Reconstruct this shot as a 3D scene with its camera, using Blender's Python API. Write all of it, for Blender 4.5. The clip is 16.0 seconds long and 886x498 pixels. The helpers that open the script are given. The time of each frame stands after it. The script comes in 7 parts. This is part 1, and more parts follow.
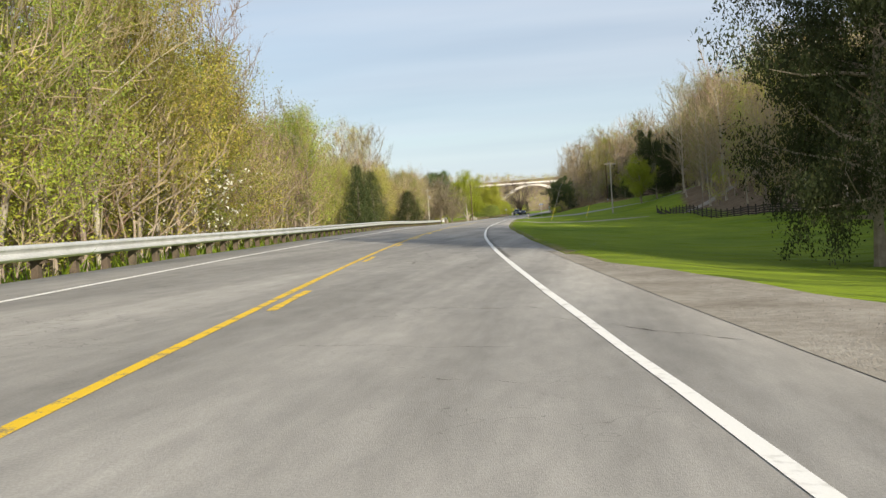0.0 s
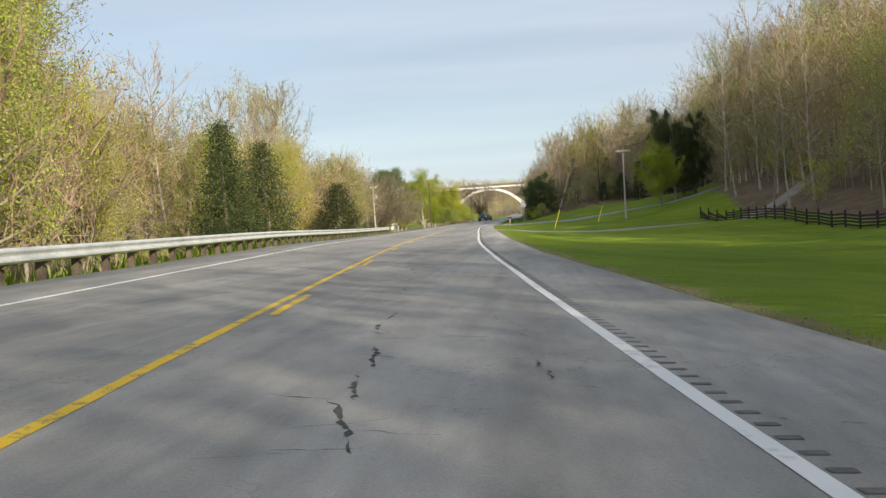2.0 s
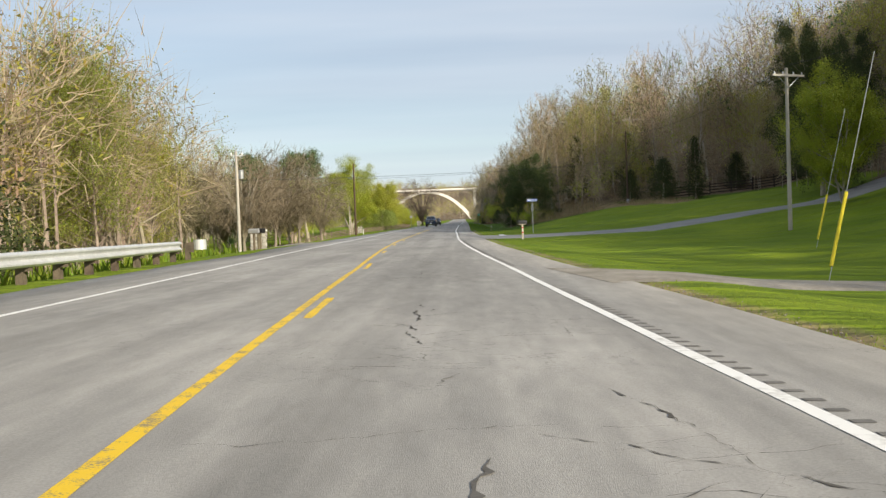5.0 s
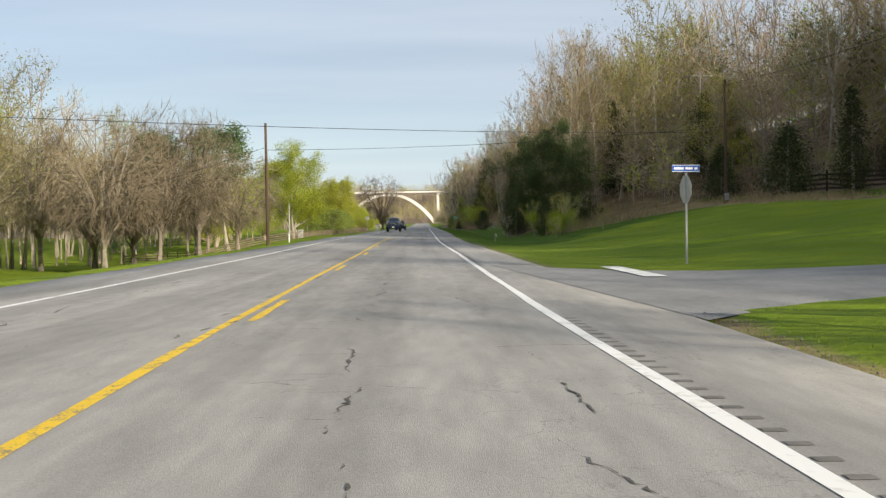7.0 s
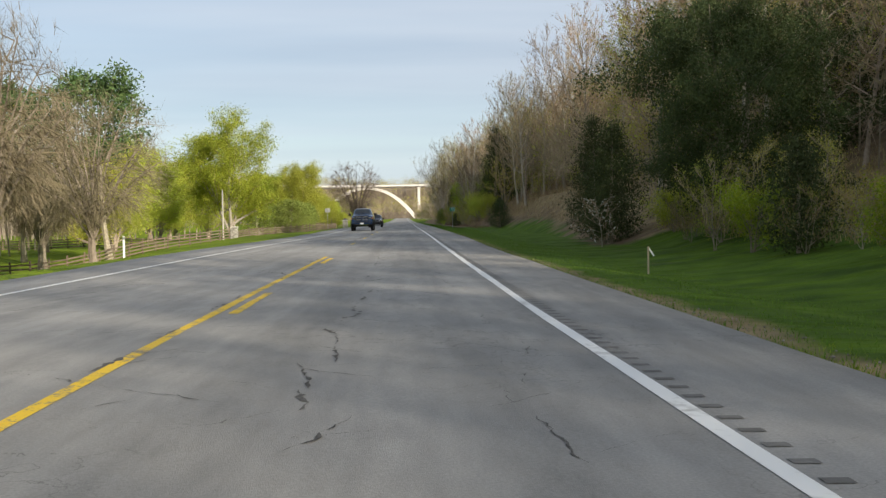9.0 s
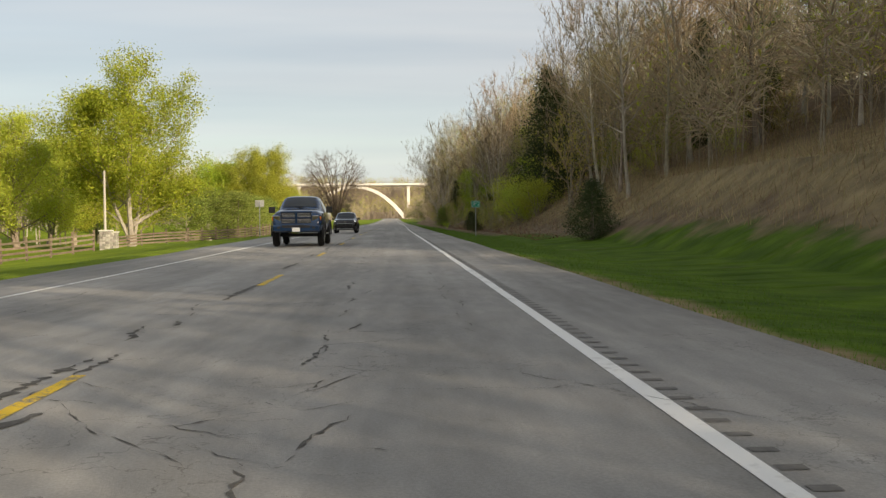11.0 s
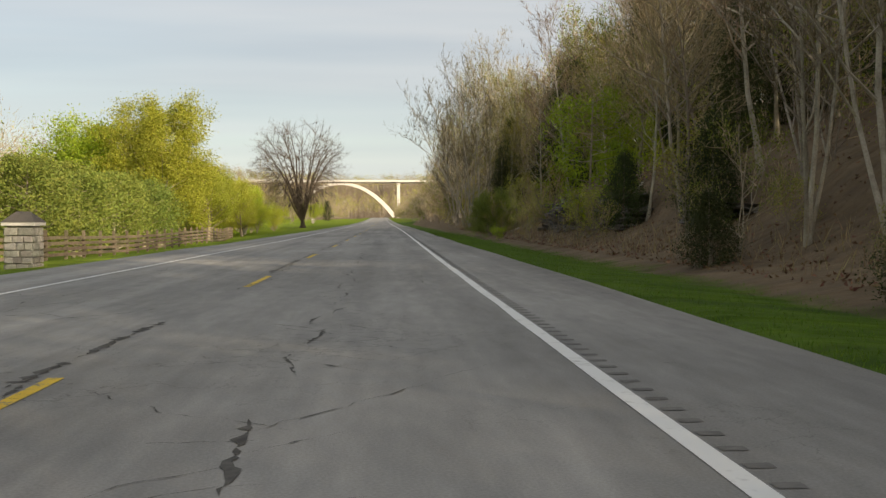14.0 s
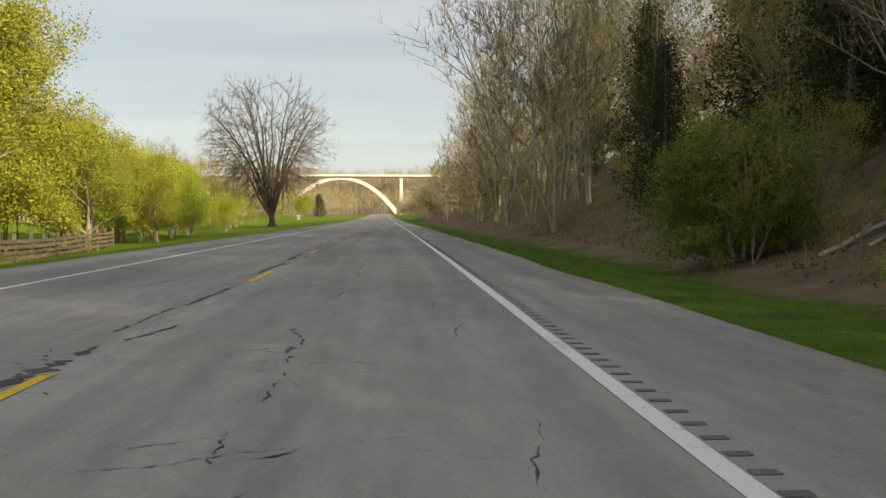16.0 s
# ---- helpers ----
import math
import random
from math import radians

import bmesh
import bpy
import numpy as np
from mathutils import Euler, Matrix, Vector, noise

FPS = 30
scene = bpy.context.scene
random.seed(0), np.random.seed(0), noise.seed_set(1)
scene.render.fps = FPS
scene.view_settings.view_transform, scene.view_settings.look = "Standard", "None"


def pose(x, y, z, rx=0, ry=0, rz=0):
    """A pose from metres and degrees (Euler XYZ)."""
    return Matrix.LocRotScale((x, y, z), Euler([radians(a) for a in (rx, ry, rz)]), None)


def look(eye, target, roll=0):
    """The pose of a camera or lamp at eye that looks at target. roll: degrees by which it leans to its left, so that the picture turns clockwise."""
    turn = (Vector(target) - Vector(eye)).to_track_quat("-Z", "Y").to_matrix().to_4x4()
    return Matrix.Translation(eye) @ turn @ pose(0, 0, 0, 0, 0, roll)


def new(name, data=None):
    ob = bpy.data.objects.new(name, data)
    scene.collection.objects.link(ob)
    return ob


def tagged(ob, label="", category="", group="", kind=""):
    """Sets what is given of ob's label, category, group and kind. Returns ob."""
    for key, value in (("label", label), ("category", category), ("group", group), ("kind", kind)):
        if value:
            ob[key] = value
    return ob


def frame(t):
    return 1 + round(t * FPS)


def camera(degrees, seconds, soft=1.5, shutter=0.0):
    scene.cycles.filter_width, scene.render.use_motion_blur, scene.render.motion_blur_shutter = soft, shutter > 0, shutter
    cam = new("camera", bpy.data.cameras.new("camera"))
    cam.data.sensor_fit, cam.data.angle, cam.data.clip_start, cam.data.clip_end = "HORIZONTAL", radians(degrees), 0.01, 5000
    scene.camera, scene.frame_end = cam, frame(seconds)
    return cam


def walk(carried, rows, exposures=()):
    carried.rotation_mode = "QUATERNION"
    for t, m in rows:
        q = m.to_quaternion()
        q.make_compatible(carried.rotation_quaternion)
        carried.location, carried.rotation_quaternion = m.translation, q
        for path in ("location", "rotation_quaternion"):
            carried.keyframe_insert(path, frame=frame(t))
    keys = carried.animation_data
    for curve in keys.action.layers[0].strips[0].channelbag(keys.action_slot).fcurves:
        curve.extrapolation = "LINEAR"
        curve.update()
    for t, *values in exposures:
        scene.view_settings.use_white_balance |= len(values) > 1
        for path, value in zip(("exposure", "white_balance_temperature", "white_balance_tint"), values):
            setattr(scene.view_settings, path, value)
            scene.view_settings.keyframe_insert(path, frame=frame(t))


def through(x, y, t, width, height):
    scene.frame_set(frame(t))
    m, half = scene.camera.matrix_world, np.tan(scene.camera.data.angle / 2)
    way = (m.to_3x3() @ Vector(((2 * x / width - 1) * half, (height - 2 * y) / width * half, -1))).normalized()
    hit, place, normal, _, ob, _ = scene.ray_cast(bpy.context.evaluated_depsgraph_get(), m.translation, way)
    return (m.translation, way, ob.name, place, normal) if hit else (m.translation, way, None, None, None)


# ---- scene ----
# Seconds, x, y, z of the drive, heading (clockwise), tilt and lean in degrees
ROWS = [
    (0.0, 0.00, 0.00, 0.00, -7.98, -1.87, -3.91),
    (0.5, -1.68, 12.08, 0.00, -7.27, -1.83, -3.78),
    (1.0, -3.26, 24.18, 0.01, -6.68, -1.72, -3.87),
    (1.5, -4.75, 36.29, 0.01, -5.93, -1.76, -3.70),
    (2.0, -6.13, 48.41, 0.01, -5.21, -1.72, -3.64),
    (2.5, -7.43, 60.54, 0.01, -4.61, -1.71, -3.62),
    (3.0, -8.62, 72.68, 0.00, -4.11, -1.71, -3.65),
    (3.5, -9.71, 84.83, -0.00, -3.60, -1.66, -3.84),
    (4.0, -10.69, 97.00, -0.01, -2.92, -1.69, -3.97),
    (4.5, -11.55, 109.17, -0.03, -2.06, -1.67, -2.79),
    (5.0, -12.28, 121.34, -0.04, -1.28, -1.65, -2.17),
    (5.5, -12.90, 133.53, -0.05, -0.59, -1.62, -1.85),
    (6.0, -13.41, 145.72, -0.07, 0.07, -1.59, -1.68),
    (6.5, -13.82, 157.91, -0.08, 0.63, -1.55, -1.58),
    (7.0, -14.13, 170.11, -0.09, 1.08, -1.46, -0.98),
    (7.5, -14.37, 182.30, -0.09, 1.44, -1.44, -0.58),
    (8.0, -14.54, 194.50, -0.09, 1.86, -1.48, -0.64),
    (8.5, -14.65, 206.70, -0.09, 2.15, -1.63, -0.88),
    (9.0, -14.72, 218.90, -0.08, 2.28, -1.77, -0.91),
    (9.5, -14.76, 231.10, -0.06, 2.42, -1.76, -1.09),
    (10.0, -14.77, 243.30, -0.04, 2.61, -1.74, -1.08),
    (10.5, -14.76, 255.50, -0.02, 2.75, -1.74, -0.87),
    (11.0, -14.75, 267.70, 0.01, 2.97, -1.74, -0.38),
    (11.5, -14.73, 279.90, 0.04, 3.24, -1.76, 0.61),
    (12.0, -14.73, 292.10, 0.06, 3.20, -1.83, 0.44),
    (12.5, -14.73, 304.30, 0.08, 3.26, -1.93, 0.18),
    (13.0, -14.73, 316.50, 0.10, 3.43, -2.06, 0.13),
    (13.5, -14.73, 328.70, 0.11, 3.49, -1.94, 0.07),
    (14.0, -14.71, 340.90, 0.11, 3.64, -1.77, -0.02),
    (14.5, -14.67, 353.10, 0.10, 3.45, -1.91, 0.10),
    (15.0, -14.60, 365.30, 0.09, 3.45, -1.79, 0.34),
    (15.5, -14.49, 377.50, 0.07, 3.53, -1.87, 0.06),
    (16.0, -14.33, 389.70, 0.03, 3.51, -1.97, 0.08),
]
cam = camera(49.5, 16.0, soft=1.4)
walk(cam, [(t, pose(x, y, z, 90 + tilt, 0, -yaw) @ pose(0, 0, 0, 0, 0, lean)) for t, x, y, z, yaw, tilt, lean in ROWS],
     exposures=[(0.0, 0.5, 6200, 9), (9.2, 0.46, 6200, 9), (11.3, 0.48, 7100, 10), (16.0, 0.45, 7100, 10)])

# ---- light: low morning sun from behind, on the right, through thin cloud ----
SUN_AZ, SUN_EL = radians(136), radians(20.7)
to_sun = Vector((math.sin(SUN_AZ) * math.cos(SUN_EL), math.cos(SUN_AZ) * math.cos(SUN_EL), math.sin(SUN_EL)))
sun = new("sun", bpy.data.lights.new("sun", "SUN"))
sun.data.energy, sun.data.angle, sun.data.color = 5.0, radians(0.6), (1.0, 0.87, 0.68)
sun.matrix_world = look(to_sun * 200, (0, 0, 0))


def sky():
    w = bpy.data.worlds.new("sky")
    scene.world = w
    w.use_nodes = True
    nt = w.node_tree
    nt.nodes.clear()
    N = nt.nodes.new
    out, bg, tex = N("ShaderNodeOutputWorld"), N("ShaderNodeBackground"), N("ShaderNodeTexSky")
    tex.sky_type, tex.sun_disc, tex.sun_elevation, tex.sun_rotation = "NISHITA", False, SUN_EL, SUN_AZ
    tex.air_density, tex.dust_density = 1.0, 0.6
    coord, sep = N("ShaderNodeTexCoord"), N("ShaderNodeSeparateXYZ")
    nt.links.new(coord.outputs["Generated"], sep.inputs[0])
    # flat sheets of cloud: project the direction on a high plane
    zz = N("ShaderNodeMath"); zz.operation = "MAXIMUM"; zz.inputs[1].default_value = 0.0
    nt.links.new(sep.outputs[2], zz.inputs[0])
    za = N("ShaderNodeMath"); za.operation = "ADD"; za.inputs[1].default_value = 0.035
    nt.links.new(zz.outputs[0], za.inputs[0])
    comb = N("ShaderNodeCombineXYZ")
    for i, k in ((0, 0.35), (1, 1.0)):
        d = N("ShaderNodeMath"); d.operation = "DIVIDE"
        nt.links.new(sep.outputs[i], d.inputs[0]); nt.links.new(za.outputs[0], d.inputs[1])
        m = N("ShaderNodeMath"); m.operation = "MULTIPLY"; m.inputs[1].default_value = k
        nt.links.new(d.outputs[0], m.inputs[0]); nt.links.new(m.outputs[0], comb.inputs[i])
    noi = N("ShaderNodeTexNoise")
    noi.inputs["Scale"].default_value, noi.inputs["Detail"].default_value, noi.inputs["Roughness"].default_value = 0.26, 5.0, 0.5
    noi.inputs["Distortion"].default_value = 0.25
    nt.links.new(comb.outputs[0], noi.inputs["Vector"])
    ramp = N("ShaderNodeValToRGB")
    ramp.color_ramp.elements[0].position, ramp.color_ramp.elements[1].position = 0.22, 0.62
    nt.links.new(noi.outputs[0], ramp.inputs[0])
    # a clearer blue band low over the hills
    band = N("ShaderNodeMapRange")
    band.inputs["From Min"].default_value, band.inputs["From Max"].default_value = 0.04, 0.22
    band.inputs["To Min"].default_value, band.inputs["To Max"].default_value = 0.45, 1.0
    nt.links.new(sep.outputs[2], band.inputs["Value"])
    cov = N("ShaderNodeMath"); cov.operation = "MULTIPLY"
    nt.links.new(ramp.outputs[0], cov.inputs[0]); nt.links.new(band.outputs[0], cov.inputs[1])
    shade = N("ShaderNodeTexNoise")
    shade.inputs["Scale"].default_value, shade.inputs["Detail"].default_value = 0.45, 5.0
    nt.links.new(comb.outputs[0], shade.inputs["Vector"])
    cl = N("ShaderNodeValToRGB")
    cl.color_ramp.elements[0].position, cl.color_ramp.elements[1].position = 0.3, 0.7
    cl.color_ramp.elements[0].color, cl.color_ramp.elements[1].color = (4.3, 4.75, 5.5, 1), (6.8, 7.0, 7.3, 1)
    nt.links.new(shade.outputs[0], cl.inputs[0])
    mix = N("ShaderNodeMix"); mix.data_type = "RGBA"
    nt.links.new(cov.outputs[0], mix.inputs[0])
    nt.links.new(tex.outputs[0], mix.inputs[6]); nt.links.new(cl.outputs[0], mix.inputs[7])
    haze = N("ShaderNodeMapRange")
    haze.inputs["From Min"].default_value, haze.inputs["From Max"].default_value = 0.0, 0.13
    haze.inputs["To Min"].default_value, haze.inputs["To Max"].default_value = 0.8, 0.0
    nt.links.new(sep.outputs[2], haze.inputs["Value"])
    hz = N("ShaderNodeMix"); hz.data_type = "RGBA"; hz.inputs[7].default_value = (5.9, 6.6, 7.4, 1)
    nt.links.new(haze.outputs[0], hz.inputs[0]); nt.links.new(mix.outputs[2], hz.inputs[6])
    nt.links.new(hz.outputs[2], bg.inputs[0])
    bg.inputs[1].default_value = 0.087
    nt.links.new(bg.outputs[0], out.inputs[0])


sky()


# ---- materials ----
def material(name, base, dark=None, scale=3.0, rough=0.8, metal=0.0, bump=0.0, bump_scale=40.0, rnd=0.0, island=0.0, glow=None,
             through=0.0, spec=0.3, lo=0.35, hi=0.65, coat=0.0, stretch=None):
    """A procedural surface: two colours mixed by noise at two scales, varied from object to object and piece to piece."""
    m = bpy.data.materials.new(name)
    m.use_nodes = True
    nt = m.node_tree
    b, out = nt.nodes["Principled BSDF"], nt.nodes["Material Output"]
    N, link = nt.nodes.new, nt.links.new
    geo = N("ShaderNodeNewGeometry")
    pos = geo.outputs["Position"]
    if stretch:
        mp = N("ShaderNodeMapping"); mp.inputs["Scale"].default_value = stretch
        link(pos, mp.inputs[0]); pos = mp.outputs[0]
    n1 = N("ShaderNodeTexNoise"); n1.inputs["Scale"].default_value, n1.inputs["Detail"].default_value = scale, 6.0
    link(pos, n1.inputs["Vector"])
    n2 = N("ShaderNodeTexNoise"); n2.inputs["Scale"].default_value, n2.inputs["Detail"].default_value = scale * 9, 3.0
    link(pos, n2.inputs["Vector"])
    av = N("ShaderNodeMix"); av.inputs[0].default_value = 0.4
    link(n1.outputs[0], av.inputs[2]); link(n2.outputs[0], av.inputs[3])
    mr = N("ShaderNodeMapRange"); mr.inputs["From Min"].default_value, mr.inputs["From Max"].default_value = lo, hi
    link(av.outputs[0], mr.inputs["Value"])
    mix = N("ShaderNodeMix"); mix.data_type = "RGBA"
    dark = dark or tuple(c * 0.7 for c in base)
    mix.inputs[6].default_value, mix.inputs[7].default_value = (*dark, 1), (*base, 1)
    link(mr.outputs[0], mix.inputs[0])
    col = mix.outputs[2]
    for amount, kind in ((rnd, "ob"), (island, "is")):
        if amount:
            src = N("ShaderNodeObjectInfo").outputs["Random"] if kind == "ob" else geo.outputs["Random Per Island"]
            hsv = N("ShaderNodeHueSaturation")
            for sock, a, b0 in (("Hue", 0.5 - 0.045 * amount, 0.5 + 0.045 * amount), ("Value", 1 - 0.45 * amount, 1 + 0.45 * amount)):
                r = N("ShaderNodeMapRange"); r.inputs["To Min"].default_value, r.inputs["To Max"].default_value = a, b0
                s2 = src
                if sock == "Value":
                    k = N("ShaderNodeMath"); k.operation = "MULTIPLY"; k.inputs[1].default_value = 7.31
                    f = N("ShaderNodeMath"); f.operation = "FRACT"
                    link(src, k.inputs[0]); link(k.outputs[0], f.inputs[0]); s2 = f.outputs[0]
                link(s2, r.inputs["Value"]); link(r.outputs[0], hsv.inputs[sock])
            link(col, hsv.inputs["Color"]); col = hsv.outputs[0]
    link(col, b.inputs["Base Color"])
    b.inputs["Roughness"].default_value, b.inputs["Metallic"].default_value = rough, metal
    b.inputs["Specular IOR Level"].default_value, b.inputs["Coat Weight"].default_value = spec, coat
    if bump:
        nb = N("ShaderNodeTexNoise"); nb.inputs["Scale"].default_value, nb.inputs["Detail"].default_value = bump_scale, 4.0
        link(pos, nb.inputs["Vector"])
        bp = N("ShaderNodeBump"); bp.inputs["Strength"].default_value, bp.inputs["Distance"].default_value = bump, 0.02
        link(nb.outputs[0], bp.inputs["Height"]); link(bp.outputs[0], b.inputs["Normal"])
    if glow:
        b.inputs["Emission Color"].default_value, b.inputs["Emission Strength"].default_value = (*glow[:3], 1), glow[3]
    if through:
        tr = N("ShaderNodeBsdfTranslucent"); link(col, tr.inputs[0])
        mx = N("ShaderNodeMixShader"); mx.inputs[0].default_value = through
        link(b.outputs[0], mx.inputs[1]); link(tr.outputs[0], mx.inputs[2]); link(mx.outputs[0], out.inputs[0])
    return m


M = {}
M["bark"] = material("bark", (0.37, 0.315, 0.24), (0.19, 0.155, 0.115), 5, 0.95, bump=0.5, rnd=0.5)
M["pale_bark"] = material("pale_bark", (0.48, 0.435, 0.35), (0.24, 0.21, 0.165), 2.5, 0.9, bump=0.3, rnd=0.3)
M["yard_bark"] = material("yard_bark", (0.30, 0.255, 0.20), (0.15, 0.125, 0.095), 4, 0.95, bump=0.5, rnd=0.4)
M["yard_twig"] = material("yard_twig", (0.27, 0.225, 0.14), (0.175, 0.145, 0.09), 1.0, 0.95, rnd=0.4)
M["twig"] = material("twig", (0.43, 0.335, 0.205), (0.28, 0.215, 0.13), 1.0, 0.95, rnd=0.7, through=0.25)
M["pink_twig"] = material("pink_twig", (0.37, 0.25, 0.215), (0.26, 0.18, 0.14), 1.0, 0.95, rnd=0.4)
M["bud"] = material("bud", (0.42, 0.43, 0.07), (0.29, 0.30, 0.047), 0.8, 0.7, rnd=0.8, island=0.5, through=0.35)
M["spring_leaf"] = material("spring_leaf", (0.50, 0.53, 0.075), (0.36, 0.40, 0.05), 0.6, 0.65, rnd=0.35, island=0.4, through=0.42)
M["leaf"] = material("leaf", (0.44, 0.50, 0.05), (0.30, 0.36, 0.035), 0.6, 0.6, rnd=0.35, island=0.45, through=0.4)
M["lime_leaf"] = material("lime_leaf", (0.36, 0.44, 0.025), (0.20, 0.27, 0.018), 0.7, 0.6, rnd=0.2, island=0.4, through=0.35)
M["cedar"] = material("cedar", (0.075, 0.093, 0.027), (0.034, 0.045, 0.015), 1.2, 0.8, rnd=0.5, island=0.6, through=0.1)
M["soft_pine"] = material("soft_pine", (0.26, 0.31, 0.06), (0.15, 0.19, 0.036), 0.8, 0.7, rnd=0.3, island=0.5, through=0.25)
M["pine"] = material("pine", (0.10, 0.165, 0.05), (0.045, 0.085, 0.026), 1.2, 0.7, rnd=0.4, island=0.5, through=0.1)
M["blossom"] = material("blossom", (0.80, 0.78, 0.70), (0.6, 0.62, 0.5), 3, 0.7, island=0.2, through=0.3)
M["rail_metal"] = material("rail_metal", (0.68, 0.69, 0.68), (0.52, 0.53, 0.52), 1.2, 0.5, 0.35, bump=0.1)
M["post_wood"] = material("post_wood", (0.16, 0.125, 0.09), (0.07, 0.055, 0.04), 4, 0.9, bump=0.4, rnd=0.3)
M["dark_wood"] = material("dark_wood", (0.055, 0.042, 0.034), (0.022, 0.018, 0.016), 4, 0.85, bump=0.3, rnd=0.3)
M["fence_wood"] = material("fence_wood", (0.23, 0.18, 0.125), (0.12, 0.09, 0.065), 4, 0.9, bump=0.3, rnd=0.5)
M["raw_wood"] = material("raw_wood", (0.50, 0.41, 0.28), (0.38, 0.30, 0.2), 6, 0.8, bump=0.2, rnd=0.2)
M["grey_pole"] = material("grey_pole", (0.50, 0.46, 0.40), (0.33, 0.30, 0.26), 3, 0.9, bump=0.4, stretch=(1, 1, 0.1))
M["brown_pole"] = material("brown_pole", (0.13, 0.085, 0.055), (0.06, 0.04, 0.03), 3, 0.9, bump=0.4, stretch=(1, 1, 0.1))
M["concrete"] = material("concrete", (0.74, 0.71, 0.65), (0.63, 0.60, 0.54), 0.25, 0.85, bump=0.1)
M["stone"] = material("stone", (0.46, 0.43, 0.38), (0.26, 0.24, 0.21), 6, 0.9, bump=0.6, rnd=0.7)
M["mortar"] = material("mortar", (0.40, 0.37, 0.32), None, 8, 0.95, bump=0.3)
M["rock"] = material("rock", (0.165, 0.15, 0.13), (0.06, 0.056, 0.05), 1.6, 0.95, bump=0.8, bump_scale=12, island=0.7)
M["white_paint"] = material("white_paint", (0.78, 0.77, 0.73), (0.55, 0.54, 0.5), 2.0, 0.6)
M["black_metal"] = material("black_metal", (0.022, 0.022, 0.024), (0.014, 0.014, 0.015), 5, 0.4)
M["grey_metal"] = material("grey_metal", (0.42, 0.43, 0.43), (0.3, 0.31, 0.31), 3, 0.45, 0.6)
M["silver_paint"] = material("silver_paint", (0.36, 0.36, 0.36), (0.26, 0.26, 0.26), 4, 0.5, 0.2)
M["red"] = material("red", (0.50, 0.02, 0.025), None, 5, 0.5)
M["yellow_plastic"] = material("yellow_plastic", (0.75, 0.62, 0.03), None, 5, 0.5)
M["sign_blue"] = material("sign_blue", (0.03, 0.11, 0.46), (0.02, 0.09, 0.38), 3, 0.4)
M["sign_green"] = material("sign_green", (0.01, 0.32, 0.20), (0.008, 0.27, 0.16), 3, 0.4)
M["sign_white"] = material("sign_white", (0.82, 0.82, 0.80), None, 3, 0.4, lo=0.1, hi=0.3)
M["sign_back"] = material("sign_back", (0.55, 0.54, 0.50), (0.42, 0.41, 0.38), 4, 0.5, 0.4)
M["wire"] = material("wire", (0.03, 0.03, 0.032), None, 3, 0.6)
M["tyre"] = material("tyre", (0.018, 0.018, 0.018), None, 9, 0.85)
M["rim"] = material("rim", (0.07, 0.07, 0.075), None, 9, 0.3, 0.8)
M["chrome"] = material("chrome", (0.6, 0.6, 0.6), None, 9, 0.15, 1.0)
M["black_paint"] = material("black_paint", (0.006, 0.006, 0.007), None, 2, 0.12, 0.0, coat=0.7, spec=0.5)
M["navy_paint"] = material("navy_paint", (0.010, 0.032, 0.085), None, 2, 0.16, 0.1, coat=0.6, spec=0.45)
M["grey_twig"] = material("grey_twig", (0.12, 0.095, 0.072), (0.07, 0.056, 0.042), 1.0, 0.95)
M["car_glass"] = material("car_glass", (0.02, 0.024, 0.026), None, 2, 0.05, 0.0, spec=0.6)
M["headlight"] = material("headlight", (0.85, 0.85, 0.82), None, 2, 0.15, glow=(1, 0.97, 0.9, 1.2))
M["amber"] = material("amber", (0.7, 0.2, 0.02), None, 2, 0.3)
M["black_plastic"] = material("black_plastic", (0.02, 0.02, 0.021), None, 5, 0.6)
M["dry_grass"] = material("dry_grass", (0.42, 0.33, 0.18), (0.25, 0.185, 0.10), 0.6, 0.9, island=0.7, through=0.25)
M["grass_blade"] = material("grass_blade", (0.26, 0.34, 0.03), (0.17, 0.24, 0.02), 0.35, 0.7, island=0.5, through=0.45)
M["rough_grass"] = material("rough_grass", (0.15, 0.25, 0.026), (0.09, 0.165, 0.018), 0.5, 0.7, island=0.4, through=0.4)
M["roof"] = material("roof", (0.13, 0.115, 0.10), None, 3, 0.9)
M["siding"] = material("siding", (0.62, 0.60, 0.55), None, 1.2, 0.8)
M["window_glass"] = material("window_glass", (0.04, 0.05, 0.06), None, 2, 0.08, spec=0.6)


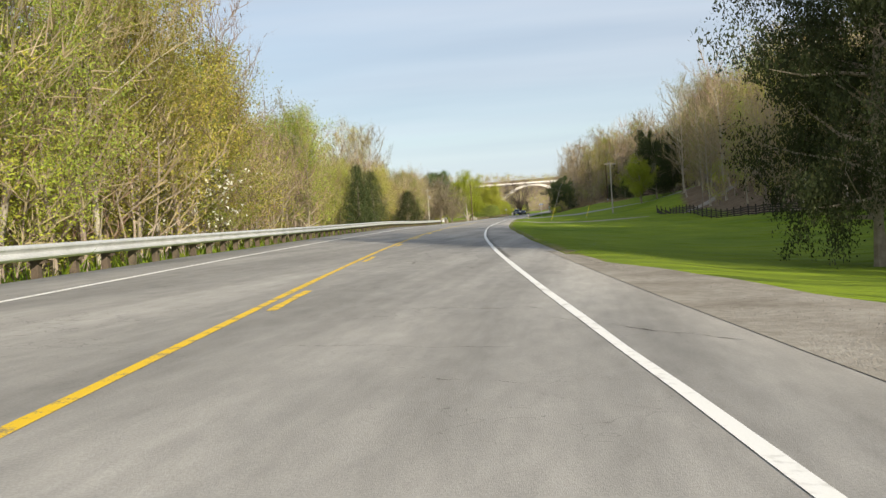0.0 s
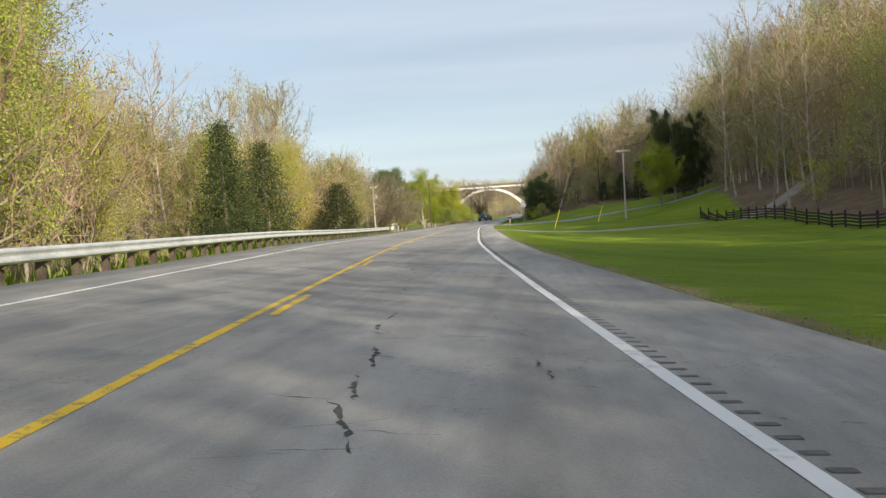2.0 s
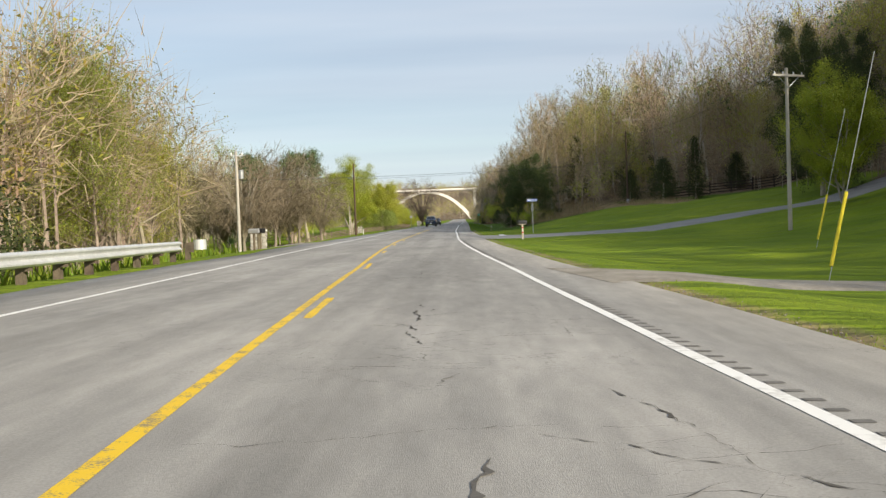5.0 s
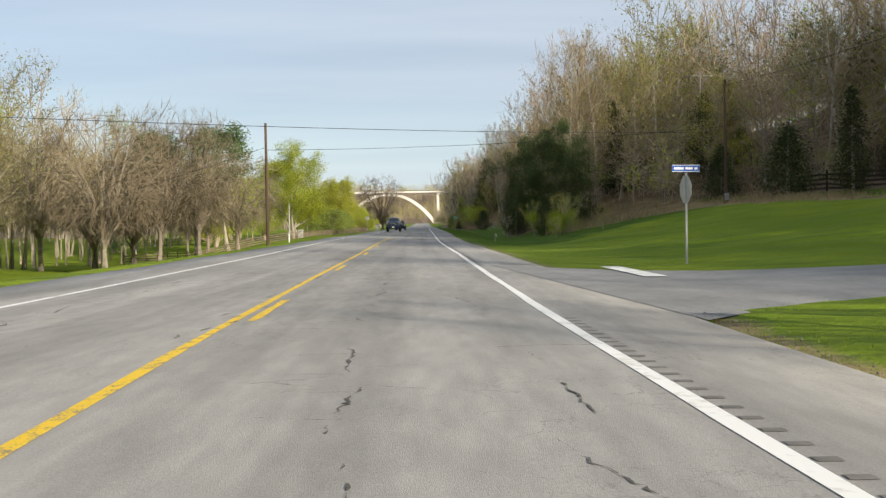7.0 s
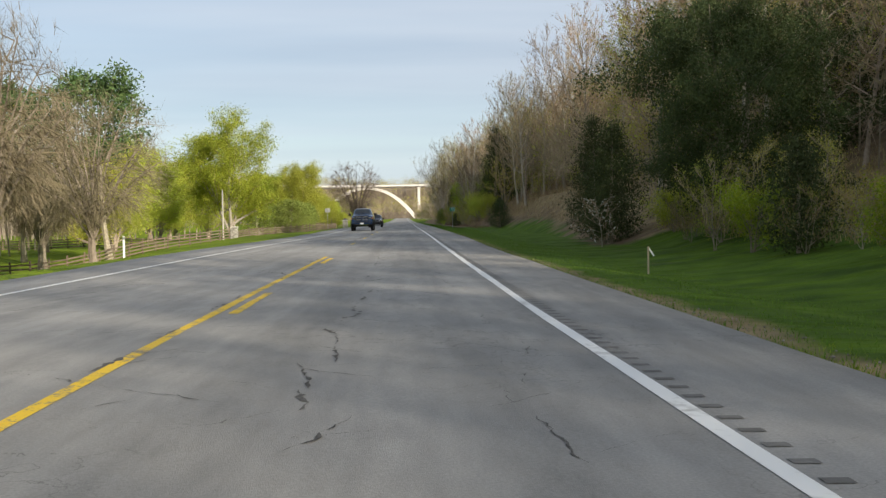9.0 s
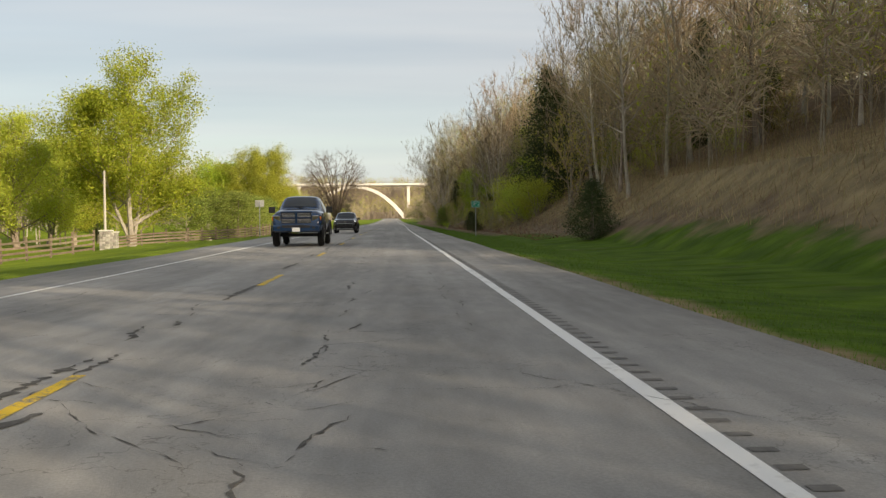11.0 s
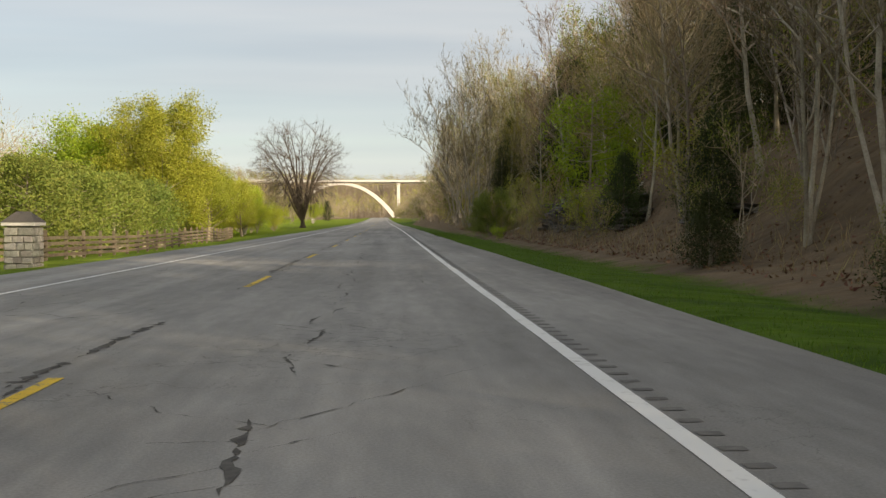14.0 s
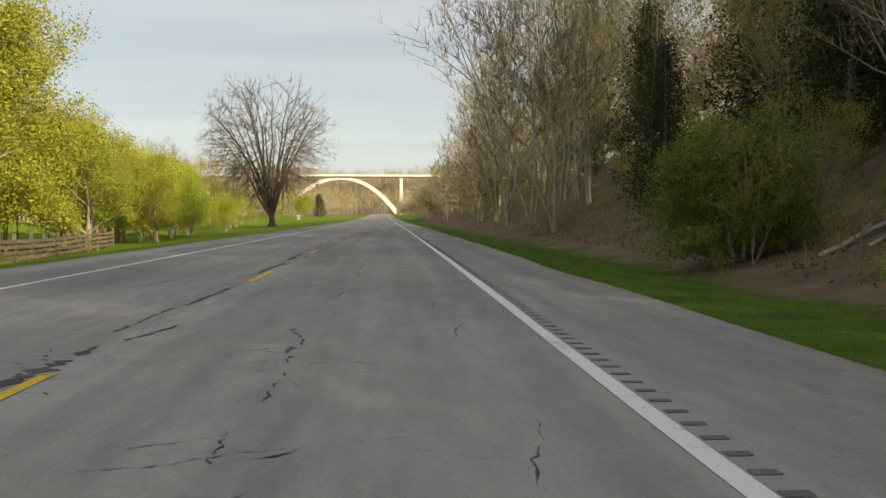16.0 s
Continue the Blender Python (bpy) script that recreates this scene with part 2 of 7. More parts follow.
def asphalt():
    m = material("asphalt", (0.385, 0.367, 0.336), (0.245, 0.237, 0.221), 0.55, 0.93, bump=0.2, bump_scale=170, stretch=(1.0, 0.22, 1.0), lo=0.28, hi=0.72)
    nt = m.node_tree
    N, link = nt.nodes.new, nt.links.new
    b = nt.nodes["Principled BSDF"]
    col = b.inputs["Base Color"].links[0].from_socket
    geo = N("ShaderNodeNewGeometry")
    # bleached aggregate: grain, blotches and long drips of oil down the lanes
    for scale, size, lo, hi, amount in ((60.0, (1, 1, 1), 0.35, 0.65, 0.10), (7.0, (1, 0.25, 1), 0.36, 0.66, 0.06), (1.0, (1.5, 0.03, 1), 0.4, 0.62, 0.13), (0.5, (1, 0.3, 1), 0.4, 0.6, 0.09)):
        mp = N("ShaderNodeMapping"); mp.inputs["Scale"].default_value = size
        link(geo.outputs["Position"], mp.inputs[0])
        n = N("ShaderNodeTexNoise"); n.inputs["Scale"].default_value, n.inputs["Detail"].default_value = scale, 4.0
        link(mp.outputs[0], n.inputs["Vector"])
        r = N("ShaderNodeMapRange"); r.inputs["From Min"].default_value, r.inputs["From Max"].default_value = lo, hi
        r.inputs["To Min"].default_value, r.inputs["To Max"].default_value = 1 - amount, 1 + amount * 0.7
        link(n.outputs[0], r.inputs["Value"])
        v = N("ShaderNodeHueSaturation"); link(r.outputs[0], v.inputs["Value"]); link(col, v.inputs["Color"])
        col = v.outputs[0]
    # crazed cracks in patches
    wob = N("ShaderNodeTexNoise"); wob.inputs["Scale"].default_value, wob.inputs["Detail"].default_value = 2.2, 6.0
    link(geo.outputs["Position"], wob.inputs["Vector"])
    sc = N("ShaderNodeVectorMath"); sc.operation = "SCALE"; sc.inputs["Scale"].default_value = 1.6
    link(wob.outputs["Color"], sc.inputs[0])
    ad = N("ShaderNodeVectorMath"); link(geo.outputs["Position"], ad.inputs[0]); link(sc.outputs[0], ad.inputs[1])
    vor = N("ShaderNodeTexVoronoi"); vor.feature = "DISTANCE_TO_EDGE"; vor.inputs["Scale"].default_value = 1.1
    link(ad.outputs[0], vor.inputs["Vector"])
    edge = N("ShaderNodeMapRange"); edge.inputs["From Min"].default_value, edge.inputs["From Max"].default_value = 0.002, 0.012
    edge.inputs["To Min"].default_value, edge.inputs["To Max"].default_value = 1.0, 0.0
    link(vor.outputs["Distance"], edge.inputs["Value"])
    patch = N("ShaderNodeTexNoise"); patch.inputs["Scale"].default_value, patch.inputs["Detail"].default_value = 0.35, 4
    link(geo.outputs["Position"], patch.inputs["Vector"])
    pr = N("ShaderNodeMapRange"); pr.inputs["From Min"].default_value, pr.inputs["From Max"].default_value = 0.47, 0.62
    pr.inputs["To Max"].default_value = 0.45
    link(patch.outputs[0], pr.inputs["Value"])
    mul = N("ShaderNodeMath"); mul.operation = "MULTIPLY"
    link(edge.outputs[0], mul.inputs[0]); link(pr.outputs[0], mul.inputs[1])
    mix = N("ShaderNodeMix"); mix.data_type = "RGBA"
    link(mul.outputs[0], mix.inputs[0]); link(col, mix.inputs[6]); mix.inputs[7].default_value = (0.05, 0.046, 0.04, 1)
    link(mix.outputs[2], b.inputs["Base Color"])
    return m


M["asphalt"] = asphalt()
M["side_asphalt"] = material("side_asphalt", (0.29, 0.285, 0.275), (0.20, 0.197, 0.19), 0.7, 0.92, bump=0.35, bump_scale=80)
M["gravel"] = material("gravel", (0.36, 0.33, 0.28), (0.20, 0.175, 0.14), 0.8, 0.97, bump=1.0, bump_scale=28)
M["crack"] = material("crack", (0.055, 0.051, 0.046), (0.15, 0.14, 0.125), 2.0, 0.95)
M["groove"] = material("groove", (0.20, 0.19, 0.175), (0.12, 0.114, 0.104), 2.0, 0.95)


def worn_paint(name, base, under, scale, lo, hi):
    return material(name, base, under, scale, 0.65, lo=lo, hi=hi, bump=0.1)


M["yellow_line"] = worn_paint("yellow_line", (0.76, 0.50, 0.018), (0.24, 0.20, 0.13), 6.0, 0.39, 0.49)
M["white_line"] = worn_paint("white_line", (0.80, 0.79, 0.75), (0.42, 0.40, 0.36), 1.2, 0.30, 0.46)


def ground_material():
    """Mown grass, leaf litter under the woods and dry growth, laid out by the two zone attributes."""
    m = bpy.data.materials.new("ground")
    m.use_nodes = True
    nt = m.node_tree
    b = nt.nodes["Principled BSDF"]
    N, link = nt.nodes.new, nt.links.new
    geo = N("ShaderNodeNewGeometry")

    def two(c0, c1, scale, lo=0.3, hi=0.7, detail=6.0):
        n = N("ShaderNodeTexNoise"); n.inputs["Scale"].default_value, n.inputs["Detail"].default_value = scale, detail
        link(geo.outputs["Position"], n.inputs["Vector"])
        r = N("ShaderNodeMapRange"); r.inputs["From Min"].default_value, r.inputs["From Max"].default_value = lo, hi
        link(n.outputs[0], r.inputs["Value"])
        x = N("ShaderNodeMix"); x.data_type = "RGBA"
        x.inputs[6].default_value, x.inputs[7].default_value = (*c0, 1), (*c1, 1)
        link(r.outputs[0], x.inputs[0])
        return x.outputs[2]

    def blend(f, a, c):
        x = N("ShaderNodeMix"); x.data_type = "RGBA"
        link(f, x.inputs[0]); link(a, x.inputs[6]); link(c, x.inputs[7])
        return x.outputs[2]

    def zone(name):
        a = N("ShaderNodeAttribute"); a.attribute_name = name
        n = N("ShaderNodeTexNoise"); n.inputs["Scale"].default_value, n.inputs["Detail"].default_value = 0.6, 6.0
        link(geo.outputs["Position"], n.inputs["Vector"])
        k = N("ShaderNodeMath"); k.operation = "MULTIPLY_ADD"; k.inputs[1].default_value, k.inputs[2].default_value = 0.9, -0.45
        link(n.outputs[0], k.inputs[0])
        s = N("ShaderNodeMath"); s.operation = "ADD"; link(a.outputs["Fac"], s.inputs[0]); link(k.outputs[0], s.inputs[1])
        r = N("ShaderNodeMapRange"); r.inputs["From Min"].default_value, r.inputs["From Max"].default_value = 0.35, 0.65
        link(s.outputs[0], r.inputs["Value"])
        return r.outputs[0]

    half = N("ShaderNodeTexNoise"); half.inputs["Scale"].default_value, half.inputs["Detail"].default_value = 3.0, 5.0
    link(geo.outputs["Position"], half.inputs["Vector"])
    grass = blend(half.outputs[0], two((0.085, 0.145, 0.012), (0.19, 0.255, 0.02), 0.35), two((0.11, 0.17, 0.014), (0.235, 0.29, 0.026), 0.07))
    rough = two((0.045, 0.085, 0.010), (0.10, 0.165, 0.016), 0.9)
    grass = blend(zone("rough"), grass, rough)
    litter = blend(half.outputs[0], two((0.13, 0.095, 0.062), (0.27, 0.195, 0.125), 1.3), two((0.085, 0.066, 0.045), (0.20, 0.155, 0.10), 0.3))
    dry = two((0.16, 0.125, 0.07), (0.34, 0.265, 0.14), 0.8)
    col = blend(zone("litter"), grass, litter)
    col = blend(zone("dry"), col, dry)
    link(col, b.inputs["Base Color"])
    b.inputs["Roughness"].default_value, b.inputs["Specular IOR Level"].default_value = 0.95, 0.1
    nb = N("ShaderNodeTexNoise"); nb.inputs["Scale"].default_value, nb.inputs["Detail"].default_value = 9.0, 6.0
    link(geo.outputs["Position"], nb.inputs["Vector"])
    bp = N("ShaderNodeBump"); bp.inputs["Strength"].default_value, bp.inputs["Distance"].default_value = 0.7, 0.08
    link(nb.outputs[0], bp.inputs["Height"])
    # long low swells in the turf
    mp = N("ShaderNodeMapping"); mp.inputs["Scale"].default_value = (0.14, 0.6, 0.5)
    sw = N("ShaderNodeTexNoise"); sw.inputs["Scale"].default_value, sw.inputs["Detail"].default_value = 1.0, 3.0
    link(geo.outputs["Position"], mp.inputs[0]); link(mp.outputs[0], sw.inputs["Vector"])
    b2 = N("ShaderNodeBump"); b2.inputs["Strength"].default_value, b2.inputs["Distance"].default_value = 1.0, 1.15
    link(sw.outputs[0], b2.inputs["Height"]); link(bp.outputs[0], b2.inputs["Normal"]); link(b2.outputs[0], b.inputs["Normal"])
    return m


M["ground"] = ground_material()


# ---- alignment of the road: along = metres from the start of the drive, lat = metres to the right of the drive ----
EYE = 1.09
_r = np.array(ROWS)
_xy = np.vstack([_r[:, 1:3], [[-14.25, 402.0], [-14.22, 416.0], [-14.22, 440.0]]])
_along = np.concatenate([[0], np.cumsum(np.hypot(*np.diff(_xy, axis=0).T))])
_lean = np.concatenate([_r[:, 6], [0.0, 0.0, 0.0]])


def smooth(y, n=3):
    for _ in range(n):
        y = np.concatenate([y[:1], (y[:-2] + 2 * y[1:-1] + y[2:]) / 4, y[-1:]])
    return y


_s = np.arange(0, _along[-1], 2.0)
_px, _py = (smooth(np.interp(_s, _along, _xy[:, i]), 12) for i in (0, 1))
_bank = np.tan(np.radians(smooth(np.interp(_s, _along, _lean), 60)))
_rz = smooth(np.interp(_s, _along[:33], _r[:, 3]), 12)


def centre(s):
    s = np.asarray(s, float)
    x, y = np.interp(s, _s, _px), np.interp(s, _s, _py)
    lo, hi = np.minimum(s - _s[0], 0), np.maximum(s - _s[-1], 0)
    t0 = np.array([_px[1] - _px[0], _py[1] - _py[0]]) / 2
    return x + lo * t0[0], y + lo * t0[1] + hi


def side(s):
    x0, y0 = centre(np.asarray(s) - 3.0)
    x1, y1 = centre(np.asarray(s) + 3.0)
    n = np.hypot(x1 - x0, y1 - y0)
    return (y1 - y0) / n, -(x1 - x0) / n


def bank(s):
    return np.interp(s, _s, _bank)


def level(s):
    """Height of the carriageway under the drive."""
    return np.interp(s, _s, _rz) - EYE + 2.2 * np.clip((np.asarray(s, float) - 540) / 420, 0, 1.0) ** 1.6


def xy(s, lat):
    x, y = centre(s)
    nx, ny = side(s)
    return x + nx * lat, y + ny * lat


def heading(s):
    nx, ny = side(s)
    return math.degrees(math.atan2(ny, nx))


# how the lane lines wander beside the drive
LINE_S = [-80, 0, 30, 50, 70, 95, 120, 145, 165, 180, 207, 230, 320, 400, 460, 3000]
LINE_O = [-0.45, -0.45, -0.42, -0.33, -0.1, 0.08, 0.4, 0.3, 0.0, -0.15, -0.1, -0.3, -0.36, -0.45, -0.2, -0.2]
LANE = 1.88


def lane(s):
    return np.interp(s, LINE_S, LINE_O)


def edge_r(s):
    return lane(s) + np.interp(s, [0, 60, 120, 180, 290, 330, 3000], [3.6, 4.0, 3.6, 3.5, 3.7, 3.9, 3.9])


def edge_l(s):
    return lane(s) - np.interp(s, [0, 100, 170, 190, 230, 300, 3000], [6.75, 7.0, 7.1, 7.4, 6.6, 7.4, 7.6])


# cross sections of the land: (along, [(lat, height above the carriageway), ...])
RIGHT = [
    (-80, [(4, -0.3), (12, -1.1), (24, -0.9), (40, 0.0), (60, 4), (120, 18), (200, 28), (400, 35), (1600, 45)]),
    (40, [(4, -0.3), (12, -1.1), (24, -1.25), (34, -0.9), (44, 0.6), (60, 5.5), (120, 22), (200, 33), (400, 38), (1600, 45)]),
    (110, [(4, -0.25), (8, -0.6), (14, -0.95), (24, -1.15), (31, -0.95), (40, 1.0), (62, 9.5), (110, 25), (200, 38), (400, 40), (1600, 45)]),
    (148, [(4, -0.2), (8, -0.55), (14, -0.9), (22, -1.05), (29, -1.1), (34, 0.2), (44, 4.0), (62, 11), (105, 26), (200, 40), (400, 44), (1600, 45)]),
    (172, [(4, -0.15), (9, -0.35), (15, -0.5), (21, -0.45), (27, 0.3), (34, 2.4), (60, 12), (100, 27), (200, 42), (400, 46), (1600, 45)]),
    (190, [(4, -0.15), (9, -0.1), (15, -0.1), (20, 0.4), (29, 1.7), (40, 4.4), (60, 12.5), (100, 28), (200, 43), (400, 46), (1600, 45)]),
    (215, [(4, -0.15), (8, 0.0), (13, 0.8), (19, 1.7), (28, 2.6), (38, 3.2), (45, 5.0), (60, 13), (100, 30), (200, 44), (400, 46), (1600, 45)]),
    (241, [(4, -0.25), (6, -0.4), (8, -0.2), (12, 0.5), (18, 1.7), (23, 2.6), (30, 3.3), (41, 3.6), (47, 5.8), (60, 13), (100, 27), (200, 38), (1600, 45)]),
    (264, [(4, -0.25), (7, -0.3), (9.5, -0.2), (15, 2.0), (30, 8.0), (45, 12.8), (70, 20), (100, 27), (200, 38), (1600, 45)]),
    (302, [(4, -0.2), (7, -0.2), (9.5, -0.1), (12, 1.3), (14, 2.9), (16.5, 3.2), (20, 4.2), (34, 9.3), (45, 12.8), (70, 19), (100, 25), (200, 36), (1600, 45)]),
    (340, [(4, -0.2), (6.5, -0.2), (9, 0.3), (14, 3.2), (30, 10.0), (45, 13.0), (70, 16), (100, 19), (200, 27), (1600, 45)]),
    (388, [(4, -0.2), (6.5, -0.25), (9, 0.2), (11, 1.0), (12.4, 3.0), (17, 5.2), (30, 11.2), (45, 14.5), (70, 17), (100, 20), (200, 28), (1600, 45)]),
    (440, [(4, -0.2), (6.5, -0.2), (8.5, 0.4), (14, 3.2), (30, 10.5), (60, 18), (100, 26), (200, 37), (1600, 45)]),
    (560, [(4, -0.2), (7, 0), (12, 1.6), (30, 8), (60, 18), (100, 30), (200, 40), (1600, 45)]),
    (700, [(4, -0.2), (9, 0), (40, 6), (100, 22), (200, 34), (1600, 45)]),
    (1000, [(4, -0.2), (10, -0.5), (60, 6), (150, 16), (300, 34), (1600, 60)]),
    (1450, [(4, -0.2), (10, -0.5), (60, 2), (150, 10), (300, 30), (1600, 60)]),
    (1900, [(4, 50), (300, 70), (1600, 80)]),
    (2900, [(4, 95), (300, 90), (1600, 95)]),
]
LEFT = [
    (-80, [(8, 0.2), (11, -0.5), (16, -1.2), (40, 0.0), (80, 5), (200, 18), (400, 30), (1600, 45)]),
    (60, [(8, 0.25), (11, -0.4), (16, -1.0), (40, 0.5), (80, 6), (200, 18), (400, 30), (1600, 45)]),
    (150, [(8, 0.2), (11, -0.3), (16, -0.9), (40, -1.0), (90, 4), (200, 24), (400, 40), (1600, 45)]),
    (185, [(8, 0.0), (11, -0.3), (20, -1.6), (32, -3.2), (80, -2.5), (110, 9), (150, 26), (220, 36), (400, 44), (1600, 45)]),
    (300, [(8, -0.1), (12, -0.5), (20, -1.6), (32, -3.2), (80, -3), (120, 6), (190, 24), (260, 36), (400, 44), (1600, 45)]),
    (345, [(8, -0.1), (12, -0.4), (21, -1.0), (28, -2.0), (60, -3), (120, 3), (180, 14), (260, 28), (400, 38), (1600, 45)]),
    (440, [(8, -0.1), (12, -0.5), (22, -1.6), (30, -2.4), (60, -2.6), (150, 1), (260, 20), (400, 34), (1600, 45)]),
    (560, [(8, -0.1), (12, -0.2), (22, -0.3), (60, -0.5), (150, 3), (260, 18), (400, 32), (1600, 45)]),
    (700, [(8, -0.1), (12, 0), (40, 1), (150, 6), (300, 20), (1600, 50)]),
    (1000, [(8, -0.1), (20, -1), (80, 2), (150, 8), (300, 24), (1600, 60)]),
    (1450, [(8, -0.1), (20, -1), (80, 2), (200, 14), (400, 34), (1600, 60)]),
    (1900, [(8, 46), (300, 66), (1600, 80)]),
    (2900, [(8, 95), (300, 90), (1600, 95)]),
]


def section(table, s, lat):
    st = np.array([a for a, _ in table], float)
    rows = np.array([np.interp(lat, *np.array(p, float).T) for _, p in table])
    i = np.clip(np.searchsorted(st, s) - 1, 0, len(st) - 2)
    u = np.clip((s - st[i]) / (st[i + 1] - st[i]), 0, 1)
    u = u * u * (3 - 2 * u)
    k = np.arange(len(lat))
    return rows[i, k] * (1 - u) + rows[i + 1, k] * u


def land(s, lat):
    """Height of the ground at (along, lat); arrays."""
    s, lat = np.atleast_1d(np.asarray(s, float)), np.atleast_1d(np.asarray(lat, float))
    s, lat = np.broadcast_arrays(s, lat)
    s, lat = s.ravel().astype(float), lat.ravel().astype(float)
    er, el, b = edge_r(s), edge_l(s), bank(s)
    road_z = b * np.clip(lat, el, er) - 0.10
    past = np.clip((s - 1080) / 300, 0, 1)
    zr, zl = section(RIGHT, s, np.maximum(lat, 4.0)), section(LEFT, s, np.maximum(-lat, 8.0))
    wr, wl = np.clip((lat - er) / 3.5, 0, 1), np.clip((el - lat) / 3.5, 0, 1)
    wr, wl = np.maximum(wr * wr * (3 - 2 * wr), past), np.maximum(wl * wl * (3 - 2 * wl), past)
    shoulder = b * np.clip(lat, el, er) - 0.035
    z = np.where(lat > er, shoulder * (1 - wr) + zr * wr, np.where(lat < el, shoulder * (1 - wl) + zl * wl, road_z))
    z = np.where((lat <= er) & (lat >= el), z * (1 - past) + (zr * (lat - el) + zl * (er - lat)) / (er - el) * past, z)
    away = np.clip((np.maximum(lat - er, el - lat) - 2) / 25, 0, 1)
    lanes = np.minimum(abs(s - np.interp(lat, [3, 9, 18, 28, 38], [142, 142.5, 145, 150, 158])), abs(s - np.interp(lat, [3, 9, 16, 26, 36], [189, 189.5, 190, 192, 197])) - 2)
    turf = np.clip((lat - er - 1.5) / 4, 0, 1) * np.clip((33 - lat) / 5, 0, 1) * np.clip((s - 30) / 20, 0, 1) * np.clip((240 - s) / 12, 0, 1) * np.clip((lanes - 2.5) / 3, 0, 1)
    wave = s + 0.35 * lat + 1.2 * np.sin(0.21 * lat + 0.03 * s)
    z = z + turf * (0.10 * np.sin(1.55 * wave) * (0.6 + 0.4 * np.sin(0.37 * wave + 0.3 * lat)) + 0.05 * np.sin(0.8 * lat - 0.5 * wave))
    x, y = xy(s, lat)
    z = z + away * (0.35 * np.sin(x * 0.21 + 1.3) * np.sin(y * 0.17) + 0.9 * away * np.sin(x * 0.05 + 2) * np.sin(y * 0.043 + 1))
    return z + level(s)


def at(s, lat):
    """The place on the ground at (along, lat)."""
    x, y = xy(s, lat)
    return Vector((float(x), float(y), float(land(s, lat)[0])))


def stand(s, lat, turn=0.0, lean=0.0, scale=1.0, sink=0.0):
    p = at(s, lat)
    return pose(p.x, p.y, p.z - sink, lean, 0, heading(s) + turn) @ Matrix.Scale(scale, 4)


# ---- building helpers ----
def mesh_of(name, verts, faces, mats=(), indices=None, smooth_faces=False):
    me = bpy.data.meshes.new(name)
    me.from_pydata([tuple(v) for v in verts], [], [tuple(f) for f in faces])
    for m in mats:
        me.materials.append(m)
    if indices is not None:
        me.polygons.foreach_set("material_index", np.asarray(indices, np.int32))
    if smooth_faces:
        me.polygons.foreach_set("use_smooth", np.ones(len(me.polygons), bool))
    me.update()
    return me


def tri_mesh(name, v, mats, indices=None):
    """Loose triangles, three corners each, in one mesh."""
    me = bpy.data.meshes.new(name)
    v = np.asarray(v, np.float32).reshape(-1, 3)
    n = len(v) // 3
    me.vertices.add(3 * n)
    me.vertices.foreach_set("co", v.ravel())
    me.loops.add(3 * n)
    me.loops.foreach_set("vertex_index", np.arange(3 * n, dtype=np.int32))
    me.polygons.add(n)
    me.polygons.foreach_set("loop_start", np.arange(0, 3 * n, 3, dtype=np.int32))
    for m in mats:
        me.materials.append(m)
    if indices is not None:
        me.polygons.foreach_set("material_index", np.asarray(indices, np.int32))
    me.update(calc_edges=True)
    return me


def part(name, me, mat, parent, label="", m=None):
    """One mesh object under a thing or a part. me: a mesh or a bmesh."""
    if isinstance(me, bmesh.types.BMesh):
        d = bpy.data.meshes.new(name)
        me.to_mesh(d)
        me.free()
        me = d
    if mat is not None and not me.materials:
        me.materials.append(mat)
    ob = new(name, me)
    ob.parent = parent
    if m is not None:
        ob.matrix_basis = m
    if label:
        tagged(ob, label=label)
    return ob


def thing(name, m, label, category, group="", kind=""):
    ob = new(name)
    ob.matrix_basis = m
    return tagged(ob, label, category, group, kind)


def box(bm, sx, sy, sz, m=Matrix(), bevel=0.0, segments=2):
    r = bmesh.ops.create_cube(bm, size=1, matrix=m @ Matrix.Diagonal((sx, sy, sz, 1)))
    if bevel:
        es = list({e for v in r["verts"] for e in v.link_edges})
        bmesh.ops.bevel(bm, geom=es, offset=bevel, segments=segments, affect="EDGES", profile=0.5)
    return bm


def cyl(bm, r0, r1, h, m=Matrix(), n=12):
    """A tapered cylinder that stands on its base."""
    bmesh.ops.create_cone(bm, cap_ends=True, segments=n, radius1=r0, radius2=r1, depth=h, matrix=m @ Matrix.Translation((0, 0, h / 2)))
    return bm


def boxmesh(sx, sy, sz, m=Matrix(), bevel=0.0):
    return box(bmesh.new(), sx, sy, sz, m, bevel)


def cylmesh(r0, r1, h, m=Matrix(), n=12):
    return cyl(bmesh.new(), r0, r1, h, m, n)


def ribbon(s0, s1, lat0, lat1, step, lift, seed=None, ragged=0.0):
    """A strip of the carriageway between two offsets, which are numbers or functions of along."""
    n = max(2, int((s1 - s0) / step) + 1)
    s = np.linspace(s0, s1, n)
    a = lat0(s) if callable(lat0) else np.full(n, lat0)
    b = lat1(s) if callable(lat1) else np.full(n, lat1)
    if ragged:
        g = np.random.default_rng(seed)
        a, b = a + g.normal(0, ragged, n), b + g.normal(0, ragged, n)
    v = []
    for lat in (a, b):
        x, y = xy(s, lat)
        v.append(np.stack([x, y, level(s) + bank(s) * lat + lift], 1))
    verts = np.vstack(v)
    faces = [(i, n + i, n + i + 1, i + 1) for i in range(n - 1)]
    return verts, faces


def merge(pieces):
    vs, fs, k = [], [], 0
    for v, f in pieces:
        vs.append(np.asarray(v))
        fs += [tuple(i + k for i in q) for q in f]
        k += len(v)
    return np.vstack(vs), fs


